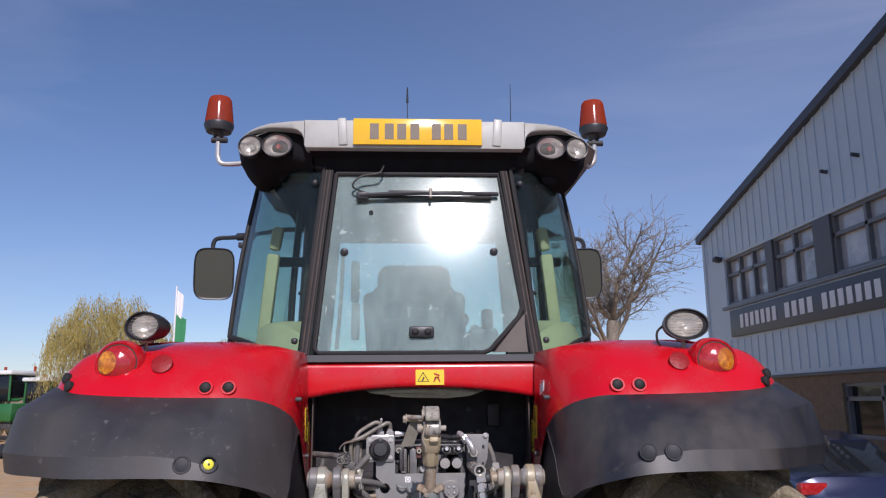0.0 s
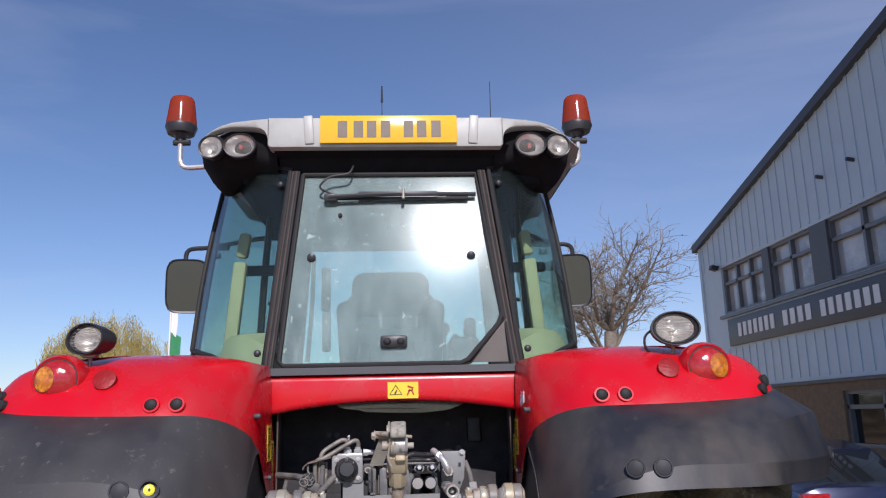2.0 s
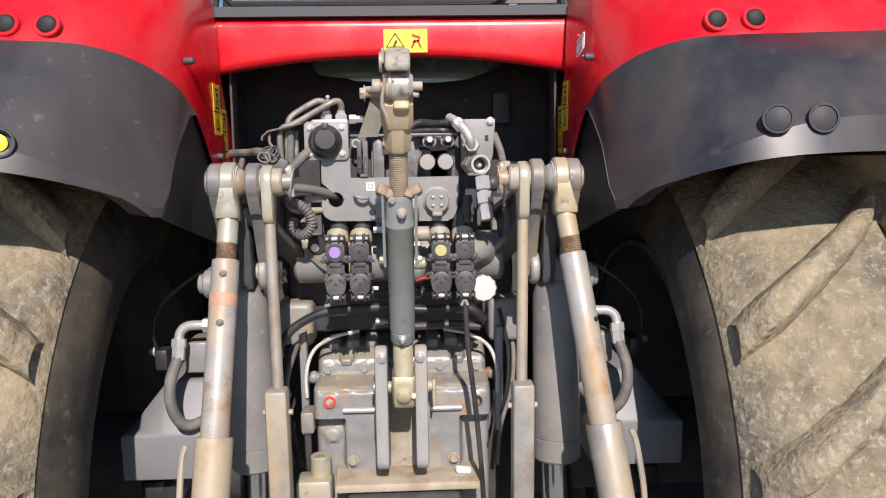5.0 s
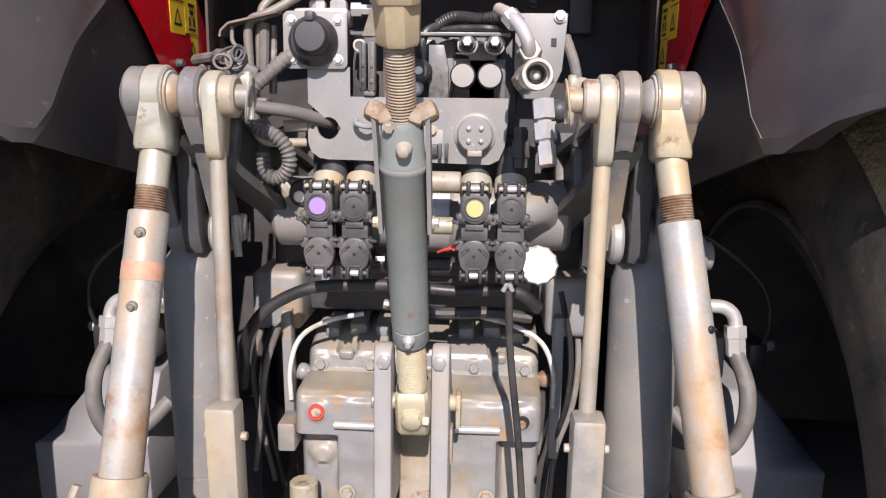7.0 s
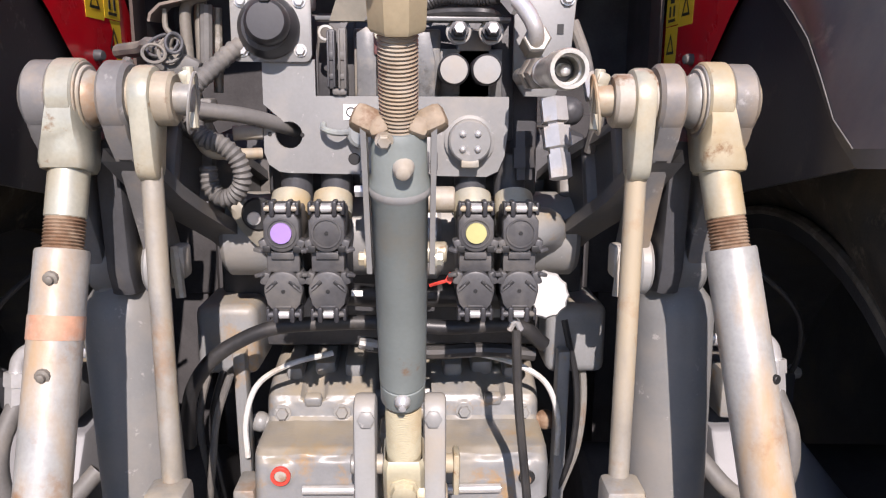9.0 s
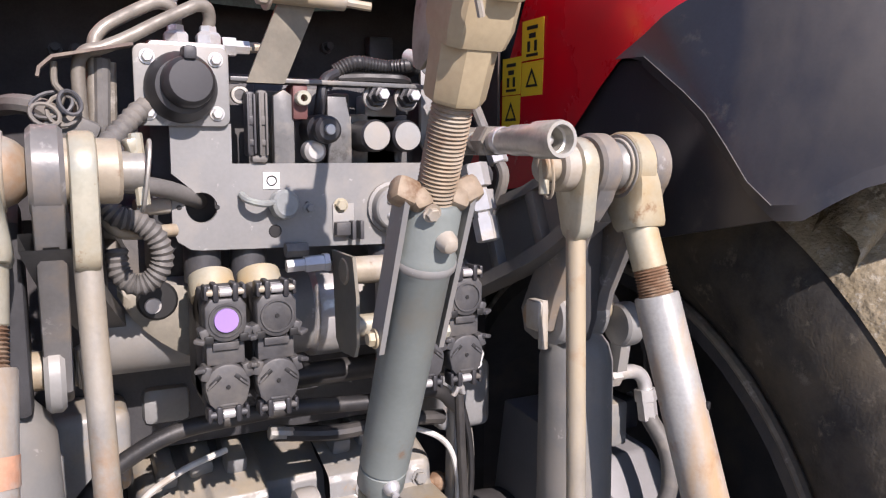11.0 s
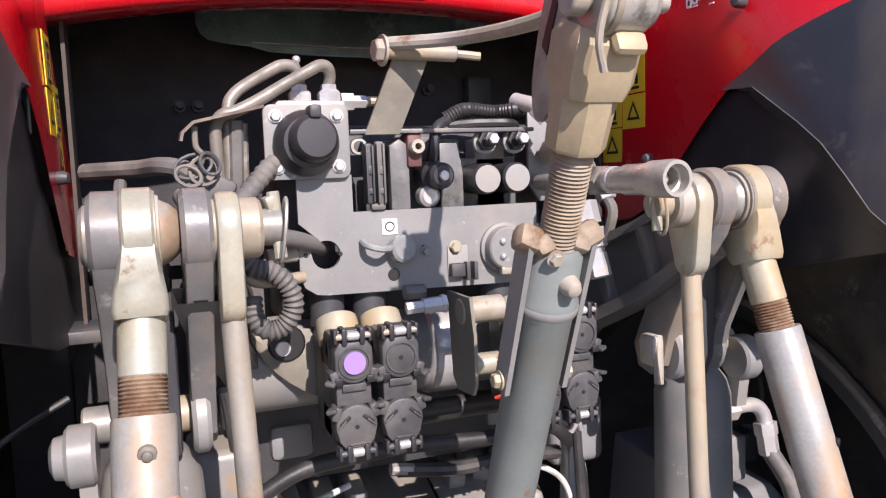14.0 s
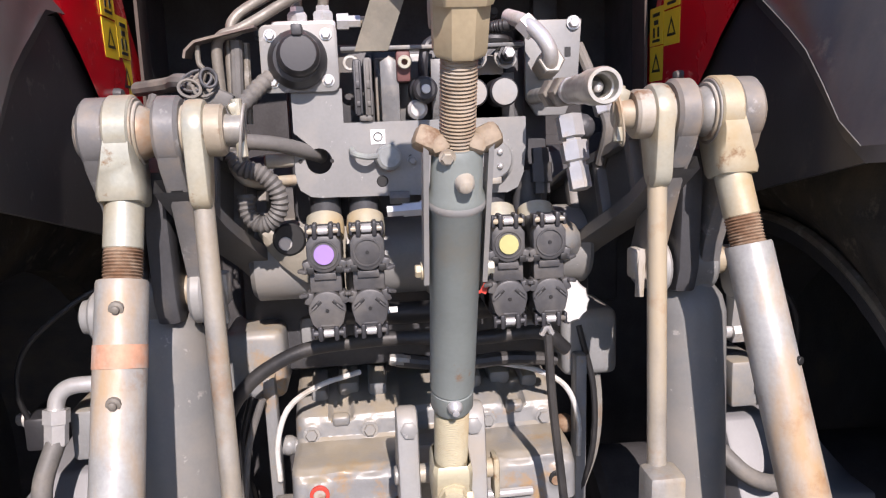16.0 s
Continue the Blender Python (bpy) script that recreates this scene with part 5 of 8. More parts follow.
    # mirror
    mx, my, mz = (1.065 if s > 0 else -1.219), 1.75, 2.634
    sq = pose(mx, my, mz, 8, 0, -s * 10)
    shell = lathe((0, 0.07, 0), (0, -1, 0), [(0, 0), (0, 0.05), (0.02, 0.10), (0.05, 0.125), (0.075, 0.13), (0.082, 0.127), (0.078, 0.120)], 40)
    for v in shell.verts:      # a rounded oblong
        a, b = v.co.x, v.co.z
        r = math.hypot(a, b)
        if r > 1e-4:
            k = r / (abs(a) ** 4.5 + abs(b) ** 4.5) ** (1 / 4.5)
            v.co.x, v.co.z = a * k * 0.93, b * k * 1.23
    bmesh.ops.transform(shell, matrix=sq, verts=shell.verts)
    mr = part("mirror", shell, BLACK, tractor, "black rounded wing mirror on a bent arm", angle=50)
    mg = slab(rounded(-0.110, -0.148, 0.110, 0.148, 0.035, 6), "y", -0.0065, 0.006)
    bmesh.ops.transform(mg, matrix=sq, verts=mg.verts)
    part("mirror_glass", mg, MIRROR, mr)
    part("mirror_arm", tube([(mx + s * 0.02, my + 0.03, mz + 0.12), (mx + s * 0.02, my + 0.03, mz + 0.20), (mx - s * 0.015, my + 0.03, mz + 0.23), (mx - s * 0.14, my, mz + 0.232), (HX + s * 0.78, my - 0.25, mz + 0.22), (HX + s * 0.64, my - 0.35, mz + 0.20)], 0.014, 8), BLACK, mr)
    part("arm_joint", rod((mx - s * 0.13, my, mz + 0.232), (mx - s * 0.24, my - 0.03, mz + 0.229), 0.024, seg=12), BLACK, mr)
    part("joint_knob", box((mx - s * 0.17, my - 0.02, mz + 0.175), (0.05, 0.04, 0.035), bev=0.008), BLACK, mr)
for x, h in ((-0.052, 0.39), (0.452, 0.415)):
    an = rod((HX + x, 0.6, 2.98), (HX + x * 1.01, 0.6, 2.98 + h), 0.003, 0.0015, 8)
    if x < 0:
        rod((HX + x, 0.6, 3.29), (HX + x, 0.6, 3.37), 0.006, 0.003, 8, an)
    part("aerial", an, BLACK, tractor)

# ---- hitch and hydraulics at the back of the tractor ----
KX = 0.018       # middle of the linkage
LY, LZ = -0.408, 1.614      # pin line of the lift arms

BROWN = material("brown_dusty_thread", (0.26, 0.20, 0.135), 0.6, 0.1, vary=0.3, scale=30, bump=0.2, second=(0.36, 0.32, 0.26), amount=0.25, spots=14, third=(0.16, 0.09, 0.05), third_amount=0.2, third_spots=20)

HOOK = material("olive_cream_steel", (0.255, 0.235, 0.19), 0.5, 0.1, vary=0.3, scale=30, bump=0.35, second=(0.42, 0.395, 0.325), amount=0.35, spots=12, edge=0.1, third=(0.13, 0.095, 0.07), third_amount=0.24, third_spots=24)
BALLDIRT = material("greasy_worn_steel", (0.42, 0.40, 0.355), 0.35, 0.3, vary=0.2, scale=24, bump=0.1, second=(0.12, 0.11, 0.095), amount=0.3, spots=26, edge=0.05, third=(0.25, 0.17, 0.10), third_amount=0.12, third_spots=16)
NECK = material("yellow_tan_forging", (0.42, 0.345, 0.22), 0.5, 0.1, vary=0.15, scale=26, bump=0.12, second=(0.34, 0.26, 0.16), amount=0.25, spots=10, edge=0.12)

DUSTY = material("sandy_dusty_plate", (0.38, 0.32, 0.24), 0.75, vary=0.2, scale=18, bump=0.3, second=(0.26, 0.17, 0.10), amount=0.22, spots=10, edge=0.1, spec=0.3)

MAROON = material("dull_maroon_block", (0.13, 0.055, 0.05), 0.55, vary=0.2, bump=0.1)

# cross shaft and lift arms
shaft = rod((KX - 0.24, -0.17, 1.43), (KX + 0.24, -0.17, 1.43), 0.058, seg=28)
rockshaft = part("rockshaft", shaft, GREY, tractor, "grey cross shaft of the lift")
part("shaft_collar", rod((KX + 0.0, -0.17, 1.43), (KX + 0.055, -0.17, 1.43), 0.064, seg=28), ZINC, rockshaft)
part("lift_housing", box((KX, 0.06, 1.40), (0.56, 0.30, 0.34), bev=0.03), DGREY, tractor, "dark lift housing behind the valves")


def make_lift_arm(s):
    arm = thing_part("lift_arm", s, "dark cast lift arm with forked end")
    path = [(0.215, -0.11, 1.445), (0.232, -0.18, 1.482), (0.250, -0.255, 1.513), (0.268, -0.33, 1.546), (0.2815, -0.39, 1.585)]
    wide = (0.066, 0.060, 0.054, 0.048, 0.042)
    out = lambda p, a, n: Vector((KX + s * (p[0] + a), p[1], p[2])) + n
    web, top, low = [], [], []
    for i, p in enumerate(path):
        q0, q1 = path[max(i - 1, 0)], path[min(i + 1, len(path) - 1)]
        t = Vector((0, q1[1] - q0[1], q1[2] - q0[2])).normalized()
        n = Vector((0, -t.z, t.y)) * (-1 if t.y > 0 else 1)
        n = n if n.z > 0 else -n
        h = wide[i]
        web.append([out(p, a, n * b * h) for a, b in ((-0.006, -0.95), (0.006, -0.95), (0.006, 0.95), (-0.006, 0.95))])
        top.append([out(p, a, n * (h + b)) for a, b in ((-0.019, -0.012), (0.019, -0.012), (0.019, 0.0), (-0.019, 0.0))])
        low.append([out(p, a, n * (-h + b)) for a, b in ((-0.024, 0.0), (0.024, 0.0), (0.024, 0.016), (-0.024, 0.016))])
    part("arm", sheet(finer(web, 2), closed=True), ARMGREY, arm)
    part("arm_edge", sheet(finer(top, 2), closed=True), ARMGREY, arm)
    part("arm_edge", sheet(finer(low, 2), closed=True), ARMGREY, arm)
    for k in (1, 2, 3):
        p = path[k]
        part("arm_rib", box((KX + s * p[0], p[1], p[2]), (0.036, 0.022, wide[k] * 1.8), rot=(-24, 0, 0), bev=0.008), ARMGREY, arm)
    tine = [(LY - 0.0375, LZ - 0.006), (LY + 0.037, LZ + 0.008), (-0.318, 1.505), (-0.276, 1.425), (-0.285, 1.395), (-0.312, 1.388), (-0.338, 1.405), (-0.352, 1.45), (LY + 0.012, 1.535), (LY - 0.022, 1.575)]
    for x, w in ((0.2815, 0.027), (0.354, 0.029)):
        fl = rod((KX + s * (x - w / 2), LY, LZ), (KX + s * (x + w / 2), LY, LZ), 0.0385, seg=36, bev=0.004)
        part("flange", fl, FORK, arm, "round grey fork end, worn bright")
        part("prong", slab(tine, "x", KX + s * x - w * 0.46, w * 0.92, bev=0.004), FORK, arm, "thick grey fork tine")
    part("pin", rod((KX + s * 0.205, LY, LZ), (KX + s * 0.372, LY, LZ), 0.017, seg=18), STEEL, arm)
    part("pin_head", rod((KX + s * 0.366, LY, LZ), (KX + s * 0.375, LY, LZ), 0.027, seg=20), STEEL, arm)
    # lynch pin with its ring on the inner end
    lp = rod((KX + s * 0.212, LY, LZ + 0.032), (KX + s * 0.208, LY - 0.006, LZ - 0.03), 0.006, seg=10)
    box((KX + s * 0.214, LY, LZ + 0.022), (0.014, 0.014, 0.014), rot=(0, s * 20, 15), bev=0.003, bm=lp)
    part("lynch_pin", lp, CREAM, arm)
    loop = [(KX + s * (0.206 - 0.004 * math.cos(a)), LY - 0.012 - 0.014 * math.sin(a), LZ - 0.004 + 0.03 * math.cos(a)) for a in [2 * math.pi * k / 20 for k in range(21)]]
    part("lynch_ring", tube(loop, 0.0018, 6, smooth=False), STEEL, arm)
    return arm


ROD_TOP, ROD_LOW = Vector((0.3285, LY, LZ - 0.002)), Vector((0.384, -0.527, 1.15))


def make_lift_rod(s):
    r = thing_part("lift_rod", s, "adjustable lift rod of dusty zinc steel")
    flip = lambda v: Vector((KX + s * v[0], v[1], v[2]))
    top, low = flip(ROD_TOP), flip(ROD_LOW) + (Vector((0.036, -0.02, 0)) if s < 0 else Vector((0.007, 0, 0)))
    d = (low - top).normalized()
    on = lambda k: top + d * k
    cx = KX + s * 0.329
    eye = ring((cx, LY, LZ), (1, 0, 0), 0.0405, 0.0285, 0.026, 32)
    part("eye", eye, CREAM, r, "forged eye with dull yellow zinc")
    part("eye_rim", ring((cx - s * 0.011, LY, LZ), (1, 0, 0), 0.0375, 0.0335, 0.008, 32), STEEL, r)
    part("ball_joint", ball((KX + s * 0.318, LY, LZ), 0.0300, 22, squash=(0.95, 1, 1)), STEEL, r, "polished ball")
    part("ball_race", ring((cx - s * 0.012, LY, LZ), (1, 0, 0), 0.0335, 0.0275, 0.012), TAN, r)
    sh = bmesh.new()
    u = Vector((1, 0, 0))
    v = d.cross(u).normalized()
    rows = []
    for k, w, t in ((0.012, 0.0150, 0.036), (0.026, 0.0166, 0.0355), (0.038, 0.0186, 0.0325), (0.049, 0.0205, 0.0295), (0.058, 0.0221, 0.0268), (0.068, 0.0228, 0.0245), (0.074, 0.0212, 0.0215)):
        c = on(k)
        rows.append([c + u * a * w + v * b * t for a, b in ((-1, -0.8), (-0.8, -1), (0.8, -1), (1, -0.8), (1, 0.8), (0.8, 1), (-0.8, 1), (-1, 0.8))])
    sheet(rows, sh, closed=True)
    sh.faces.new([q for q in sh.verts][-8:])
    part("eye_shoulder", sh, CREAM, r, angle=55)
    part("neck", rod(on(0.06), on(0.123), 0.0202, seg=22), CREAM, r)
    th = lathe(on(0.12), d, [(0, 0.020)] + [(0.003 + k * 0.0035 / 2, 0.0205 if k % 2 else 0.0185) for k in range(18)] + [(0.036, 0.019)], 20)
    part("thread", th, RUST, r, "rusty screw thread")
    tb = lathe(on(0.154), d, [(0, 0.017), (0, 0.0250), (0.003, 0.0262), (0.33, 0.0270), (0.335, 0.0270), (0.63, 0.027)], 30)
    part("tube", tb, TUBEPAINT, r, "galvanised adjuster tube with rust stains")
    if s < 0:
        part("painted_band", lathe(on(0.220), d, [(0, 0.0267), (0.0, 0.0270), (0.024, 0.0272), (0.024, 0.0267)], 30), material("orange_rust_band", (0.46, 0.25, 0.16), 0.6, vary=0.3, scale=30, bump=0.2, second=(0.42, 0.40, 0.36), amount=0.3, spots=16), r, "faded orange band")
        for k in (0.177, 0.271):
            part("grease_nipple", lathe(on(k) + Vector((0.002, -0.024, 0)), (0, -1, -0.1), [(0, 0), (0, 0.008), (0.004, 0.0075), (0.005, 0.0045), (0.008, 0.004), (0.010, 0)], 12), PIPE, r)
    else:
        # solid black disc, painted as the dark inside an opening
        part("tube_hole", rod(on(0.283) + Vector((0.017, -0.0195, 0)), on(0.283) + Vector((0.0195, -0.0238, 0)), 0.005, seg=10), INK, r)
    part("lower_sleeve", lathe(on(0.49), d, [(0, 0.028), (0, 0.033), (0.005, 0.035), (0.22, 0.034), (0.22, 0.02)], 24), STEEL, r)
    part("spring_clip", tube([on(0.50) + Vector((s * 0.05, -0.01, 0)), on(0.53) + Vector((s * 0.055, -0.012, 0)), on(0.62) + Vector((s * 0.052, -0.012, 0)), on(0.66) + Vector((s * 0.04, -0.01, 0))], 0.006, 8), STEEL, r)
    return r


def make_thin_rod(s):
    r = thing_part("stabiliser_rod", s, "slim steel rod with flat eye end")
    x = KX + s * 0.2545
    ol = arc(LY, LZ, 0.034, 0, 180, 10) + arc(LY - 0.006, LZ - 0.064, 0.021, 180, 360, 8)
    part("flat_eye", slab(ol, "x", x - 0.011, 0.022, bev=0.005), CREAM, r)
    part("eye_bush", rod((x - s * 0.03, LY, LZ), (x + s * 0.02, LY, LZ), 0.028, seg=22), TAN, r)
    x2 = KX + s * 0.2465
    lo = Vector((x2, LY - 0.030, 1.20))
    part("shank", rod((x, LY - 0.004, LZ - 0.07), lo, 0.0115, seg=18), STEEL, r)
    part("socket", box((x2, LY - 0.040, 1.04), (0.044, 0.044, 0.33), rot=(2.4, 0, 0), bev=0.007), STEEL, r, "square socket, dusty")
    part("socket_pin", rod((x2 - 0.03, LY - 0.042, 1.155), (x2 + 0.03, LY - 0.042, 1.155), 0.006, seg=10), TAN, r)
    return r


def make_ram(s):
    r = thing_part("lift_ram", s, "dark grey lift cylinder")
    top, low = Vector((KX + (0.341 if s > 0 else -0.336), -0.305, 1.375)), Vector((KX + (0.345 if s > 0 else -0.324), -0.305, 0.985))
    part("cylinder", lathe(top, low - top, [(-0.018, 0), (-0.018, 0.030), (0.0, 0.044), (0.02, 0.0495), (0.335, 0.052), (0.336, 0.0508), (0.339, 0.0508), (0.340, 0.0525), (0.385, 0.0525), (0.391, 0.047), (0.391, 0.0)], 36), RAMGREY, r, "smooth grey painted cylinder")
    part("piston_rod", rod(low, low + Vector((s * 0.01, 0, -0.32)), 0.036, seg=22), CHROME, r)
    lug = rod(top + Vector((-0.028, 0, 0.045)), top + Vector((0.028, 0, 0.045)), 0.040, seg=24)
    box(top + Vector((0, 0, 0.01)), (0.045, 0.06, 0.08), bev=0.01, bm=lug)
    part("ram_lug", lug, RAMGREY, r)
    part("ram_link", slab([(-0.335, 1.585), (-0.372, 1.57), (-0.362, 1.42), (-0.35, 1.39), (-0.32, 1.385), (-0.29, 1.42), (-0.305, 1.55)], "x", KX + s * 0.318 - 0.014, 0.028, bev=0.006), DGREY, r)
    part("ram_pin", rod(top + Vector((-s * 0.075, 0, 0.045)), top + Vector((s * 0.06, 0, 0.045)), 0.019, seg=18), STEEL, r)
    ear = rod(top + Vector((s * 0.046, -0.025, 0.025)), top + Vector((s * 0.074, -0.025, 0.025)), 0.030, seg=24)
    lathe(top + Vector((s * 0.074, -0.025, 0.025)), (s, 0, 0), [(0, 0.022), (0.010, 0.020), (0.014, 0.012), (0.014, 0)], 20, ear)
    slab([(-0.345, 1.40), (-0.32, 1.40), (-0.315, 1.33), (-0.335, 1.335)], "x", top.x + s * 0.048, s * 0.016, bm=ear)
    part("ram_ear", ear, GREY, r)
    ear = rod(top + Vector((-s * 0.042, -0.02, 0.045)), top + Vector((-s * 0.060, -0.02, 0.045)), 0.036, seg=24)
    part("ram_ear", ear, LGREY, r)
    cl = rod(top + Vector((-s * 0.075, -0.03, 0.07)), top + Vector((-s * 0.082, -0.04, 0.01)), 0.006, seg=8)
    box(top + Vector((-s * 0.078, -0.02, 0.05)), (0.018, 0.03, 0.04), bev=0.005, bm=cl)
    part("pin_clip", cl, TAN, r)
    # hydraulic elbow and hose
    o = lambda x, y, z: Vector((KX + s * x, y, z - (0.0 if s > 0 else 0.012)))
    el = tube([o(0.385, -0.285, 1.313), o(0.44, -0.283, 1.314), o(0.468, -0.282, 1.311), o(0.482, -0.284, 1.297), o(0.485, -0.288, 1.27)], 0.0105, 14)
    lathe(o(0.412, -0.284, 1.3135), (s, 0, 0), [(0, 0), (0, 0.017), (0.018, 0.017), (0.018, 0)], 6, el)
    lathe(o(0.4835, -0.286, 1.285), (s * 0.06, -0.15, -1), [(0, 0), (0, 0.0165), (0.018, 0.0165), (0.0185, 0.0145), (0.045, 0.0145), (0.047, 0.0125), (0.047, 0)], 6, el)
    part("elbow", el, ZINC, r, "zinc elbow fitting")
    part("hose", tube([o(0.486, -0.292, 1.245), o(0.497, -0.322, 1.198), o(0.493, -0.333, 1.145), o(0.472, -0.325, 1.104), o(0.438, -0.30, 1.104), o(0.402, -0.27, 1.14)], 0.0125, 12), CONDUIT, r, "dusty ribbed grey hydraulic hose")
    return r


def make_side_box(s):
    b = thing_part("side_box", s, "grey steel box beside the axle")
    sec = [(-0.295, 0.955), (-0.30, 1.06), (-0.235, 1.165), (0.02, 1.185), (0.06, 0.955)]
    x0, x1 = KX + s * 0.43, KX + (0.636 if s > 0 else -0.621)
    rows = []
    for k, x in enumerate((x0, x1 - s * 0.09, x1)):
        dz = -0.11 if k == 2 else 0.0
        rows.append([Vector((x, y, z + (dz if z > 1.1 else 0))) for y, z in sec])
    bm = sheet(rows, closed=True)
    vs = [v for v in bm.verts]
    bm.faces.new(vs[:5])
    bm.faces.new(vs[-5:])
    bmesh.ops.recalc_face_normals(bm, faces=bm.faces)
    bmesh.ops.bevel(bm, geom=bm.edges[:], offset=0.006, segments=2, affect="EDGES", profile=0.5)
    part("body", bm, material("grey_box_paint", (0.19, 0.19, 0.195), 0.5, vary=0.08, bump=0.05) if s < 0 else bpy.data.materials["grey_box_paint"], b)
    part("clamp", box((KX + s * 0.565, -0.13, 1.195), (0.03, 0.08, 0.05), bev=0.006), BLACK, b)
    part("clamp_plate", box((KX + s * 0.50, -0.14, 1.20), (0.012, 0.05, 0.07), bev=0.003), BLACK, b)
    part("clamp_bolt", hexbolt((KX + s * 0.585, -0.14, 1.21), (s, 0, 0), 0.009, 0.014), ZINC, b)
    part("cable_strap", tube([(KX + s * 0.57, -0.15, 1.19), (KX + s * 0.575, -0.18, 1.26), (KX + s * 0.55, -0.2, 1.33), (KX + s * 0.48, -0.2, 1.39), (KX + s * 0.42, -0.18, 1.42)], 0.004, 8), HOSE, b)
    part("bracket", box((KX + s * 0.46, -0.2, 1.22), (0.05, 0.10, 0.07), bev=0.006), CAST, b)
    hb = rod((KX + s * 0.52, -0.2, 0.945), (KX + s * 0.56, -0.2, 0.86), 0.035, seg=12)
    box((KX + s * 0.58, -0.2, 0.90), (0.06, 0.06, 0.05), bev=0.01, bm=hb)
    part("valve_below", hb, BLACK, b)


for s in (-1, 1):
    make_lift_arm(s)
    make_lift_rod(s)
    make_thin_rod(s)
    make_ram(s)
    make_side_box(s)

# top link
TL0, TLK = Vector((0.024, -0.385, 1.20)), Vector((0.002, -0.41, 1.0))
axis = TLK.normalized()


def tl(z, off=(0, 0, 0)):
    return TL0 + TLK * (z - 1.2) + Vector(off)


SX, SY = Vector((1, 0, 0)), axis.cross(Vector((1, 0, 0))).normalized()      # across; away from the viewer
if SY.y < 0:
    SY = -SY
link = thing_part("top_link", 0, "olive-grey hydraulic top link with hook end")
L = lambda z: (tl(z) - tl(1.29)).length * (1 if z >= 1.29 else -1)
part("barrel", lathe(tl(1.29), axis, [(0, 0.012), (0, 0.0225), (0.004, 0.0245), (L(1.315), 0.0245), (L(1.316), 0.0235), (L(1.318), 0.0235), (L(1.319), 0.0252), (L(1.53), 0.0262), (L(1.534), 0.0285), (L(1.545), 0.0285), (L(1.55), 0.0255), (L(1.585), 0.0245), (L(1.592), 0.020), (L(1.592), 0.0)], 30), LINK, link, "olive-grey painted barrel")
part("weld_ring", lathe(tl(1.533), axis, [(0, 0.0275), (0.003, 0.0295), (0.008, 0.0295), (0.011, 0.0275)], 30), GREY, link)
part("barrel_nipple", lathe(tl(1.30, (0.0, -0.024, 0)), -SY, [(0, 0), (0, 0.009), (0.006, 0.008), (0.010, 0.004), (0.014, 0.004), (0.015, 0)], 12), ZINC, link)
part("barrel_boss", lathe(tl(1.567, (0.004, 0, 0)) - SY * 0.018, -SY, [(0, 0), (0, 0.010), (0.012, 0.009), (0.018, 0.006), (0.021, 0)], 14), TAN, link)
part("lower_neck", lathe(tl(1.205), axis, [(0, 0.0), (0, 0.0205)] + [(0.008 + k * 0.0014, 0.0205 if k % 2 else 0.0197) for k in range(56)] + [(0.088, 0)], 26), EYECREAM, link, "cream zinc screw with a fine thread")
eb = bmesh.new()
ew = 0.0235
rows = []
for z, w, t in ((1.216, 0.0215, 0.0205), (1.211, ew, 0.026), (1.203, ew + 0.0005, 0.028), (1.172, ew + 0.0005, 0.029), (1.150, ew, 0.027), (1.140, ew - 0.002, 0.020), (1.136, ew - 0.006, 0.010)):
    c = tl(z)
    rows.append([c + SX * a * w + SY * b * t for a, b in ((-1, -0.75), (-0.8, -1), (0.8, -1), (1, -0.75), (1, 0.75), (0.8, 1), (-0.8, 1), (-1, 0.75))])
sheet(rows, eb, closed=True)
eb.faces.new([q for q in eb.verts][-8:])
part("lower_eye", eb, EYECREAM, link, "dull cream forged end block", angle=35)
part("eye_bolt", lathe(tl(1.180) - SY * 0.026, -SY, [(0, 0), (0, 0.0185), (0.004, 0.0185), (0.005, 0.0150), (0.012, 0.0145), (0.014, 0.011), (0.014, 0)], 8), EYECREAM, link)
part("bolt_tab", box(tl(1.178, (0.020, 0, 0)) - SY * 0.031, (0.010, 0.005, 0.012), rot=(-22, 0, 0), bev=0.002), EYECREAM, link)
scr = lathe(tl(1.585), axis, [(0, 0.016)] + [(0.002 + k * 0.00175, 0.0172 if k % 2 else 0.0152) for k in range(64)] + [(0.115, 0.016)], 22)
part("screw", scr, BROWN, link, "tan-dusted screw thread")
for sd in (-1, 1):
    w = box(tl(1.598, (sd * 0.0285, 0, 0)), (0.026, 0.022, 0.024), rot=(-22, sd * -24, 0), bev=0.007)
    box(tl(1.594, (sd * 0.017, 0, 0)) - SY * 0.006, (0.018, 0.020, 0.018), rot=(-22, sd * 20, 0), bev=0.005, bm=w)
    part("handle_wing", w, BROWN, link)
    a, b = tl(1.600, (sd * 0.0305, 0, 0)), tl(1.455, (sd * 0.030, 0, 0))
    pts = []
    for p in (a, b):
        pts.append([p + SX * q + SY * t for q, t in ((-0.0025, -0.012), (0.0025, -0.012), (0.0025, 0.012), (-0.0025, 0.012))])
    hb = sheet(pts, closed=True)
    hb.faces.new([v for v in hb.verts][4:8])
    part("handle_bar", hb, GREY, link, "flat side bar of the handle")
    part("bar_bolt", hexbolt(b + SX * sd * 0.003 + axis * 0.01, SX * sd, 0.007, 0.008), CREAM, link)
part("collar_bolt", hexbolt(tl(1.59, (-0.012, 0, 0)) - SY * 0.021, -SY, 0.006, 0.006), TAN, link)
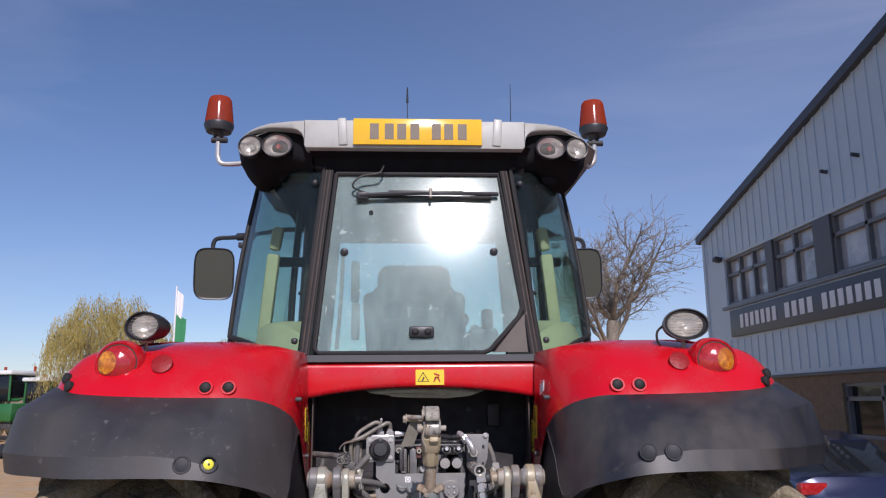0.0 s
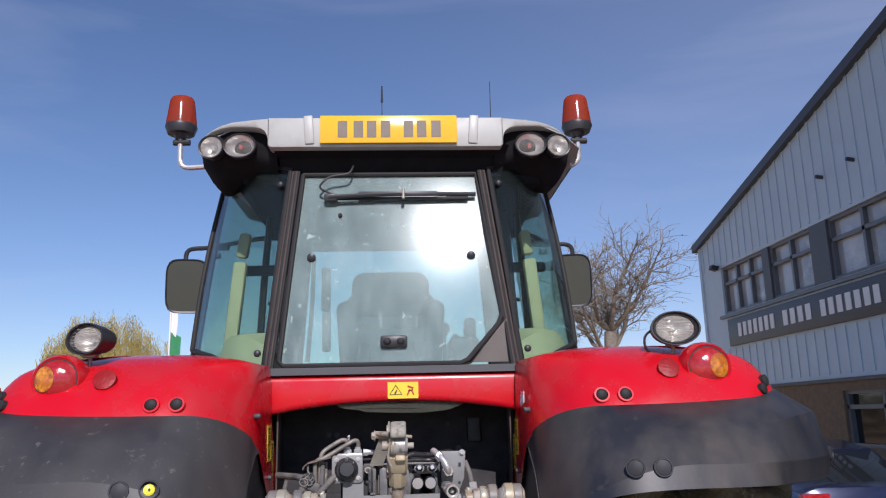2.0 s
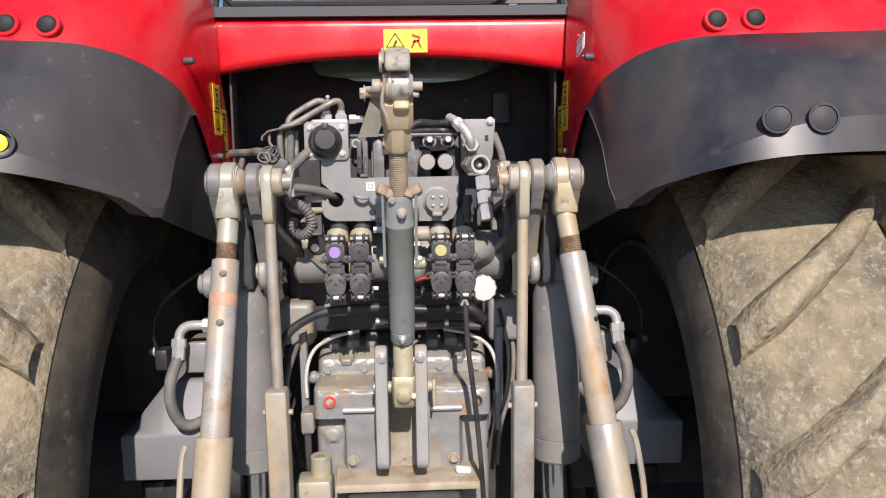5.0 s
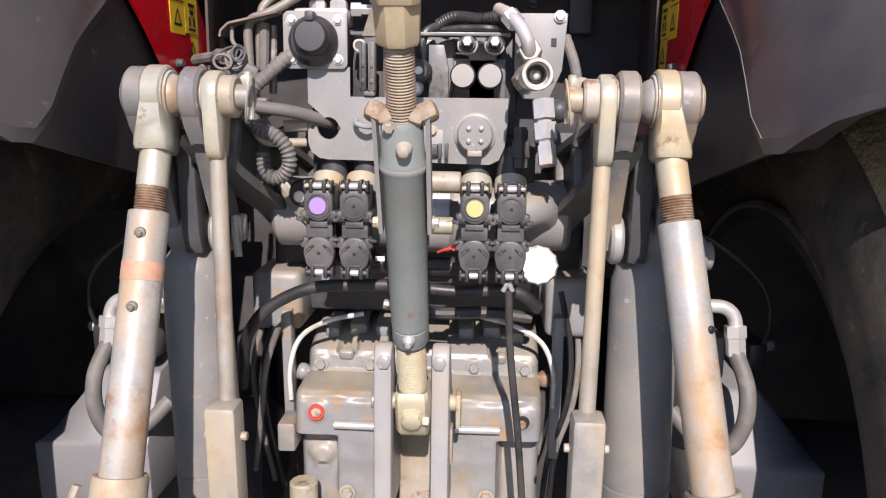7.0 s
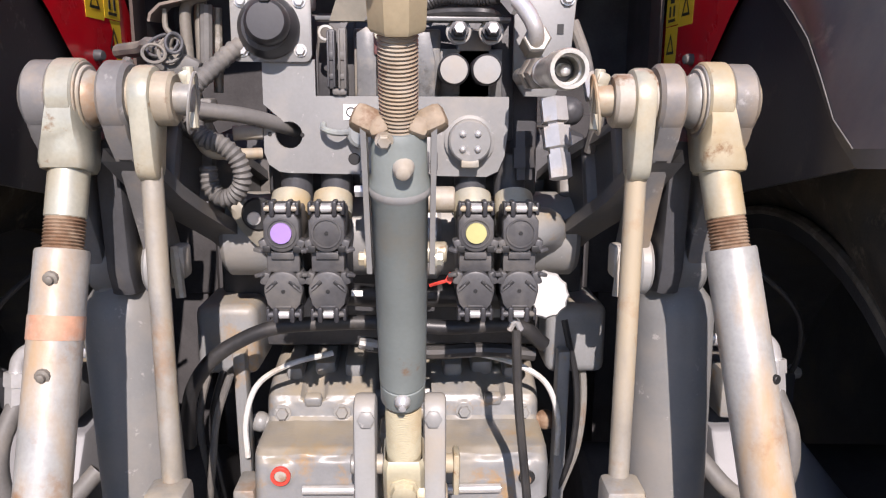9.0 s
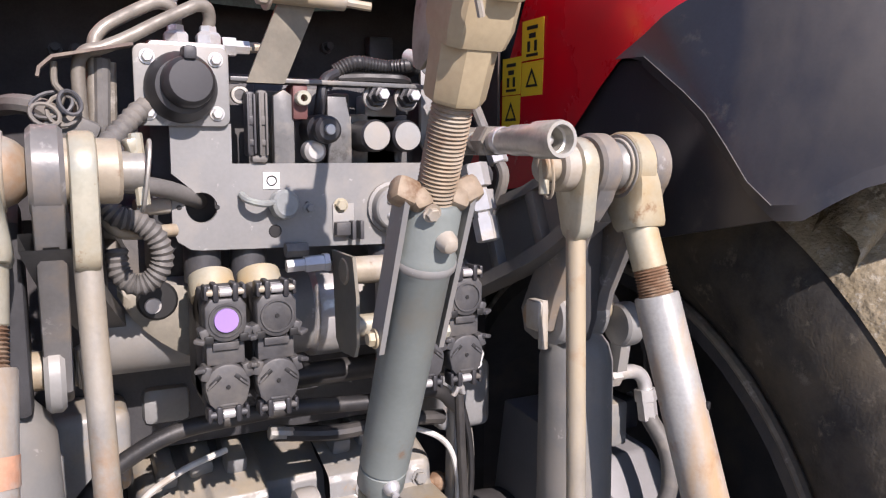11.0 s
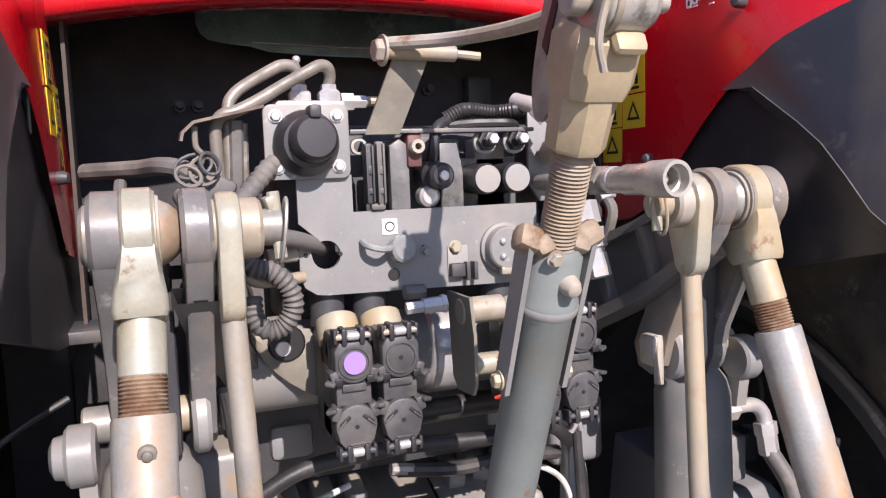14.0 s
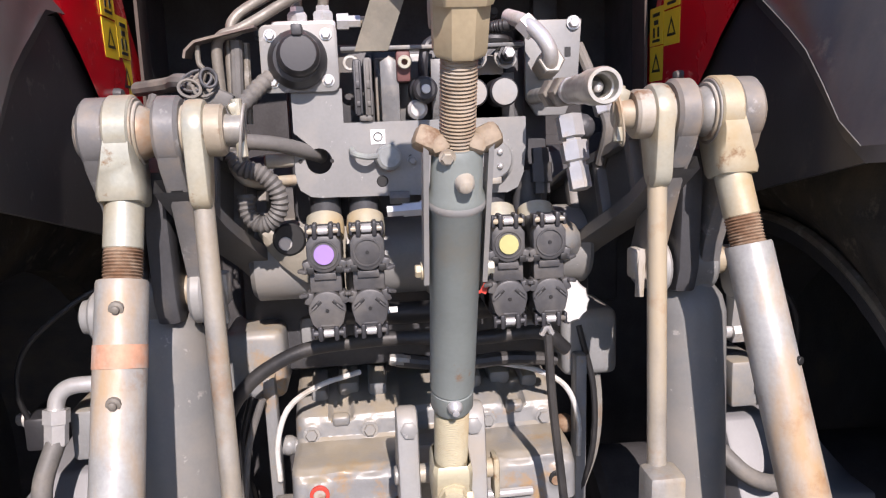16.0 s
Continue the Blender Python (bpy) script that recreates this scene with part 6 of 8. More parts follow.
# hook end
hk = lathe(tl(1.672), axis, [(0, 0.0), (0, 0.023), (0.004, 0.025), (0.03, 0.026), (0.05, 0.027), (0.05, 0)], 8, turn=0.39)
part("hook_neck", hk, NECK, link, "tan dusty forged neck")
body = bmesh.new()
rows = []
for z, w, t in ((1.715, 0.025, 0.024), (1.728, 0.028, 0.028), (1.755, 0.028, 0.029), (1.765, 0.024, 0.022)):
    c = tl(z, (0.0, 0, 0)) - SY * 0.002
    rows.append([c + SX * a * w + SY * b * t for a, b in ((-1, -0.7), (-0.7, -1), (0.7, -1), (1, -0.7), (1, 0.7), (0.7, 1), (-0.7, 1), (-1, 0.7))])
sheet(rows, body, closed=True)
body.faces.new([v for v in body.verts][-8:])
part("hook_body", body, NECK, link, angle=30)
part("hook_tooth", box(tl(1.758, (0.008, 0, 0)) - SY * 0.033, (0.028, 0.012, 0.02), rot=(-22, 0, 0), bev=0.006), NECK, link)
pc = tl(1.785, (0.002, 0, 0)) - SY * 0.0155 + Vector((0, 0, -0.003))
part("bush", lathe(pc + SX * -0.024, (1, 0, 0), [(0, 0), (0, 0.019), (0.003, 0.0215), (0.006, 0.0245), (0.042, 0.0245), (0.046, 0.0215), (0.050, 0.019), (0.050, 0)], 28), BALLDIRT, link, "worn steel ball bush")
part("bush_ring", ring(pc + SX * -0.012, (1, 0, 0), 0.0262, 0.022, 0.006), TAN, link)
part("bush_pin", rod(pc + SX * -0.040, pc + SX * 0.042, 0.008, seg=14), TAN, link)
part("pin_bolt", rod(pc + SX * -0.028, pc + SX * -0.0425, 0.0125, seg=18), TAN, link)


def extrude(o, u, v, n, poly, thick, bev=0.0):
    """A plate in any plane: outline along u and v, thick along n."""
    t = bmesh.new()
    f = t.faces.new([t.verts.new(o + u * a + v * b) for a, b in poly])
    r = bmesh.ops.extrude_face_region(t, geom=[f])
    new_verts = [g for g in r["geom"] if isinstance(g, bmesh.types.BMVert)]
    bmesh.ops.translate(t, vec=n * thick, verts=new_verts)
    if bev:
        top = set(new_verts)
        bmesh.ops.bevel(t, geom=[e for e in t.edges if (e.verts[0] in top) == (e.verts[1] in top)], offset=bev, segments=3, affect="EDGES", profile=0.5)
    return t


def rounded_line(pts, n=4):
    """A closed smooth outline through the points."""
    out = []
    k = len(pts)
    for i in range(k):
        a, b, c, d = [Vector((*pts[(i + j) % k], 0)) for j in (-1, 0, 1, 2)]
        for q in range(n):
            t = q / n
            v = 0.5 * ((2 * b) + (c - a) * t + (2 * a - 5 * b + 4 * c - d) * t * t + (3 * b - a - 3 * c + d) * t ** 3)
            out.append((v.x, v.y))
    return out


jaw_line = [(0.056, 0.0), (0.055, 0.026), (0.047, 0.044), (0.033, 0.055), (0.013, 0.060), (-0.008, 0.058), (-0.021, 0.051), (-0.027, 0.041), (-0.025, 0.033), (-0.012, 0.031), (0.010, 0.032), (0.026, 0.022), (0.032, 0.0)]
part("jaw", extrude(pc + SX * -0.020, SY, axis, SX, rounded_line(jaw_line), 0.042, 0.006), HOOK, link, "rounded worn hook jaw", angle=50)
plate_line = [(0.0, -0.045), (0.022, -0.02), (0.030, 0.01), (0.024, 0.03), (0.0, 0.036), (-0.012, 0.043), (-0.005, 0.053), (0.013, 0.060), (0.033, 0.056), (0.051, 0.043), (0.060, 0.018), (0.064, -0.03), (0.062, -0.075), (0.052, -0.100), (0.040, -0.104), (0.030, -0.095), (0.022, -0.085), (0.006, -0.07)]
part("latch_plate", extrude(pc + SX * -0.021, SY, axis, -SX, rounded_line(plate_line), 0.005, 0.0012), HOOK, link, "grey-tan side plate of the hook", angle=30)
part("latch_disc", rod(pc + SX * -0.024 + axis * 0.040 + SY * 0.004, pc + SX * -0.028 + axis * 0.040 + SY * 0.004, 0.0135, seg=24), HOOK, link, "stamped round cap")
part("latch_disc_rim", ring(pc + SX * -0.027 + axis * 0.040 + SY * 0.004, SX, 0.0165, 0.0135, 0.005), TAN, link)
# flat black strip paints the slot's shade on the plate
part("latch_slot", extrude(pc + SX * -0.0262, SY, axis, -SX, [(0.036, 0.005), (0.044, 0.005), (0.052, -0.045), (0.042, -0.05)], 0.0012), INK, link)
part("latch_spring", tube([pc + SX * -0.020 + axis * 0.02 - SY * 0.02, pc + SX * -0.026 - SY * 0.026 - axis * 0.02, pc + SX * -0.018 - SY * 0.028 - axis * 0.045], 0.003, 8), TAN, link)
# release bar and its bracket
bar = tube([(KX - 0.060, -0.295, 1.803), (KX - 0.01, -0.345, 1.800), (KX + 0.01, -0.42, 1.794), (KX + 0.02, -0.50, 1.79), (KX + 0.018, -0.56, 1.79)], 0.0075, 10)
part("release_bar", bar, TAN, link)
bk = bmesh.new()
tp, bt = Vector((KX - 0.028, -0.285, 1.795)), Vector((KX - 0.062, -0.265, 1.705))
rows = [[p + Vector((q, t, 0)) for q, t in ((-0.021, -0.002), (0.021, -0.002), (0.021, 0.003), (-0.021, 0.003))] for p in (tp, bt)]
sheet(rows, bk, closed=True)
bracket = part("bar_bracket", bk, BRACKETTAN, tractor, "flat grey-tan bracket strip")
part("bracket_sleeve", rod((KX - 0.066, -0.292, 1.796), (KX + 0.022, -0.292, 1.794), 0.0095, seg=14), STEEL, bracket)
part("bracket_bolt", hexbolt((KX - 0.064, -0.292, 1.796), (-1, -0.1, 0), 0.013, 0.012), TAN, bracket)
part("bracket_pin", rod((KX + 0.02, -0.292, 1.794), (KX + 0.05, -0.30, 1.79), 0.005, seg=8), STEEL, bracket)

# valve panel
PY = -0.268
BRACKETBROWN = material("brown_stained_sheet", (0.13, 0.095, 0.078), 0.5, 0.1, vary=0.25, scale=24, bump=0.15, second=(0.27, 0.23, 0.18), amount=0.2, spots=14, edge=0.1)
panel_outline = ([(-0.147, 1.66), (-0.147, 1.607), (-0.131, 1.593)] + arc(-0.117, 1.570, 0.0165, 125, -170, 16) + [(-0.1345, 1.573), (-0.1345, 1.581), (-0.138, 1.585), (-0.144, 1.585), (-0.148, 1.58), (-0.148, 1.548), (-0.143, 1.534), (-0.130, 1.525), (-0.118, 1.5235),
                  (0.126, 1.519), (0.140, 1.526), (0.148, 1.545), (0.152, 1.58), (0.152, 1.617), (-0.0835, 1.617), (-0.0835, 1.66)])
valves = thing_part("valve_block", 0, "grey hydraulic valve block with bracket panel")
panel = part("panel", slab(panel_outline, "y", PY, 0.006), GREY, valves, "flat grey bracket panel with sockets", angle=30)
fl_ = slab(rounded(-0.1805, 1.6565, -0.0855, 1.739, 0.009), "y", PY - 0.007, 0.005, bev=0.001)
flange = part("socket_flange", fl_, GREY, panel, "square socket flange")
part("flange_back", box((-0.133, PY + 0.02, 1.70), (0.085, 0.04, 0.075), bev=0.004), DGREY, panel)
for x in (-0.167, -0.099):
    for z in (1.670, 1.726):
        part("flange_bolt", hexbolt((x, PY - 0.007, z), (0, -1, 0), 0.0058, 0.006), ZINC, flange)
sc = lathe((-0.135, PY - 0.007, 1.696), (0, -1, 0), [(0, 0), (0, 0.0365), (0.006, 0.0365), (0.012, 0.0345), (0.024, 0.028), (0.026, 0.0)], 36)
part("socket", sc, BLACK, panel, "black seven-pin trailer socket with closed lid")
cp = lathe((-0.1325, PY - 0.026, 1.699), (0.06, -1, 0.06), [(0, 0), (0, 0.0262), (0.012, 0.0262), (0.020, 0.0245), (0.024, 0.021), (0.0245, 0.0)], 30)
part("socket_lid", cp, BLACK, panel)
part("lid_hinge", box((-0.1315, PY - 0.040, 1.7275), (0.013, 0.026, 0.014), bev=0.003), DGREY, panel)
iso = lathe((0.104, PY, 1.564), (0, -1, 0), [(0, 0), (0, 0.031), (0.005, 0.031), (0.006, 0.027), (0.018, 0.026), (0.020, 0.024), (0.020, 0)], 30)
port = part("round_port", iso, GREY, panel, "round grey port with four studs")
for a in (45, 135, 225, 315):
    part("stud", ball((0.104 + 0.013 * math.cos(radians(a)), PY - 0.021, 1.564 + 0.013 * math.sin(radians(a))), 0.0042, 10), ZINC, port)
part("port_lip", box((0.104, PY - 0.014, 1.537), (0.022, 0.012, 0.010), bev=0.002), STEEL, port)
lb = part("pictogram_label", box((-0.041, PY - 0.0008, 1.598), (0.0185, 0.001, 0.0185)), PAPER, panel, "small white label with a ring sign")
part("ring_sign", ring((-0.041, PY - 0.0018, 1.598), (0, 1, 0), 0.006, 0.0046, 0.0006), INK, lb)
fp_ = tube([(-0.075, PY - 0.002, 1.583), (-0.072, PY - 0.018, 1.578), (-0.058, PY - 0.024, 1.574), (-0.045, PY - 0.016, 1.574), (-0.04, PY - 0.004, 1.576)], 0.004, 8)
part("cap_strap", fp_, CLOUDY, panel, "cloudy plastic cap strap")
part("dust_cap", lathe((-0.03, PY - 0.004, 1.571), (0.2, -1, 0.1), [(0, 0), (0, 0.017), (0.010, 0.0165), (0.013, 0.013), (0.013, 0)], 20), CLOUDY, panel, "cloudy clear dust cap")
# black discs on the panel draw the dark of its holes
part("panel_hole", rod((-0.038, PY - 0.0012, 1.541), (-0.038, PY + 0.001, 1.541), 0.0075, seg=14), INK, panel)
for x, z in ((-0.101, 1.570), (-0.1405, 1.571), (0.0, 1.571)):
    part("rivet_hole", rod((x, PY - 0.001, z), (x, PY + 0.001, z), 0.0028, seg=8), INK, panel)
part("panel_bolt", hexbolt((0.040, PY, 1.568), (0, -1, 0), 0.0065, 0.008), CREAM, panel)
part("panel_bolt", hexbolt((0.002, PY, 1.566), (0, -1, 0), 0.005, 0.008), GREY, panel)
clip = box((0.040, PY - 0.006, 1.541), (0.018, 0.012, 0.016), bev=0.002)
for dx in (0.012, 0.022):
    box((0.040 + dx, PY - 0.007, 1.539), (0.005, 0.014, 0.022), bev=0.001, bm=clip)
part("wire_clip", clip, DGREY, panel)
part("clip_plate", box((0.043, PY - 0.001, 1.553), (0.026, 0.002, 0.034), bev=0.0005), LGREY, panel)

# valve sections behind and above the panel
top_strip = box((0.035, PY + 0.016, 1.7085), (0.235, 0.03, 0.005), bev=0.001)
part("top_strip", top_strip, VALVE, valves)
for x, w, z0, z1, y, m in ((-0.025, 0.032, 1.60, 1.70, -0.225, VALVE), (0.015, 0.05, 1.60, 1.705, -0.215, VALVE), (0.058, 0.024, 1.60, 1.70, -0.225, VALVE), (0.112, 0.045, 1.60, 1.70, -0.22, CAST), (0.152, 0.03, 1.56, 1.72, -0.2, DGREY), (-0.065, 0.05, 1.60, 1.72, -0.2, DGREY)):
    part("valve_section", box((x, y + 0.04, (z0 + z1) / 2), (w - 0.002, 0.08, z1 - z0), bev=0.003), m, valves)
part("manifold", box((0.02, -0.13, 1.60), (0.36, 0.12, 0.24), bev=0.008), DGREY, valves)
for x, tall, mat in ((-0.063, 0.070, DGREY), (-0.050, 0.074, CONDUIT)):
    lv = box((x, PY + 0.002, 1.660), (0.011, 0.014, tall), bev=0.003)
    for dx in (-0.0035, 0.0035):
        box((x + dx, PY - 0.0065, 1.660), (0.0026, 0.006, tall * 0.92), bev=0.0008, bm=lv)
    box((x, PY - 0.005, 1.664), (0.010, 0.004, 0.010), bev=0.001, bm=lv)
    box((x, PY - 0.005, 1.640), (0.010, 0.004, 0.007), bev=0.001, bm=lv)
    part("connector", lv, mat, valves, "slotted grey cable connector")
part("connector_ring", ring((-0.0705, PY + 0.012, 1.692), (0, 1, 0), 0.010, 0.0065, 0.006), DULLZINC, valves)
part("connector_foot", box((-0.054, PY + 0.0, 1.622), (0.018, 0.012, 0.008), bev=0.003), CONDUIT, valves)
# solenoid with black cap, caps and fittings
part("solenoid", lathe((0.020, PY + 0.035, 1.655), (0.02, -1, 0), [(0, 0), (0, 0.018), (0.03, 0.018), (0.035, 0.014), (0.040, 0.0155), (0.052, 0.0155), (0.056, 0.012), (0.056, 0)], 24), BLACK, valves)
part("solenoid_tip", rod((0.021, PY - 0.020, 1.655), (0.0212, PY - 0.026, 1.655), 0.006, seg=12), ZINC, valves)
part("brown_block", box((-0.004, PY + 0.02, 1.686), (0.018, 0.03, 0.04), bev=0.003), MAROON, valves)
part("block_eye", ring((-0.003, PY + 0.0, 1.69), (0, 1, 0), 0.0085, 0.004, 0.012), CREAM, valves)
part("solenoid_plug", tube([(0.022, PY + 0.02, 1.672), (0.022, PY + 0.012, 1.690), (0.028, PY + 0.015, 1.712), (0.045, PY + 0.025, 1.722)], 0.0065, 10), BLACK, valves)
part("valve_face", slab([(-0.034, 1.615), (-0.010, 1.615), (-0.010, 1.692), (-0.022, 1.700), (-0.034, 1.692)], "y", PY + 0.010, 0.012, bev=0.002), VALVE, valves)
part("valve_face", slab([(0.032, 1.612), (0.062, 1.612), (0.062, 1.660), (0.055, 1.695), (0.032, 1.695)], "y", PY + 0.018, 0.012, bev=0.002), VALVE, valves)
part("valve_face", slab([(0.064, 1.612), (0.148, 1.612), (0.148, 1.676), (0.064, 1.676)], "y", PY + 0.048, 0.012, bev=0.002), VALVE, valves)
part("zinc_boss", lathe((0.012, PY + 0.02, 1.631), (0, -1, 0), [(0, 0), (0, 0.013), (0.016, 0.013), (0.02, 0.009), (0.02, 0)], 18), ZINC, valves)
for x in (0.084, 0.124):
    part("spool_cap", lathe((x, PY + 0.045, 1.649), (0, -1, 0), [(0, 0), (0, 0.019), (0.048, 0.019), (0.051, 0.0165), (0.051, 0)], 24), BLACK, valves)
    part("spool_cap_face", lathe((x, PY - 0.0065, 1.649), (0, -1, 0), [(0, 0), (0, 0.0168), (0.001, 0.0165), (0.0016, 0)], 24), LGREY, valves, "bright end face")
    nt = lathe((x + 0.006, PY + 0.02, 1.694), (0, -1, 0.1), [(0, 0), (0, 0.0125), (0.018, 0.0125), (0.018, 0.009), (0.030, 0.009), (0.032, 0)], 6)
    part("hex_fitting", nt, BLACK, valves)
    part("fitting_end", rod((x + 0.006, PY - 0.012, 1.6965), (x + 0.006, PY - 0.0175, 1.697), 0.0068, seg=6), ZINC, valves)
    part("fitting_ring", ring((x + 0.006, PY + 0.014, 1.6945), (0, 1, 0), 0.0155, 0.011, 0.006), LGREY, valves)
# upright plate at the side with hydraulic fittings
plate2 = slab([(0.160, 1.742), (0.160, 1.64), (0.175, 1.617), (0.214, 1.617), (0.232, 1.66), (0.238, 1.742)], "y", -0.235, 0.008, bev=0.002)
p2 = part("side_plate", plate2, GREY, valves, "upright grey plate")
part("plate_mark", box((0.218, -0.2358, 1.70), (0.008, 0.001, 0.012)), INK, p2)
part("plate_mark", box((0.216, -0.2358, 1.645), (0.007, 0.001, 0.008)), INK, p2)
part("plate_bolt", hexbolt((0.226, -0.236, 1.737), (0, -1, 0), 0.007, 0.008), ZINC, p2)
elb = tube([(0.135, -0.25, 1.745), (0.150, -0.285, 1.733), (0.166, -0.30, 1.715), (0.176, -0.305, 1.695), (0.180, -0.29, 1.675)], 0.010, 12)
lathe((0.148, -0.283, 1.735), (0.5, -0.25, -0.6), [(0, 0), (0, 0.014), (0.02, 0.014), (0.02, 0)], 6, elb)
part("elbow_pipe", elb, ZINC, valves, "bright bent hydraulic fitting")
part("elbow_nut", rod((0.182, -0.25, 1.678), (0.180, -0.30, 1.685), 0.017, seg=6), STEEL, valves)
cd = Vector((0.04, -1, 0.005)).normalized()
cpl = lathe((0.168, -0.25, 1.642), cd, [(0, 0.0), (0, 0.0101), (0.05, 0.0101), (0.076, 0.0125), (0.078, 0.0108), (0.1, 0.0108), (0.128, 0.0115), (0.15, 0.0120), (0.152, 0.0142), (0.178, 0.0145), (0.182, 0.0162), (0.222, 0.0165), (0.224, 0.0188), (0.257, 0.0192), (0.262, 0.0180), (0.262, 0.0142), (0.250, 0.0138), (0.249, 0.0118), (0.228, 0.0112), (0.228, 0.0)], 28)
quick = part("quick_coupling", cpl, DULLZINC, valves, "open quick coupling of dusty zinc", angle=25)
for k in (0.078, 0.118):
    part("coupling_nut", lathe(Vector((0.168, -0.25, 1.642)) + cd * k, cd, [(0, 0), (0, 0.0165), (0.003, 0.0182), (0.021, 0.0182), (0.024, 0.0165), (0.024, 0)], 6), PIPE, quick, angle=20)
part("coupling_collar", ring(Vector((0.168, -0.25, 1.642)) + cd * 0.158, cd, 0.0150, 0.010, 0.010), ZINC, quick)
part("coupling_bore", ring(Vector((0.168, -0.25, 1.642)) + cd * 0.2295, cd, 0.0110, 0.0065, 0.002), DGREY, quick)
part("coupling_core", ball((0.1785, -0.488, 1.643), 0.006, 10), ZINC, valves)
chain = lathe((0.200, -0.30, 1.615), (0.10, -0.25, -1), [(0, 0), (0, 0.017), (0.028, 0.017), (0.028, 0.011), (0.034, 0.011), (0.034, 0.018), (0.058, 0.018), (0.06, 0.012), (0.066, 0.012), (0.066, 0.0145), (0.094, 0.0145), (0.096, 0.01), (0.096, 0)], 6)
part("fitting", chain, ZINC, valves, "stack of zinc hydraulic nuts")
part("fitting", lathe((0.172, -0.26, 1.575), (0.02, -0.1, -1), [(0, 0), (0, 0.012), (0.02, 0.012), (0.02, 0.015), (0.045, 0.015), (0.045, 0.011), (0.06, 0.011), (0.06, 0)], 6), DGREY, valves)
part("round_sensor", ball((0.226, -0.27, 1.60), 0.018, 14), DGREY, valves)
part("side_pipe", tube([(0.236, -0.22, 1.71), (0.25, -0.23, 1.67), (0.256, -0.25, 1.63), (0.262, -0.27, 1.60), (0.258, -0.25, 1.55)], 0.008, 10), CONDUIT, valves)
part("pipe_nut", rod((0.256, -0.25, 1.645), (0.26, -0.262, 1.615), 0.013, seg=6), ZINC, valves)
# block on top with bent pipes
tb_ = box((-0.126, PY + 0.024, 1.732), (0.080, 0.050, 0.024), bev=0.004)
part("pipe_block", tb_, ZINC, valves)
for x, y in ((-0.134, 0.022), (-0.1015, 0.016)):
    part("pipe_nut", lathe((x, PY + y, 1.741), (0, 0, 1), [(0, 0), (0, 0.0125), (0.003, 0.0138), (0.012, 0.0138), (0.015, 0.0115), (0.016, 0.0095), (0.022, 0.009), (0.022, 0)], 6), ZINC, valves, angle=20)
part("bent_pipe", tube([(-0.134, PY + 0.022, 1.760), (-0.134, PY + 0.022, 1.774), (-0.140, PY + 0.021, 1.783), (-0.152, PY + 0.019, 1.784), (-0.164, PY + 0.016, 1.779), (-0.196, PY + 0.009, 1.760), (-0.209, PY + 0.006, 1.749), (-0.215, PY + 0.004, 1.736), (-0.217, PY, 1.70), (-0.217, PY, 1.64)], 0.0068, 12), PIPE, valves, "bent steel pipe")
part("bent_pipe", tube([(-0.1015, PY + 0.016, 1.760), (-0.100, PY + 0.012, 1.772), (-0.104, PY + 0.006, 1.781), (-0.114, PY + 0.002, 1.782), (-0.126, PY - 0.002, 1.776), (-0.155, PY - 0.006, 1.760), (-0.186, PY - 0.010, 1.742), (-0.209, PY - 0.012, 1.731), (-0.223, PY - 0.012, 1.727), (-0.230, PY - 0.012, 1.716), (-0.231, PY - 0.012, 1.69), (-0.228, PY - 0.012, 1.64), (-0.215, PY - 0.012, 1.59), (-0.20, PY - 0.012, 1.56), (-0.175, PY - 0.014, 1.548), (-0.148, PY - 0.01, 1.548)], 0.0068, 12), PIPE, valves, "bent steel pipe")
stub = rod((-0.134, PY + 0.04, 1.76), (-0.132, PY + 0.04, 1.790), 0.0035, seg=8)
ball((-0.132, PY + 0.04, 1.794), 0.005, 10, bm=stub)
part("post_stub", stub, ZINC, valves)
part("ledge_plate", sheet([[(-0.268, PY - 0.034, 1.700), (-0.268, PY + 0.01, 1.702)], [(-0.266, PY - 0.034, 1.709), (-0.266, PY + 0.01, 1.711)], [(-0.254, PY - 0.034, 1.720), (-0.254, PY + 0.01, 1.722)], [(-0.182, PY - 0.034, 1.736), (-0.182, PY + 0.01, 1.738)]], thick=0.003), BRACKETBROWN, valves, "brown sheet-metal ledge")
part("ledge_stay", tube([(-0.252, PY - 0.02, 1.715), (-0.252, PY - 0.02, 1.695), (-0.246, PY - 0.02, 1.685), (-0.25, PY - 0.02, 1.672)], 0.0032, 8), PIPE, valves)
part("side_fitting", lathe((-0.085, PY + 0.03, 1.745), (1, 0, 0), [(0, 0), (0, 0.011), (0.015, 0.011), (0.015, 0.008), (0.03, 0.008), (0.03, 0)], 6), ZINC, valves)
part("side_pipe", tube([(-0.06, PY + 0.03, 1.745), (-0.04, PY + 0.03, 1.745), (-0.03, PY + 0.03, 1.735), (-0.028, PY + 0.03, 1.715)], 0.006, 10), STEEL, valves)
part("cable", tube([(0.045, PY + 0.03, 1.724), (0.07, PY + 0.025, 1.735), (0.11, PY + 0.025, 1.732), (0.15, PY + 0.03, 1.735), (0.20, 0.0, 1.73)], 0.009, 12, rib=0.0009, pitch=0.004), HOSE, valves, "braided black cable sleeve")
part("cable", tube([(0.05, PY + 0.03, 1.716), (0.09, PY + 0.02, 1.718), (0.135, PY + 0.02, 1.715), (0.15, -0.15, 1.70)], 0.006, 8), HOSE, valves)

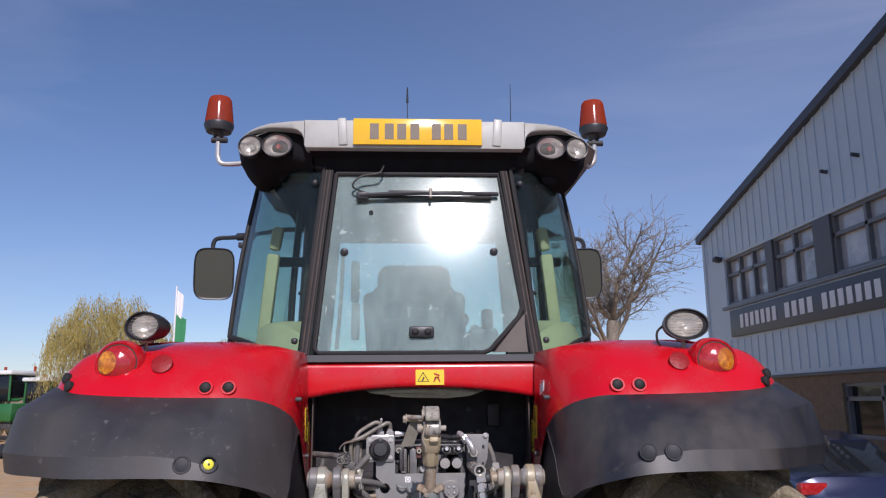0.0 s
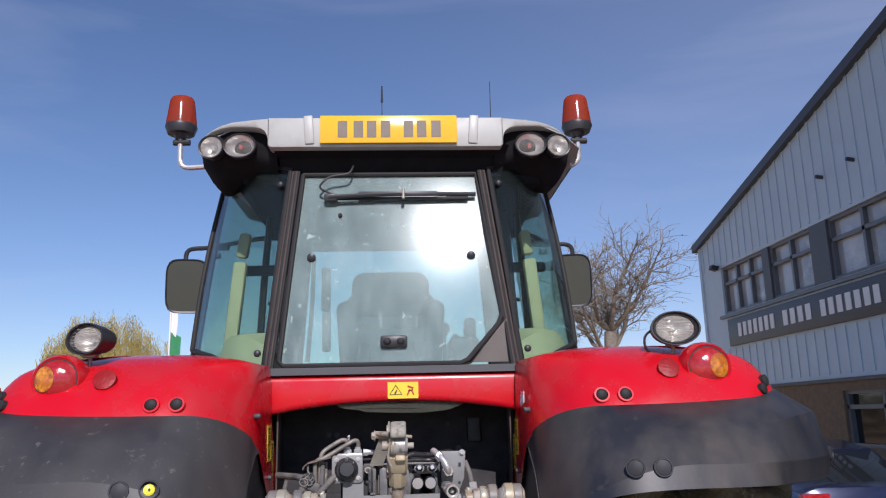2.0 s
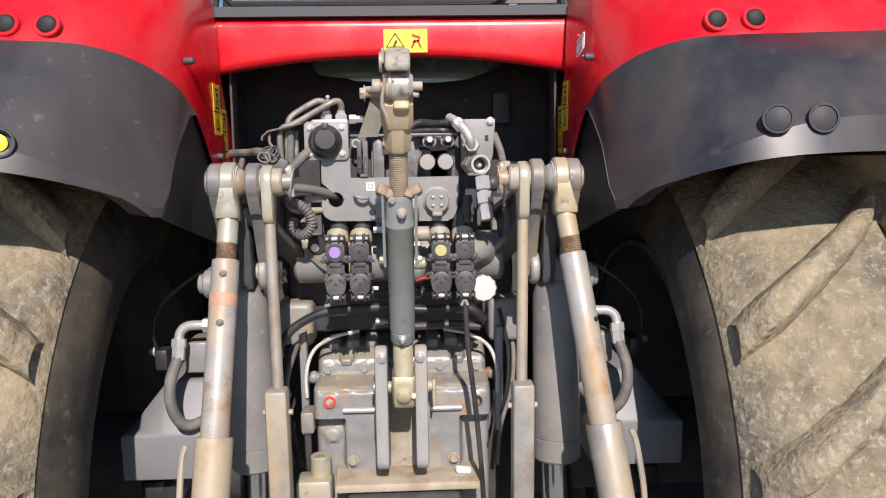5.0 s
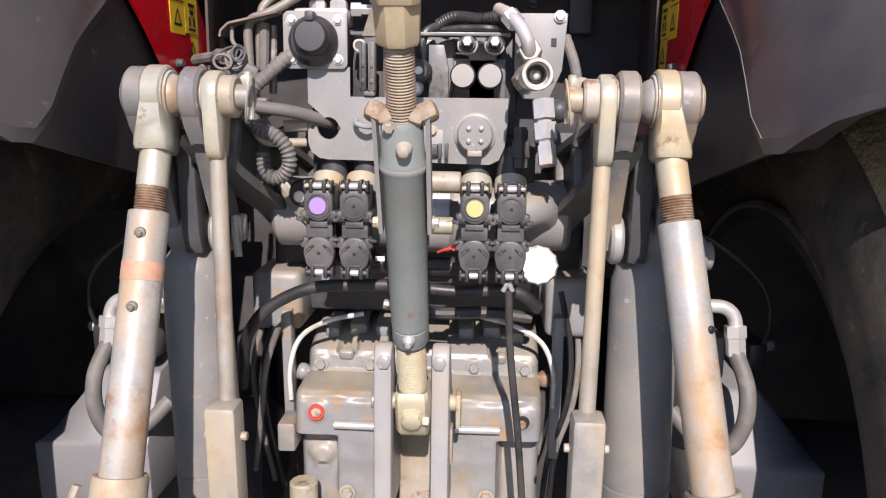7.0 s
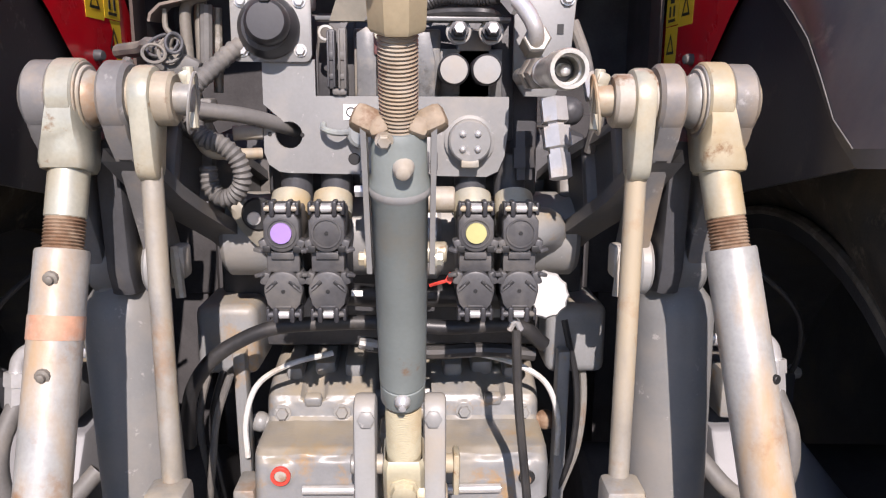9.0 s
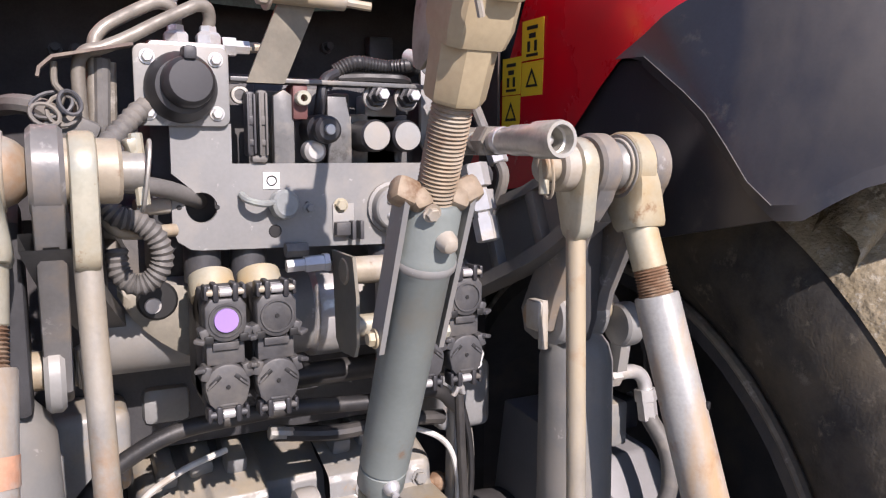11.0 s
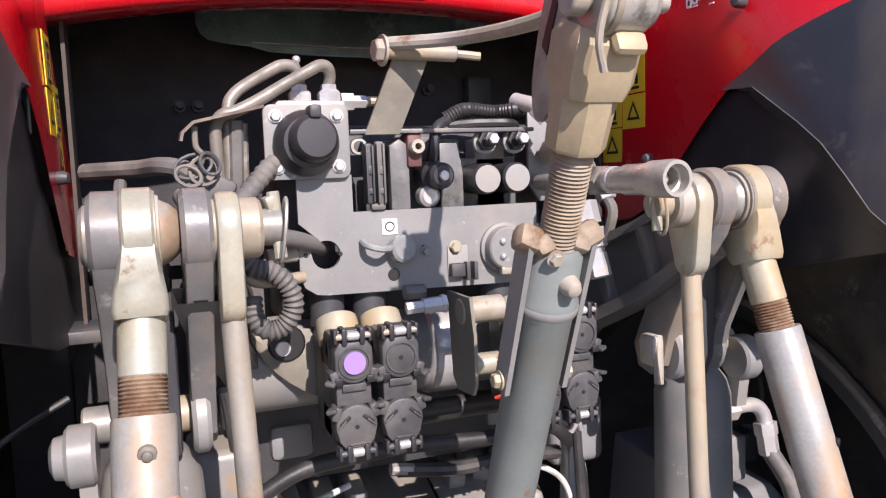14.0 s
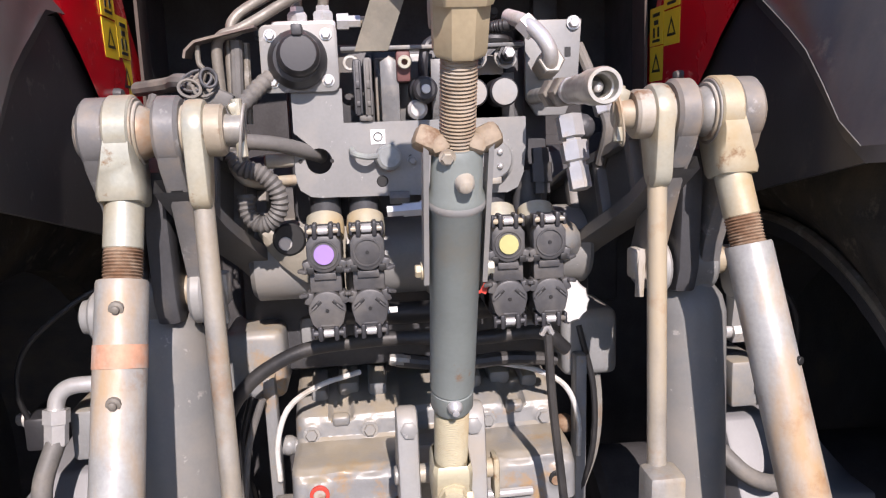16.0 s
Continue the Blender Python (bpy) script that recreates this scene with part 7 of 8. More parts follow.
# conduits to the side of the panel
hoses = thing_part("wiring_loom", 0, "dusty corrugated conduits and pipes")
part("conduit", tube([(-0.37, -0.12, 1.675), (-0.31, -0.20, 1.675), (-0.285, -0.25, 1.676), (-0.262, -0.27, 1.670), (-0.25, -0.275, 1.655), (-0.245, -0.28, 1.635)], 0.0105, 10, rib=0.0006), CONDUIT, hoses)
part("conduit", tube([(-0.27, -0.30, 1.645), (-0.262, -0.32, 1.63), (-0.25, -0.325, 1.615), (-0.215, -0.318, 1.602), (-0.175, -0.300, 1.596), (-0.150, -0.283, 1.590), (-0.130, -0.262, 1.582), (-0.115, -0.235, 1.575)], 0.0095, 12), CONDUIT, hoses)
part("pipe_stub", tube([(-0.222, -0.305, 1.592), (-0.216, -0.308, 1.568), (-0.203, -0.308, 1.552), (-0.18, -0.30, 1.549), (-0.148, -0.285, 1.549)], 0.0068, 12), STEEL, hoses, "bright bent pipe end")
part("conduit", tube([(-0.150, -0.255, 1.685), (-0.175, -0.275, 1.672), (-0.195, -0.29, 1.652), (-0.215, -0.30, 1.632), (-0.225, -0.30, 1.62)], 0.0115, 12, rib=0.0018, pitch=0.007), CONDUIT, hoses)
part("conduit", tube([(-0.225, -0.31, 1.61), (-0.218, -0.315, 1.585), (-0.205, -0.32, 1.568), (-0.187, -0.32, 1.562), (-0.170, -0.318, 1.545), (-0.165, -0.315, 1.522), (-0.175, -0.312, 1.503), (-0.192, -0.31, 1.498), (-0.205, -0.308, 1.512), (-0.207, -0.306, 1.535)], 0.0115, 12, rib=0.0022, pitch=0.007), CONDUIT, hoses, "corrugated loop")
cl_ = box((-0.240, -0.285, 1.652), (0.05, 0.02, 0.03), rot=(0, 25, 0), bev=0.006)
part("cable_clamp", cl_, CONDUIT, hoses)
for k, (dx, dz, a0, r0, r1) in enumerate(((-0.004, 0.002, 0.3, 0.019, 0.012), (0.006, -0.003, 1.1, 0.015, 0.014), (0.012, 0.004, 2.0, 0.012, 0.009), (-0.010, -0.008, 2.7, 0.013, 0.010))):
    lp = []
    for q in range(17):
        a = 2 * math.pi * q / 16
        u, v = r0 * math.cos(a), r1 * math.sin(a)
        lp.append((-0.252 + dx + u * math.cos(a0) - v * math.sin(a0), -0.290 - 0.005 * k + 0.007 * math.sin(a + k), 1.672 + dz + u * math.sin(a0) + v * math.cos(a0)))
    part("wire_loop", tube(lp, 0.0021, 6, smooth=False), CONDUIT if k % 2 else DGREY, hoses)
part("clamp_block", box((-0.213, -0.285, 1.60), (0.025, 0.03, 0.028), bev=0.004), CONDUIT, hoses)
part("fitting_stub", rod((-0.185, -0.27, 1.572), (-0.15, -0.262, 1.573), 0.009, seg=12), TAN, hoses)
part("upright_pipe", rod((-0.2, -0.255, 1.72), (-0.203, -0.255, 1.62), 0.006, seg=10), PIPE, hoses)
part("sleeve", rod((-0.2085, -0.272, 1.722), (-0.212, -0.272, 1.64), 0.008, seg=10), CONDUIT, hoses)
part("stay", tube([(-0.33, -0.2, 1.66), (-0.335, -0.24, 1.62), (-0.345, -0.28, 1.58)], 0.007, 8), CONDUIT, hoses)

# quick couplers in two pairs, two high
CAPGREY = material("dusty_black_cap", (0.060, 0.060, 0.062), 0.45, vary=0.3, scale=40, bump=0.12, second=(0.13, 0.12, 0.105), amount=0.16, spots=18, edge=0.14)
couplers = thing_part("spool_couplers", 0, "black quick couplers with flip caps")


def make_coupler(x, z, up, disc=None, tilt=0):
    y = -0.325
    h = 1 if up else -1
    c = part("coupler", box((x, y + 0.01, z + h * 0.004), (0.040, 0.06, 0.044), bev=0.006), DGREY, couplers, "black hydraulic coupler")
    if up:
        ol = arc(x, z - 0.004, 0.0205, 215, 325, 10)
        ol += [(x + 0.0205, z - 0.012), (x + 0.0205, z + 0.012), (x + 0.015, z + 0.020), (x - 0.015, z + 0.020), (x - 0.0205, z + 0.012), (x - 0.0205, z - 0.012)]
    else:
        ol = arc(x, z + 0.003, 0.0225, -20, 200, 16)
        ol += [(x - 0.019, z - 0.014), (x - 0.013, z - 0.021), (x + 0.013, z - 0.021), (x + 0.019, z - 0.014)]
    capo = part("flip_cap", slab(ol, "y", y - 0.038, 0.022, bev=0.003), CAPGREY, c)
    part("cap_centre", rod((x, y - 0.0392, z - h * 0.002), (x, y - 0.037, z - h * 0.002), 0.0024, seg=8), INK, capo)
    if up:
        part("cap_rim", ring((x, y - 0.0388, z - 0.002), (0, 1, 0), 0.0172, 0.0152, 0.0022), CAPGREY, capo)
        for sd in (-1, 1):
            # black block painted as the shade in the notch
            part("cap_notch", box((x + sd * 0.017, y - 0.0375, z - 0.0205), (0.009, 0.004, 0.008), bev=0.001), INK, c)
    else:
        for sd in (-1, 1):
            # black bar gives the slot its dark; nothing is cut out
            part("cap_slot", box((x + sd * 0.0125, y - 0.0378, z + 0.009), (0.0145, 0.002, 0.0046), rot=(0, sd * 42, 0), bev=0.0008), INK, capo)
            part("cap_rib", box((x + sd * 0.0158, y - 0.0382, z + 0.0055), (0.012, 0.003, 0.0022), rot=(0, sd * 42, 0), bev=0.0006), CAPGREY, capo)
        part("cap_rib", box((x, y - 0.0382, z - 0.016), (0.018, 0.003, 0.0025), bev=0.0006), CAPGREY, capo)
    if disc:
        part("colour_disc", lathe((x, y - 0.0385, z - h * 0.002), (0, -1, 0), [(0, 0), (0, 0.0122), (0.0022, 0.0118), (0.0022, 0)], 24), disc, capo, "round coloured marker")
    for sd in (-1, 1):
        ear = bmesh.new()
        box((x + sd * 0.0205, y - 0.028, z - h * 0.017), (0.009, 0.020, 0.015), rot=(0, sd * h * 18, 0), bev=0.002, bm=ear)
        box((x + sd * 0.0245, y - 0.034, z - h * 0.0215), (0.011, 0.015, 0.0048), rot=(0, sd * h * -12, sd * 25), bev=0.0015, bm=ear)
        part("ear", ear, CAPGREY, c)
        part("hinge_lug", box((x + sd * 0.0095, y - 0.03, z + h * 0.026), (0.006, 0.022, 0.018), bev=0.002), BLACK, c)
        part("hinge_lug", box((x + sd * 0.0185, y - 0.03, z + h * 0.026), (0.0045, 0.018, 0.015), bev=0.002), BLACK, c)
    part("hinge_pin", rod((x - 0.0185, y - 0.036, z + h * 0.026), (x + 0.0185, y - 0.036, z + h * 0.026), 0.0036, seg=12), STEEL if up else DGREY, c)
    part("hinge_bush", rod((x - 0.006, y - 0.036, z + h * 0.026), (x + 0.006, y - 0.036, z + h * 0.026), 0.0048, seg=12), ZINC, c)
    part("hinge_block", box((x, y - 0.022, z + h * 0.025), (0.036, 0.016, 0.014), bev=0.003), BLACK, c)
    return c


for x, disc in ((-0.114, PURPLE), (-0.063, None), (0.107, LIME), (0.158, None)):
    make_coupler(x, 1.467, True, disc)
    make_coupler(x, 1.395, False)
    part("coupler_body", box((x, -0.292, 1.43), (0.040, 0.08, 0.115), bev=0.005), DGREY, couplers)
    part("web_plate", box((x, -0.348, 1.431), (0.038, 0.016, 0.026), bev=0.002), CAPGREY, couplers)
    part("web_step", box((x, -0.357, 1.438), (0.026, 0.006, 0.008), bev=0.001), CAPGREY, couplers)
    part("coupler_neck", lathe((x, -0.300, 1.476), (0, 0.75, 1), [(0, 0), (0, 0.0235), (0.010, 0.0245), (0.026, 0.0235), (0.028, 0.020), (0.03, 0)], 22), CREAM, couplers)
    part("neck_sleeve", lathe((x, -0.240, 1.485), (0, 0.05, 1), [(0, 0), (0, 0.0205), (0.06, 0.0205), (0.06, 0)], 20), DGREY, couplers)
# bracket between the pairs
brc = sheet([[(0.035, -0.33, 1.515), (0.035, -0.26, 1.515)], [(0.037, -0.335, 1.47), (0.037, -0.26, 1.47)], [(0.037, -0.335, 1.415), (0.037, -0.265, 1.410)], [(0.037, -0.326, 1.400), (0.037, -0.28, 1.396)]], thick=0.004)
part("coupler_bracket", brc, BRACKETTAN, couplers)
part("cross_pipe", rod((0.03, -0.30, 1.495), (0.085, -0.30, 1.495), 0.016, seg=18), TAN, couplers)
part("cross_pipe", rod((0.035, -0.31, 1.432), (0.075, -0.31, 1.432), 0.013, seg=18), CREAM, couplers)
part("drain_fitting", lathe((-0.035, -0.30, 1.505), (1, -0.05, 0.05), [(0, 0), (0, 0.0075), (0.02, 0.0075), (0.02, 0.0095), (0.042, 0.0095), (0.042, 0.011), (0.048, 0.011), (0.048, 0)], 6), ZINC, couplers)
part("drain_fitting", lathe((-0.03, -0.28, 1.520), (1, 0, 0), [(0, 0), (0, 0.009), (0.025, 0.009), (0.025, 0)], 6), CONDUIT, couplers)
rt = tube([(0.055, -0.34, 1.398), (0.066, -0.35, 1.404), (0.078, -0.35, 1.407)], 0.0022, 6)
part("red_tag", rt, REDCAP, couplers)
part("red_tag", box((0.078, -0.352, 1.410), (0.008, 0.003, 0.012), rot=(0, 30, 0)), REDCAP, couplers)
part("label_tag", box((-0.035, -0.30, 1.378), (0.014, 0.002, 0.007)), PAPER, couplers)
wcb = lathe((0.204, -0.255, 1.365), (0.02, -1, 0.12), [(0, 0), (0, 0.030), (0.016, 0.030), (0.021, 0.027), (0.022, 0.022), (0.020, 0.0)], 36)
for v in wcb.verts:
    a = math.atan2(v.co.z - 1.367, v.co.x - 0.2045)
    rr = math.hypot(v.co.z - 1.367, v.co.x - 0.2045)
    if rr > 0.025:
        k = 1 + 0.045 * math.cos(a * 12)
        v.co.x, v.co.z = 0.2045 + (v.co.x - 0.2045) * k, 1.367 + (v.co.z - 1.367) * k
part("filler_cap", wcb, WHITECAP, tractor, "white fluted plastic filler cap")
part("filler_neck", rod((0.209, -0.255, 1.36), (0.20, -0.16, 1.34), 0.026, seg=18), CAST, tractor)
part("filler_pipe", tube([(0.16, -0.26, 1.44), (0.20, -0.24, 1.45), (0.215, -0.20, 1.43), (0.22, -0.15, 1.40)], 0.028, 14), CAST, tractor)

# curved bracket plate over the cross shaft with its slot
cb = bmesh.new()
rows = []
for k in range(9):
    f = k / 8
    x = KX - 0.222 + 0.115 * f
    ztop, zbot = 1.49 - 0.015 * f, 1.475 - 0.085 * math.sin(f * math.pi / 2) ** 0.7
    rows.append([Vector((x, -0.235, ztop)), Vector((x, -0.243, (ztop + zbot) / 2)), Vector((x, -0.238, zbot))])
sheet(rows, cb, thick=0.006)
part("shaft_cover", cb, BRACKETTAN, rockshaft, "dull grey-tan curved cover")
# black disc paints the slot's dark, the small zinc disc its glint
part("cover_slot", rod((KX - 0.182, -0.246, 1.468), (KX - 0.182, -0.240, 1.468), 0.022, seg=20), INK, rockshaft)
part("cover_shine", rod((KX - 0.187, -0.248, 1.463), (KX - 0.187, -0.2465, 1.463), 0.009, seg=14), ZINC, rockshaft)

# gearbox rear housing
gb = thing_part("rear_housing", 0, "dusty grey cast gearbox housing with bolts")
prof = [(0.10, 1.226), (-0.02, 1.214), (-0.09, 1.202), (-0.136, 1.186), (-0.146, 1.181), (-0.1505, 1.172), (-0.152, 1.160), (-0.153, 1.151), (-0.158, 1.146), (-0.170, 1.146), (-0.205, 1.145), (-0.238, 1.142), (-0.249, 1.137), (-0.2545, 1.126), (-0.256, 1.10), (-0.256, 1.080), (-0.256, 1.066), (-0.256, 1.055), (-0.256, 1.02), (-0.256, 0.96), (-0.256, 0.90), (-0.258, 0.60)]
LINE = [Vector((0, y, z)) for y, z in prof]
LINE = [a.lerp(b, k / 5) for a, b in zip(LINE, LINE[1:]) for k in range(5)] + LINE[-1:]


def swell(d, r):
    """A boss: flat in the middle, rounded off towards r."""
    f = max(0.0, min(1.0, (r - d) / (r * 0.4)))
    return f * f * (3 - 2 * f)


def housing_relief(x, z, s):
    h = 0.0010 * noise.noise((x * 45 + s, z * 45, 3.0)) + 0.0005 * noise.noise((x * 160, z * 160, s))
    for bx in (0.090, 0.178):      # flat pads under the bolts
        h += 0.003 * swell(math.hypot(x - bx, (z - 1.160) * 1.2), 0.017)
    h -= 0.012 * swell(math.hypot((x - 0.133) * 0.8, (z - 1.186) * 0.9), 0.017)      # pocket between them
    h += 0.006 * swell(math.hypot((x - 0.115) * 0.9, z - 0.972), 0.030)      # foot of the lower bolt
    h += 0.0035 * math.exp(-((z - 1.136) / 0.005) ** 2) * math.sin(x * 75 + 2 * s)      # wavy cast ridge
    if s < 0:
        h += 0.004 * swell(math.hypot(x - 0.164, z - 1.112), 0.022)
        h += 0.012 * swell(math.hypot((x - 0.165) * 0.7, z - 1.020), 0.020)
    else:
        h += 0.004 * swell(math.hypot(x - 0.172, z - 1.108), 0.020)
    return h


def housing_step(x, z):
    """How far the flank below the block stands back; the middle runs straight down."""
    out = max(0.0, min(1.0, (x - 0.128) / 0.012))
    under = max(0.0, min(1.0, (1.070 - z) / 0.008))
    return 0.045 * out * out * (3 - 2 * out) * under + 0.010 * min(1.0, under) * (1 - out) * max(0.0, min(1.0, (1.03 - z) / 0.05))


for s in (-1, 1):
    rows = []
    for k in range(43):
        x = 0.042 + 0.160 * k / 42
        drop = 0.012 * max(0.0, (x - 0.190) / 0.012) ** 2
        row = []
        for i, p in enumerate(LINE):
            a, b = LINE[max(i - 1, 0)], LINE[min(i + 1, len(LINE) - 1)]
            t = (b - a).normalized()
            n = Vector((0, t.z, -t.y))
            h = housing_relief(x, p.z, s)
            row.append(Vector((KX + s * x, p.y + n.y * h + drop + housing_step(x, p.z), p.z + n.z * h - drop * (0.5 if p.z > 1.12 else 0.1))))
        rows.append(row)
    rows.append([v + Vector((s * 0.001, max(0.0, 0.05 - v.y), -0.002)) for v in rows[-1]])
    half = sheet(rows)
    h = part("housing_half", half, CAST, gb, "dusty cast half of the housing", angle=38)
    for x, z, y in ((0.178, 1.1565, -0.154), (0.0905, 1.158, -0.154)):
        part("housing_bolt", hexbolt((KX + s * x, y, z), (0, -1, 0.12), 0.0092, 0.009), GREY, h, angle=20)
    part("housing_bolt", hexbolt((KX + s * 0.115, -0.256, 0.972), (0, -1, 0), 0.010, 0.012), STEEL, h)
    part("casting_lug", box((KX + s * 0.133, -0.150, 1.176), (0.026, 0.016, 0.018), rot=(20, 0, 0), bev=0.005, seg=3), CAST, h)
    for x, y, z, w in ((0.075, -0.075, 1.212, 0.030), (0.12, -0.065, 1.212, 0.034), (0.165, -0.08, 1.208, 0.026)):
        part("housing_hump", box((KX + s * x, y, z), (w, 0.075, 0.026), rot=(12, 0, 0), bev=0.008), CAST, h)
    part("lock_bar", rod((KX + s * 0.062, -0.263, 1.092), (KX + s * 0.135, -0.262, 1.092), 0.0062, seg=12), ZINC, h)
    part("side_stud", rod((KX + s * 0.19, -0.14, 1.135), (KX + s * 0.232, -0.14, 1.135), 0.012, seg=12), GREY if s < 0 else RUST, h)
    part("stud_knob", ball((KX + s * 0.214, -0.14, 1.137), 0.0155, 14), GREY if s < 0 else RUST, h)
    # clevis plate
    ol = arc(-0.325, 1.232, 0.024, 0, 180, 8) + [(-0.352, 1.15), (-0.355, 1.02)] + arc(-0.331, 1.005, 0.024, 180, 270, 5) + [(-0.25, 0.975), (-0.18, 0.985), (-0.17, 1.13), (-0.25, 1.16), (-0.30, 1.22)]
    cvl = part("clevis_plate", slab(ol, "x", KX + s * 0.043 - 0.014, 0.028, bev=0.006), LGREY, gb, "thick grey clevis plate")
    part("clevis_bolt", hexbolt((KX + s * 0.041, -0.347, 1.232), (0, -1, 0.2), 0.011, 0.006, washer=False), GREY, cvl)
    part("lynch_tab", box((KX + s * 0.058, -0.30, 1.085), (0.006, 0.03, 0.06), bev=0.003), TAN if s > 0 else RUST, cvl)
    part("upper_block", box((KX + s * 0.253, -0.10, 1.270), (0.088, 0.12, 0.105), bev=0.014, seg=3), CAST, gb)
    part("upper_block", box((KX + s * 0.16, -0.06, 1.30), (0.06, 0.08, 0.05), bev=0.01), CAST, gb)
    part("side_strip", box((KX + s * 0.232, -0.16, 1.13), (0.018, 0.03, 0.26), rot=(3, 0, 0), bev=0.004), CAST, gb)
    part("wing_hose", tube([(KX + s * 0.10, -0.17, 1.255), (KX + s * 0.16, -0.19, 1.245), (KX + s * 0.205, -0.19, 1.215), (KX + s * 0.225, -0.185, 1.16), (KX + s * 0.226, -0.18, 1.10)], 0.0042, 8), PALEHOSE, gb)
mid = sheet([[Vector((KX + x, p.y + 0.05, p.z - 0.012 + 0.002 * noise.noise((x * 70, p.y * 50, p.z * 50)))) for p in LINE] for x in (-0.05, -0.02, 0.02, 0.05)])
part("housing_middle", mid, CAST, gb, "dusty casting between the halves", angle=50)
part("red_plug", ring((-0.146, -0.257, 1.112), (0, 1, 0), 0.0135, 0.009, 0.014), REDCAP, gb, "small red ring plug")
part("plug_core", rod((-0.146, -0.254, 1.112), (-0.146, -0.262, 1.112), 0.009, seg=14), TAN, gb)
# black disc draws the dark of the oil hole
part("oil_hole", rod((KX + 0.171, -0.250, 1.106), (KX + 0.171, -0.2615, 1.106), 0.0115, seg=18), INK, gb)
part("oil_hole_core", rod((KX + 0.170, -0.2600, 1.103), (KX + 0.170, -0.2622, 1.103), 0.0075, seg=14), RUST, gb)
part("clevis_back", box((KX, -0.20, 1.05), (0.064, 0.06, 0.22), bev=0.006), TAN, gb, "rusty back of the clevis")
part("clevis_pin", rod((KX - 0.062, -0.330, 1.165), (KX + 0.075, -0.330, 1.165), 0.0125, seg=16), STEEL, gb)
part("pin_stop", box((KX + 0.070, -0.33, 1.155), (0.008, 0.03, 0.055), bev=0.003), CREAM, gb)
ldg = slab([(KX - 0.15, -0.33), (KX + 0.17, -0.33), (KX + 0.185, -0.20), (KX - 0.16, -0.20)], "z", 0.925, 0.02, bev=0.005)
part("drawbar_plate", ldg, DUSTY, gb, "rusty dusty plate over the drawbar")
part("plate_tag", box((KX + 0.135, -0.28, 0.952), (0.035, 0.02, 0.012), rot=(0, 8, 10), bev=0.004), PAPER, gb)
part("yellow_cap", rod((-0.172, -0.25, 0.985), (-0.172, -0.25, 0.935), 0.024, seg=12), CREAM, gb)
part("yellow_block", box((-0.185, -0.26, 0.89), (0.08, 0.07, 0.10), bev=0.01), CREAM, gb)
part("pto_shield", box((KX, -0.28, 0.86), (0.26, 0.10, 0.12), bev=0.02), DARK, gb)
part("small_bracket", box((-0.20, -0.22, 1.06), (0.03, 0.06, 0.05), bev=0.005), STEEL, gb)
# hoses and rod in front of the housing
part("black_pipe", tube([(-0.285, -0.20, 1.13), (-0.268, -0.235, 1.215), (-0.240, -0.25, 1.265), (-0.204, -0.25, 1.295), (-0.150, -0.25, 1.318), (-0.08, -0.25, 1.324), (-0.02, -0.25, 1.325), (0.08, -0.25, 1.318), (0.17, -0.25, 1.32), (0.21, -0.24, 1.29)], 0.0100, 14), HOSE, gb, "black hydraulic hose")
part("cable", tube([(-0.285, -0.15, 0.95), (-0.262, -0.18, 1.07), (-0.248, -0.19, 1.16), (-0.222, -0.2, 1.235)], 0.0055, 10), CONDUIT, gb)
part("black_pipe", tube([(-0.10, -0.19, 1.35), (0.0, -0.19, 1.345), (0.12, -0.19, 1.345), (0.20, -0.19, 1.335)], 0.016, 14), HOSE, gb)
part("black_pipe", tube([(-0.03, -0.22, 1.285), (0.05, -0.225, 1.275), (0.13, -0.225, 1.278), (0.20, -0.22, 1.27)], 0.010, 10), HOSE, gb)
part("hose_end", rod((-0.04, -0.222, 1.288), (-0.005, -0.222, 1.282), 0.009, seg=10), STEEL, gb)
part("release_rod", tube([(0.158, -0.345, 1.345), (0.163, -0.345, 1.25), (0.178, -0.335, 1.12), (0.19, -0.33, 0.98), (0.20, -0.33, 0.80)], 0.0058, 10), HOSE, gb, "slim black release rod")
part("rod_hook", tube([(0.15, -0.345, 1.345), (0.156, -0.35, 1.357), (0.163, -0.345, 1.345)], 0.004, 8), ZINC, gb)
for k, (x, y) in enumerate(((0.255, -0.14), (0.272, -0.16), (0.288, -0.13))):
    part("side_hose", tube([(x - 0.02, y, 1.30), (x, y - 0.01, 1.20), (x - 0.005, y - 0.015, 1.10), (x - 0.03, y, 1.0), (x - 0.04, y, 0.9)], 0.0042 + 0.0006 * k, 8), (CONDUIT, HOSE, STEEL)[k], gb)
for k, (x, y) in enumerate(((-0.285, -0.13), (-0.262, -0.15))):
    part("side_hose", tube([(x + 0.03, y, 1.26), (x, y - 0.01, 1.15), (x + 0.01, y - 0.015, 1.05), (x + 0.03, y, 0.92)], 0.0052, 8), (CONDUIT, HOSE)[k], gb)

# ---- surroundings ----
# building: gable wall along the yard
BX, BYF, BYN, RIDGE = 7.5, 15.6, -7.0, 4.3
EAVE, PEAK = 5.9, 8.35
bld = thing("office_building", (BX, 4.3, 0), "two-storey grey clad gabled office and workshop building", "building")


def roof_z(y):
    return PEAK - abs(y - RIDGE) * (PEAK - EAVE) / (BYF - RIDGE)


WINS = [(12.40, 14.45, 3), (10.5, 12.10, 2), (7.95, 9.92, 2), (5.3, 7.3, 2)]
GWIN = [(8.0, 10.08), (4.6, 6.7)]
Z0, Z1, ZW0, ZW1 = 2.305, 3.90, 4.0, 5.09


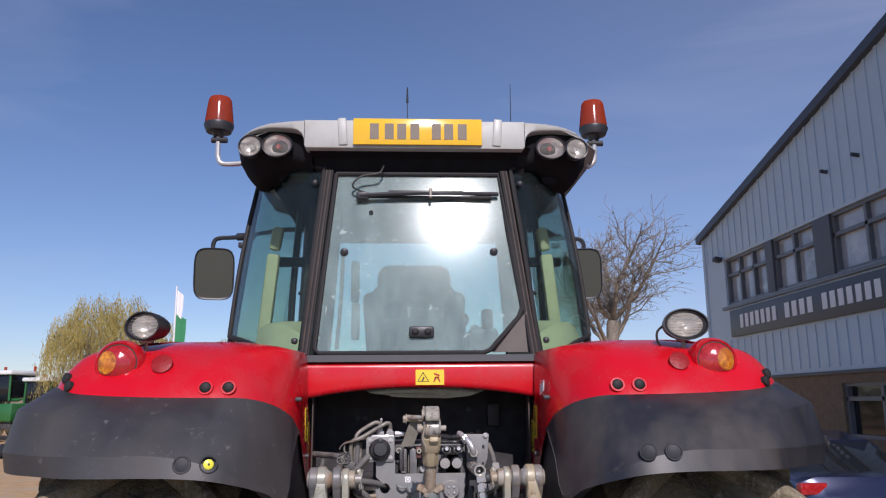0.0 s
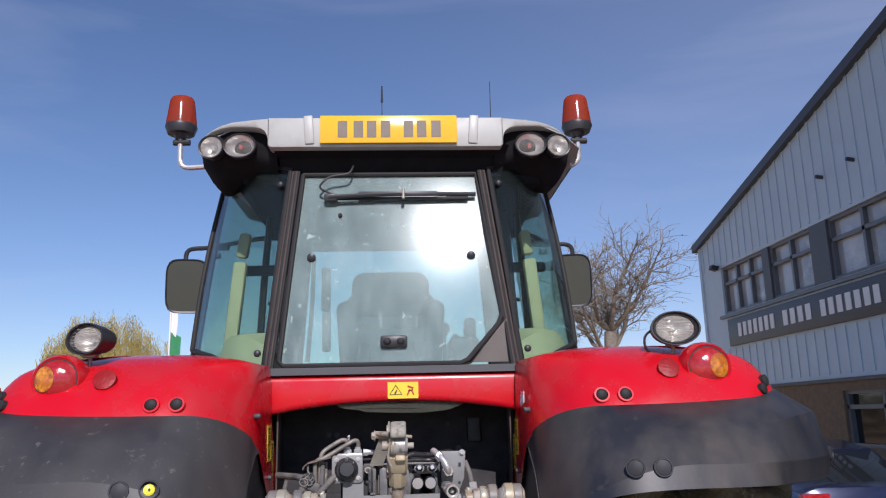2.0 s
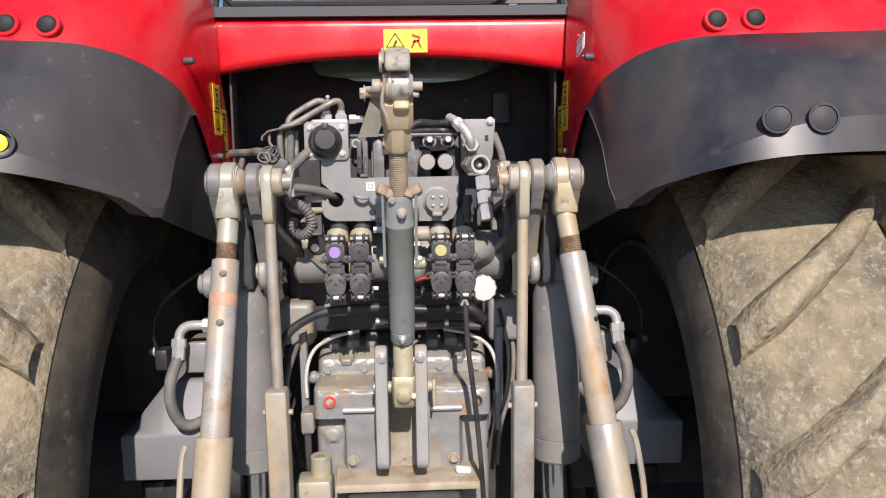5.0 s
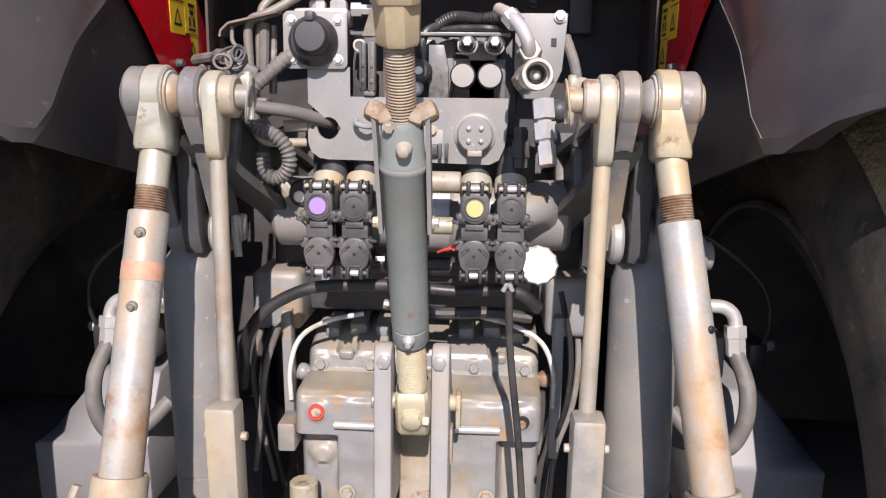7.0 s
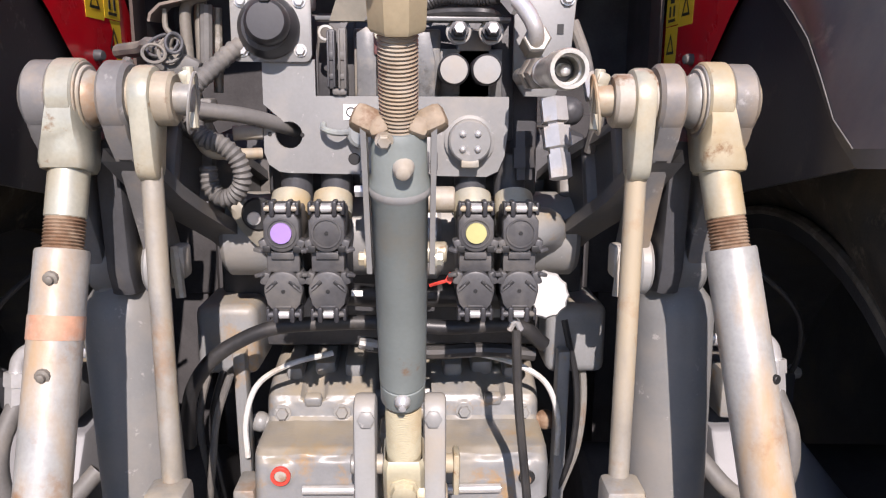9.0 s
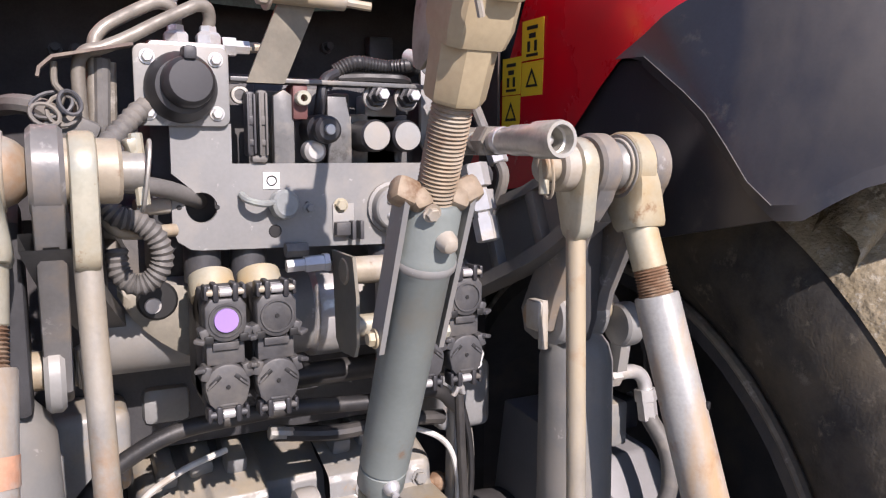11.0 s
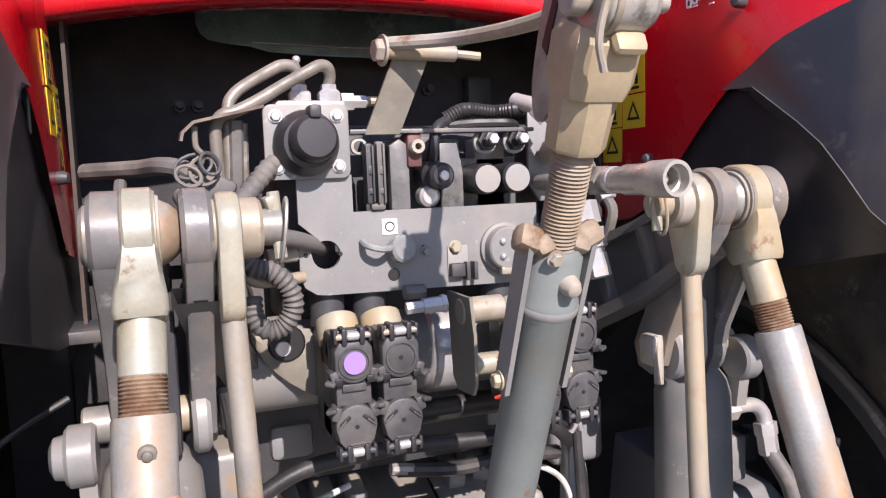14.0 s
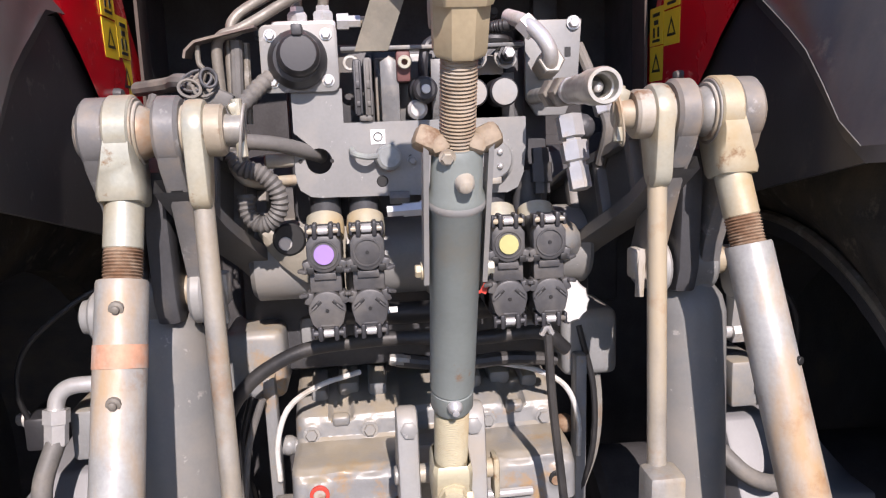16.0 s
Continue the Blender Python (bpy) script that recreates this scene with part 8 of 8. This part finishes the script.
def wall_piece(y0, y1, z0, z1, mat, name="wall", th=0.25):
    return part(name, box((BX + th / 2, (y0 + y1) / 2, (z0 + z1) / 2), (th, y1 - y0, z1 - z0)), mat, bld)


wall_piece(BYN, GWIN[1][0], 0, Z0, BRICK, "brick_wall")
wall_piece(GWIN[1][1], GWIN[0][0], 0, Z0, BRICK, "brick_wall")
wall_piece(GWIN[0][1], BYF, 0, Z0, BRICK, "brick_wall")
for a, b in GWIN:
    wall_piece(a, b, 0, 1.2, BRICK, "brick_wall")
    wall_piece(a, b, 2.12, Z0, BRICK, "brick_wall")
wall_piece(BYN, BYF, Z0, ZW0, CLAD, "clad_wall")
ys = [BYF] + [q for w in WINS for q in (w[1], w[0])] + [BYN]
for a, b in zip(ys[0::2], ys[1::2]):
    wall_piece(b, a, ZW0, ZW1, CLAD_DARK if a != BYF else CLAD, "window_band" if a != BYF else "clad_wall", 0.22 if a != BYF else 0.25)
gab = slab([(BYF, ZW1), (BYF, EAVE), (RIDGE, PEAK), (BYN, roof_z(BYN)), (BYN, ZW1)], "x", BX, 0.25)
part("gable_wall", gab, CLAD, bld)
ribs = bmesh.new()
y = BYN + 0.1
while y < BYF - 0.05:
    zt = roof_z(y) - 0.1
    box((BX - 0.008, y, (ZW1 + 0.06 + zt) / 2), (0.022, 0.07, zt - ZW1 - 0.06), bm=ribs)
    box((BX - 0.008, y, (Z0 + 0.1 + 3.2) / 2), (0.022, 0.07, 3.2 - Z0 - 0.1), bm=ribs)
    y += 0.333
part("cladding_ribs", ribs, CLAD, bld, kind="stuff")
part("roof", slab([(BYF + 0.18, EAVE + 0.02), (RIDGE, PEAK + 0.06), (BYN - 0.2, roof_z(BYN) + 0.02), (BYN - 0.2, roof_z(BYN) - 0.16), (RIDGE, PEAK - 0.12), (BYF + 0.18, EAVE - 0.16)], "x", BX - 0.12, 12.0), ROOFTRIM, bld, "dark grey roof with a verge trim")
part("back_wall", box((BX + 11.8, 4.3, 2.9), (0.25, BYF - BYN, 5.8)), CLAD, bld)
for yy in (BYF - 0.125, BYN + 0.125):
    part("end_wall", box((BX + 6.0, yy, 2.9), (11.5, 0.25, 5.8)), CLAD, bld)
part("floor_inside", box((BX + 1.2, 4.3, 3.0), (1.9, 22, 0.1)), DARK, bld)
part("corner_trim", box((BX - 0.01, BYF - 0.04, 4.1), (0.05, 0.12, 3.6)), CLAD, bld)
part("drip_trim", box((BX - 0.015, 4.3, Z0), (0.05, 22.4, 0.06)), ROOFTRIM, bld)
part("sill_trim", box((BX - 0.03, (14.6 + BYN) / 2, 3.94), (0.08, 14.6 - BYN, 0.07)), FRAME, bld)


def window(y0, y1, z0, z1, lights, transom, glass=PANE):
    w = part("window", box((BX + 0.10, (y0 + y1) / 2, z0 + 0.03), (0.12, y1 - y0, 0.06)), FRAME, bld, "grey framed window with top lights")
    fr = box((BX + 0.10, (y0 + y1) / 2, z1 - 0.03), (0.10, y1 - y0, 0.06))
    for k in range(lights + 1):
        yy = y0 + 0.03 + (y1 - y0 - 0.06) * k / lights
        box((BX + 0.10, yy, (z0 + z1) / 2), (0.10, 0.075, z1 - z0 - 0.1), bm=fr)
    box((BX + 0.10, (y0 + y1) / 2, transom), (0.10, y1 - y0, 0.07), bm=fr)
    part("window_frame", fr, FRAME, w)
    for k in range(lights):
        a = y0 + 0.03 + (y1 - y0 - 0.06) * k / lights + 0.035
        b = y0 + 0.03 + (y1 - y0 - 0.06) * (k + 1) / lights - 0.035
        for c, d in ((z0 + 0.06, transom - 0.035), (transom + 0.035, z1 - 0.06)):
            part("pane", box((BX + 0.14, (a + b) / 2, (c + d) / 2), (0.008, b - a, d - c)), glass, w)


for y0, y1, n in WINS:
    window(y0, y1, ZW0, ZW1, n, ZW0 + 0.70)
for y0, y1 in GWIN:
    window(y0, y1, 1.2, 2.12, 2, 1.85, CARGLASS)
sg = part("sign", box((BX - 0.04, 9.1, 3.55), (0.07, 10.2, 0.60), bev=0.005), SIGN, bld, "long dark sign with a line of pale bars")
for y0, y1, count in ((13.70, 11.95, 7), (11.68, 10.54, 4), (10.31, 8.49, 7)):
    step = (y0 - y1) / count
    for k in range(count):
        part("sign_bar", box((BX - 0.08, y0 - step * (k + 0.45), 3.565), (0.012, step * 0.62, 0.29)), LETTER, sg)
for yy in (9.78, 8.83):
    v = rod((BX, yy, 5.82), (BX - 0.14, yy, 5.84), 0.035, seg=10)
    part("vent_pipe", v, ROOFTRIM, bld)
fl = box((BX - 0.12, 14.55, 5.12), (0.16, 0.2, 0.10), rot=(0, 20, 0), bev=0.01)
rod((BX, 14.55, 5.16), (BX - 0.1, 14.55, 5.16), 0.02, bm=fl)
part("floodlight", fl, BLACK, bld)
part("floodlight", box((BX - 0.12, 7.6, 5.12), (0.16, 0.2, 0.10), rot=(0, 20, 0), bev=0.01), BLACK, bld)

# parked car: body by cross sections along its length
def make_car(name, base, turn, paint, label):
    car = thing(name, (0, 0, 0), label, "car")
    secs = []
    for x, hw, z0, z1 in ((-2.25, 0.72, 0.45, 0.80), (-2.15, 0.84, 0.32, 0.98), (-1.5, 0.90, 0.25, 1.02), (-0.9, 0.91, 0.24, 0.98), (0.5, 0.91, 0.24, 0.95), (1.3, 0.90, 0.25, 0.92), (1.95, 0.84, 0.28, 0.80), (2.25, 0.70, 0.38, 0.62)):
        secs.append([Vector((a * hw, x, z)) for a, z in ((-0.92, z0), (-1, z0 + 0.15), (-1, z1 - 0.25), (-0.93, z1 - 0.06), (-0.7, z1), (0.7, z1), (0.93, z1 - 0.06), (1, z1 - 0.25), (1, z0 + 0.15), (0.92, z0))])
    b = sheet(secs, closed=True)
    n = len(b.verts)
    b.verts.ensure_lookup_table()
    b.faces.new([b.verts[i] for i in range(10)])
    b.faces.new([b.verts[i] for i in range(n - 10, n)])
    part("body", b, paint, car, angle=50)
    cab = []
    for x, hw, z in ((-1.75, 0.76, 1.0), (-1.2, 0.66, 1.33), (-0.6, 0.62, 1.42), (0.0, 0.62, 1.43), (0.5, 0.66, 1.36), (1.25, 0.78, 0.93)):
        cab.append([Vector((a * hw, x, zz)) for a, zz in ((-1.12, 0.93), (-1.0, max(0.94, z - 0.1)), (-0.8, z), (0.8, z), (1.0, max(0.94, z - 0.1)), (1.12, 0.93))])
    part("glasshouse", sheet(cab), CARGLASS, car, angle=60)
    rf_ = sheet([[p + Vector((0, 0, 0.012)) for p in row[1:5]] for row in cab[1:5]], thick=0.02)
    part("roof_skin", rf_, paint, car, angle=60)
    for sx in (-1, 1):
        part("tail_light", box((sx * 0.66, -2.19, 0.86), (0.34, 0.10, 0.13), rot=(0, 0, -sx * 12), bev=0.02), REDLENS, car)
        for yy in (-1.4, 1.4):
            wl2 = part("wheel", lathe((sx * 0.80, yy, 0.33), (sx, 0, 0), [(0, 0.2), (0, 0.31), (0.02, 0.33), (0.12, 0.33), (0.14, 0.30), (0.14, 0.2)], 28), RUBBER, car)
            part("rim", lathe((sx * 0.81, yy, 0.33), (sx, 0, 0), [(0.10, 0.21), (0.12, 0.2), (0.11, 0.06), (0.13, 0)], 28), CHROME, wl2)
    part("bumper", box((0, -2.22, 0.5), (1.55, 0.10, 0.22), bev=0.04), paint, car)
    part("plate_bar", box((0, -2.275, 0.62), (0.52, 0.01, 0.11)), PLATE, car)
    car.matrix_world = pose(*base, 0, 0, turn)
    return car


make_car("parked_car", (5.35, 7.95, 0.0), -4, CARBLUE, "dark blue saloon parked beside the office building")


# green tractors far off, side by side
def make_far_tractor(name, base, turn):
    t = thing(name, (0, 0, 0), "green farm tractor with white cab roof, parked in a row", "tractor", "row of green tractors")
    part("hood", box((0, 1.6, 1.35), (0.85, 2.0, 0.85), bev=0.12), FIELDGREEN, t)
    part("chassis", box((0, 0.8, 0.85), (0.6, 3.2, 0.5), bev=0.05), DGREY, t)
    part("cab_roof", box((0, -0.3, 2.93), (1.75, 1.75, 0.2), bev=0.07), POLEWHITE, t)
    part("cab_glass", box((0, -0.3, 2.25), (1.45, 1.45, 1.15), bev=0.05), CARGLASS, t)
    for sx in (-1, 1):
        for yy in (-1.0, 0.42):
            part("cab_post", rod((sx * 0.75, yy, 1.7), (sx * 0.72, yy, 2.85), 0.05), FIELDGREEN, t)
        part("fender", box((sx * 0.85, -0.35, 1.75), (0.6, 1.3, 0.12), bev=0.05), FIELDGREEN, t)
        part("beacon", rod((sx * 0.8, -0.9, 3.03), (sx * 0.8, -0.9, 3.25), 0.06), AMBER, t)
        for yy, r, w in ((-0.3, 0.92, 0.55), (2.2, 0.65, 0.45)):
            wl2 = part("wheel", lathe((sx * 0.7, yy, r), (sx, 0, 0), [(0, r * 0.5), (0, r * 0.92), (0.05, r), (w - 0.05, r), (w, r * 0.92), (w, r * 0.5)], 30), TYRE, t)
            part("rim", lathe((sx * 0.7, yy, r), (sx, 0, 0), [(0.1, r * 0.52), (w - 0.05, r * 0.5), (w - 0.1, 0)], 24), STICKER, wl2)
    t.matrix_world = pose(*base, 0, 0, turn) @ Matrix.Scale(1.12, 4)
    return t


first = make_far_tractor("green_tractor", (-20.1, 41.3, 0), 166)
for k, (x, y, a) in enumerate(((-22.5, 41.6, 164), (-24.9, 42.0, 167), (-27.3, 42.3, 165))):
    copy_thing(first, pose(x, y, 0, 0, 0, a) @ Matrix.Scale(1.12, 4))


# trees
def limb(bm, p, d, length, r, depth, rng, tips, spread=0.55, up=0.25, droop=0.0):
    d = Vector(d).normalized()
    pts, q = [Vector(p)], Vector(p)
    steps = 4
    for k in range(steps):
        d = (d + Vector((rng.uniform(-1, 1), rng.uniform(-1, 1), rng.uniform(-0.6, 1) * 0.7)) * 0.16 + Vector((0, 0, up * 0.12 - droop * 0.2))).normalized()
        q = q + d * length / steps
        pts.append(q.copy())
    seg = 8 if depth > 3 else 5 if depth > 1 else 3
    u = None
    rings = []
    for k, c in enumerate(pts):
        w = (pts[min(k + 1, steps)] - pts[max(k - 1, 0)]).normalized()
        u = basis(w)[0] if u is None else (u - w * u.dot(w)).normalized()
        v = w.cross(u)
        rr = r * (1 - 0.45 * k / steps)
        rings.append([bm.verts.new(c + (u * math.cos(2 * math.pi * i / seg) + v * math.sin(2 * math.pi * i / seg)) * rr) for i in range(seg)])
    for a, b in zip(rings, rings[1:]):
        for i in range(seg):
            bm.faces.new((a[i], b[i], b[(i + 1) % seg], a[(i + 1) % seg]))
    tips.append((q.copy(), d.copy(), depth))
    if depth > 0:
        kids = rng.choice((2, 3, 3)) if depth > 1 else 3
        for k in range(kids + (1 if depth >= 3 else 0)):
            t = pts[rng.choice((2, 3, 4)) if k else 4]
            nd = (d + Vector((rng.uniform(-1, 1), rng.uniform(-1, 1), rng.uniform(-0.5, 0.9))) * spread * 1.5).normalized()
            limb(bm, t, nd, length * rng.uniform(0.62, 0.82), r * rng.uniform(0.42, 0.58), depth - 1, rng, tips, spread, up, droop)


def bough(bm, pts, r0, r1, seg=7):
    """A tapered limb along a smooth curve; returns its points."""
    path = spline(pts, 5)
    u, rings = None, []
    for k, c in enumerate(path):
        w = (path[min(k + 1, len(path) - 1)] - path[max(k - 1, 0)]).normalized()
        u = basis(w)[0] if u is None else (u - w * u.dot(w)).normalized()
        v = w.cross(u)
        rr = r0 + (r1 - r0) * k / (len(path) - 1)
        rings.append([bm.verts.new(c + (u * math.cos(2 * math.pi * i / seg) + v * math.sin(2 * math.pi * i / seg)) * rr) for i in range(seg)])
    for a, b in zip(rings, rings[1:]):
        for i in range(seg):
            bm.faces.new((a[i], b[i], b[(i + 1) % seg], a[(i + 1) % seg]))
    return path


def crooked(p, d, length, rng, bend, lift):
    """Points of a branch that wanders and turns upward."""
    pts, d = [Vector(p)], Vector(d).normalized()
    for k in range(4):
        d = (d + Vector((rng.gauss(0, 1), rng.gauss(0, 1), rng.gauss(0, 0.8))) * bend + Vector((0, 0, lift))).normalized()
        pts.append(pts[-1] + d * length / 4)
    return pts, d


def bare_tree(name, base, height, width, seed, label):
    """A gnarled tree before leaf: short bole, arching boughs, branches, twigs with buds and a few old leaves."""
    rng = random.Random(seed)
    t = thing(name, base, label, "tree")
    base = Vector(base)
    bm, twigs, buds = bmesh.new(), bmesh.new(), bmesh.new()
    fork = height * 0.50
    bole = bough(bm, [base, base + Vector((0.10, 0, fork * 0.35)), base + Vector((-0.05, 0.1, fork * 0.7)), base + Vector((0.05, 0, fork))], height * 0.034, height * 0.024, 10)
    starts = []
    for k in range(9):
        a = 2 * math.pi * k / 9 + rng.uniform(-0.3, 0.3)
        o = bole[-1] if k % 3 else bole[-1 - rng.randint(2, 5)]
        lean = rng.uniform(0.35, 1.5) if k else 0.1
        pts, d = crooked(o, (math.cos(a) * lean, math.sin(a) * lean, 0.75), height * rng.uniform(0.24, 0.34), rng, 0.22, 0.10)
        path = bough(bm, pts, height * 0.0105, height * 0.0045)
        starts += [(path[i], (path[i] - path[i - 2]).normalized(), height * 0.0050) for i in (6, 9, 11, 13, 16, 18, len(path) - 1)]
    mids = []
    for p, d, r in starts:
        for _ in range(2):
            nd = d + Vector((rng.gauss(0, 1), rng.gauss(0, 1), rng.gauss(0.1, 0.7))) * 0.75
            pts, e = crooked(p, nd, height * rng.uniform(0.10, 0.19), rng, 0.26, 0.05)
            path = bough(bm, pts, r * 0.55, r * 0.22, 5)
            mids += [(path[i], (path[i] - path[i - 2]).normalized()) for i in (5, 9, 12, 15, len(path) - 1)]
    for p, d in mids:
        for _ in range(3):
            nd = d + Vector((rng.gauss(0, 1), rng.gauss(0, 1), rng.gauss(0.1, 0.8))) * 0.9
            pts, e = crooked(p, nd, height * rng.uniform(0.045, 0.11), rng, 0.3, 0.03)
            path = bough(twigs, pts[::2], 0.011, 0.005, 3)
            for q in path[2::3]:
                if rng.random() < 0.5:
                    c = q + Vector([rng.gauss(0, 0.03) for _ in range(3)])
                    a, b = [Vector([rng.gauss(0, 1) for _ in range(3)]).normalized() * rng.uniform(0.02, 0.045) for _ in range(2)]
                    buds.faces.new([buds.verts.new(w) for w in (c - a, c + b, c + a, c - b)])
    for b in (bm, twigs, buds):
        for v in b.verts:
            if v.co.z > base.z + fork * 0.9:
                v.co.x = base.x + (v.co.x - base.x) * width
                v.co.y = base.y + (v.co.y - base.y) * width
    part("trunk", bm, BARK, t, "grey-brown trunk and crooked boughs", angle=80)
    part("twig_work", twigs, BARK, t, kind="stuff", angle=80)
    part("bud", buds, BUD, t, kind="stuff")


def willow(name, base, height, width, seed, label):
    rng = random.Random(seed)
    t = thing(name, base, label, "tree")
    bm, tips = bmesh.new(), []
    limb(bm, base, (0, 0, 1), height * 0.32, height * 0.05, 4, rng, tips, spread=0.6)
    part("trunk", bm, BARK, t, angle=80)
    lf = bmesh.new()
    b = Vector(base)
    for clump in range(135):      # hanging tresses in clumps with gaps between
        ca, cr = rng.uniform(0, 2 * math.pi), math.sqrt(rng.random()) * 0.97
        lift = rng.uniform(0.84, 1.04)
        fall = rng.uniform(0.5, 1.25)
        for k in range(10):
            a, rr = ca + rng.gauss(0, 0.10), min(1.05, max(0.0, cr + rng.gauss(0, 0.055)))
            top = height * (0.60 + 0.40 * math.sqrt(max(0, 1 - min(1.0, rr) ** 2.2))) * lift * rng.uniform(0.96, 1.01)
            c = b + Vector((math.cos(a) * rr * width / 2, math.sin(a) * rr * width / 2, top))
            out = Vector((math.cos(a), math.sin(a), 0))
            for j in range(int(rng.randint(8, 18) * fall)):
                c = c + Vector((rng.gauss(0, 0.05), rng.gauss(0, 0.05), -0.21)) + out * 0.03 * (1 - j / 12)
                if c.z < b.z + height * 0.22:
                    break
                for _ in range(2):
                    e = c + Vector([rng.gauss(0, 0.07) for _ in range(3)])
                    s1 = Vector((rng.gauss(0, 1), rng.gauss(0, 1), rng.gauss(0, 0.3))).normalized() * rng.uniform(0.010, 0.022)
                    s2 = Vector((rng.gauss(0, 0.25), rng.gauss(0, 0.25), -1)).normalized() * rng.uniform(0.07, 0.15)
                    lf.faces.new([lf.verts.new(q) for q in (e - s1, e + s2, e + s1, e - s2)])
    part("crown", lf, WILLOW, t, "yellow-green hanging spring foliage", kind="stuff")


bare_tree("bare_tree", (9.05, 30, 0), 10.6, 1.12, 5, "gnarled leafless spring tree with spreading branches")
willow("willow_tree", (-16.1, 40, 0), 7.95, 6.9, 3, "rounded weeping willow in fresh yellow-green leaf")
willow("willow_tree", (-10.6, 46, 0), 6.2, 4.0, 8, "small willow in yellow-green leaf")


def hedge(name, p0, p1, h, seed, label):
    rng = random.Random(seed)
    bm = bmesh.new()
    a, b = Vector(p0), Vector(p1)
    n = int((b - a).length * 60)
    for _ in range(n):
        f = rng.random()
        hh = h * (0.8 + 0.35 * noise.noise((f * 30, seed, 0)))
        c = a.lerp(b, f) + Vector((rng.gauss(0, 0.5), rng.gauss(0, 0.5), rng.random() ** 0.7 * hh))
        u, v = Vector([rng.gauss(0, 1) for _ in range(3)]).normalized() * 0.22, Vector([rng.gauss(0, 1) for _ in range(3)]).normalized() * 0.22
        bm.faces.new([bm.verts.new(q) for q in (c - u, c + v, c + u, c - v)])
    solo(name, bm, HEDGE, label, "hedge", kind="stuff")


hedge("hedge", (-60, 58, 0), (40, 60, 0), 3.2, 4, "dull brown-green hedge along the far edge of the yard")

# flag on its pole
fp = thing("flagpole", (-11.3, 35, 0), "white flagpole with a white and green flag", "flag")
part("pole", rod((-11.3, 35, 0), (-11.3, 35, 7.6), 0.05, 0.04), POLEWHITE, fp)
for z0, z1, m in ((6.2, 7.4, POLEWHITE), (4.7, 6.2, FLAGGREEN)):
    rows = [[Vector((-11.25 + (0.30 if m is POLEWHITE else 0.50) * i / 8 * (1 - 0.15 * (z == z0)), 35 + 0.03 * math.sin(i * 0.8 + z), z - 0.25 * i / 8)) for i in range(9)] for z in (z1, (z0 + z1) / 2, z0)]
    part("flag", sheet(rows, thick=0.004), m, fp, "white flag half with plain bars" if m is POLEWHITE else "green flag half", angle=80)
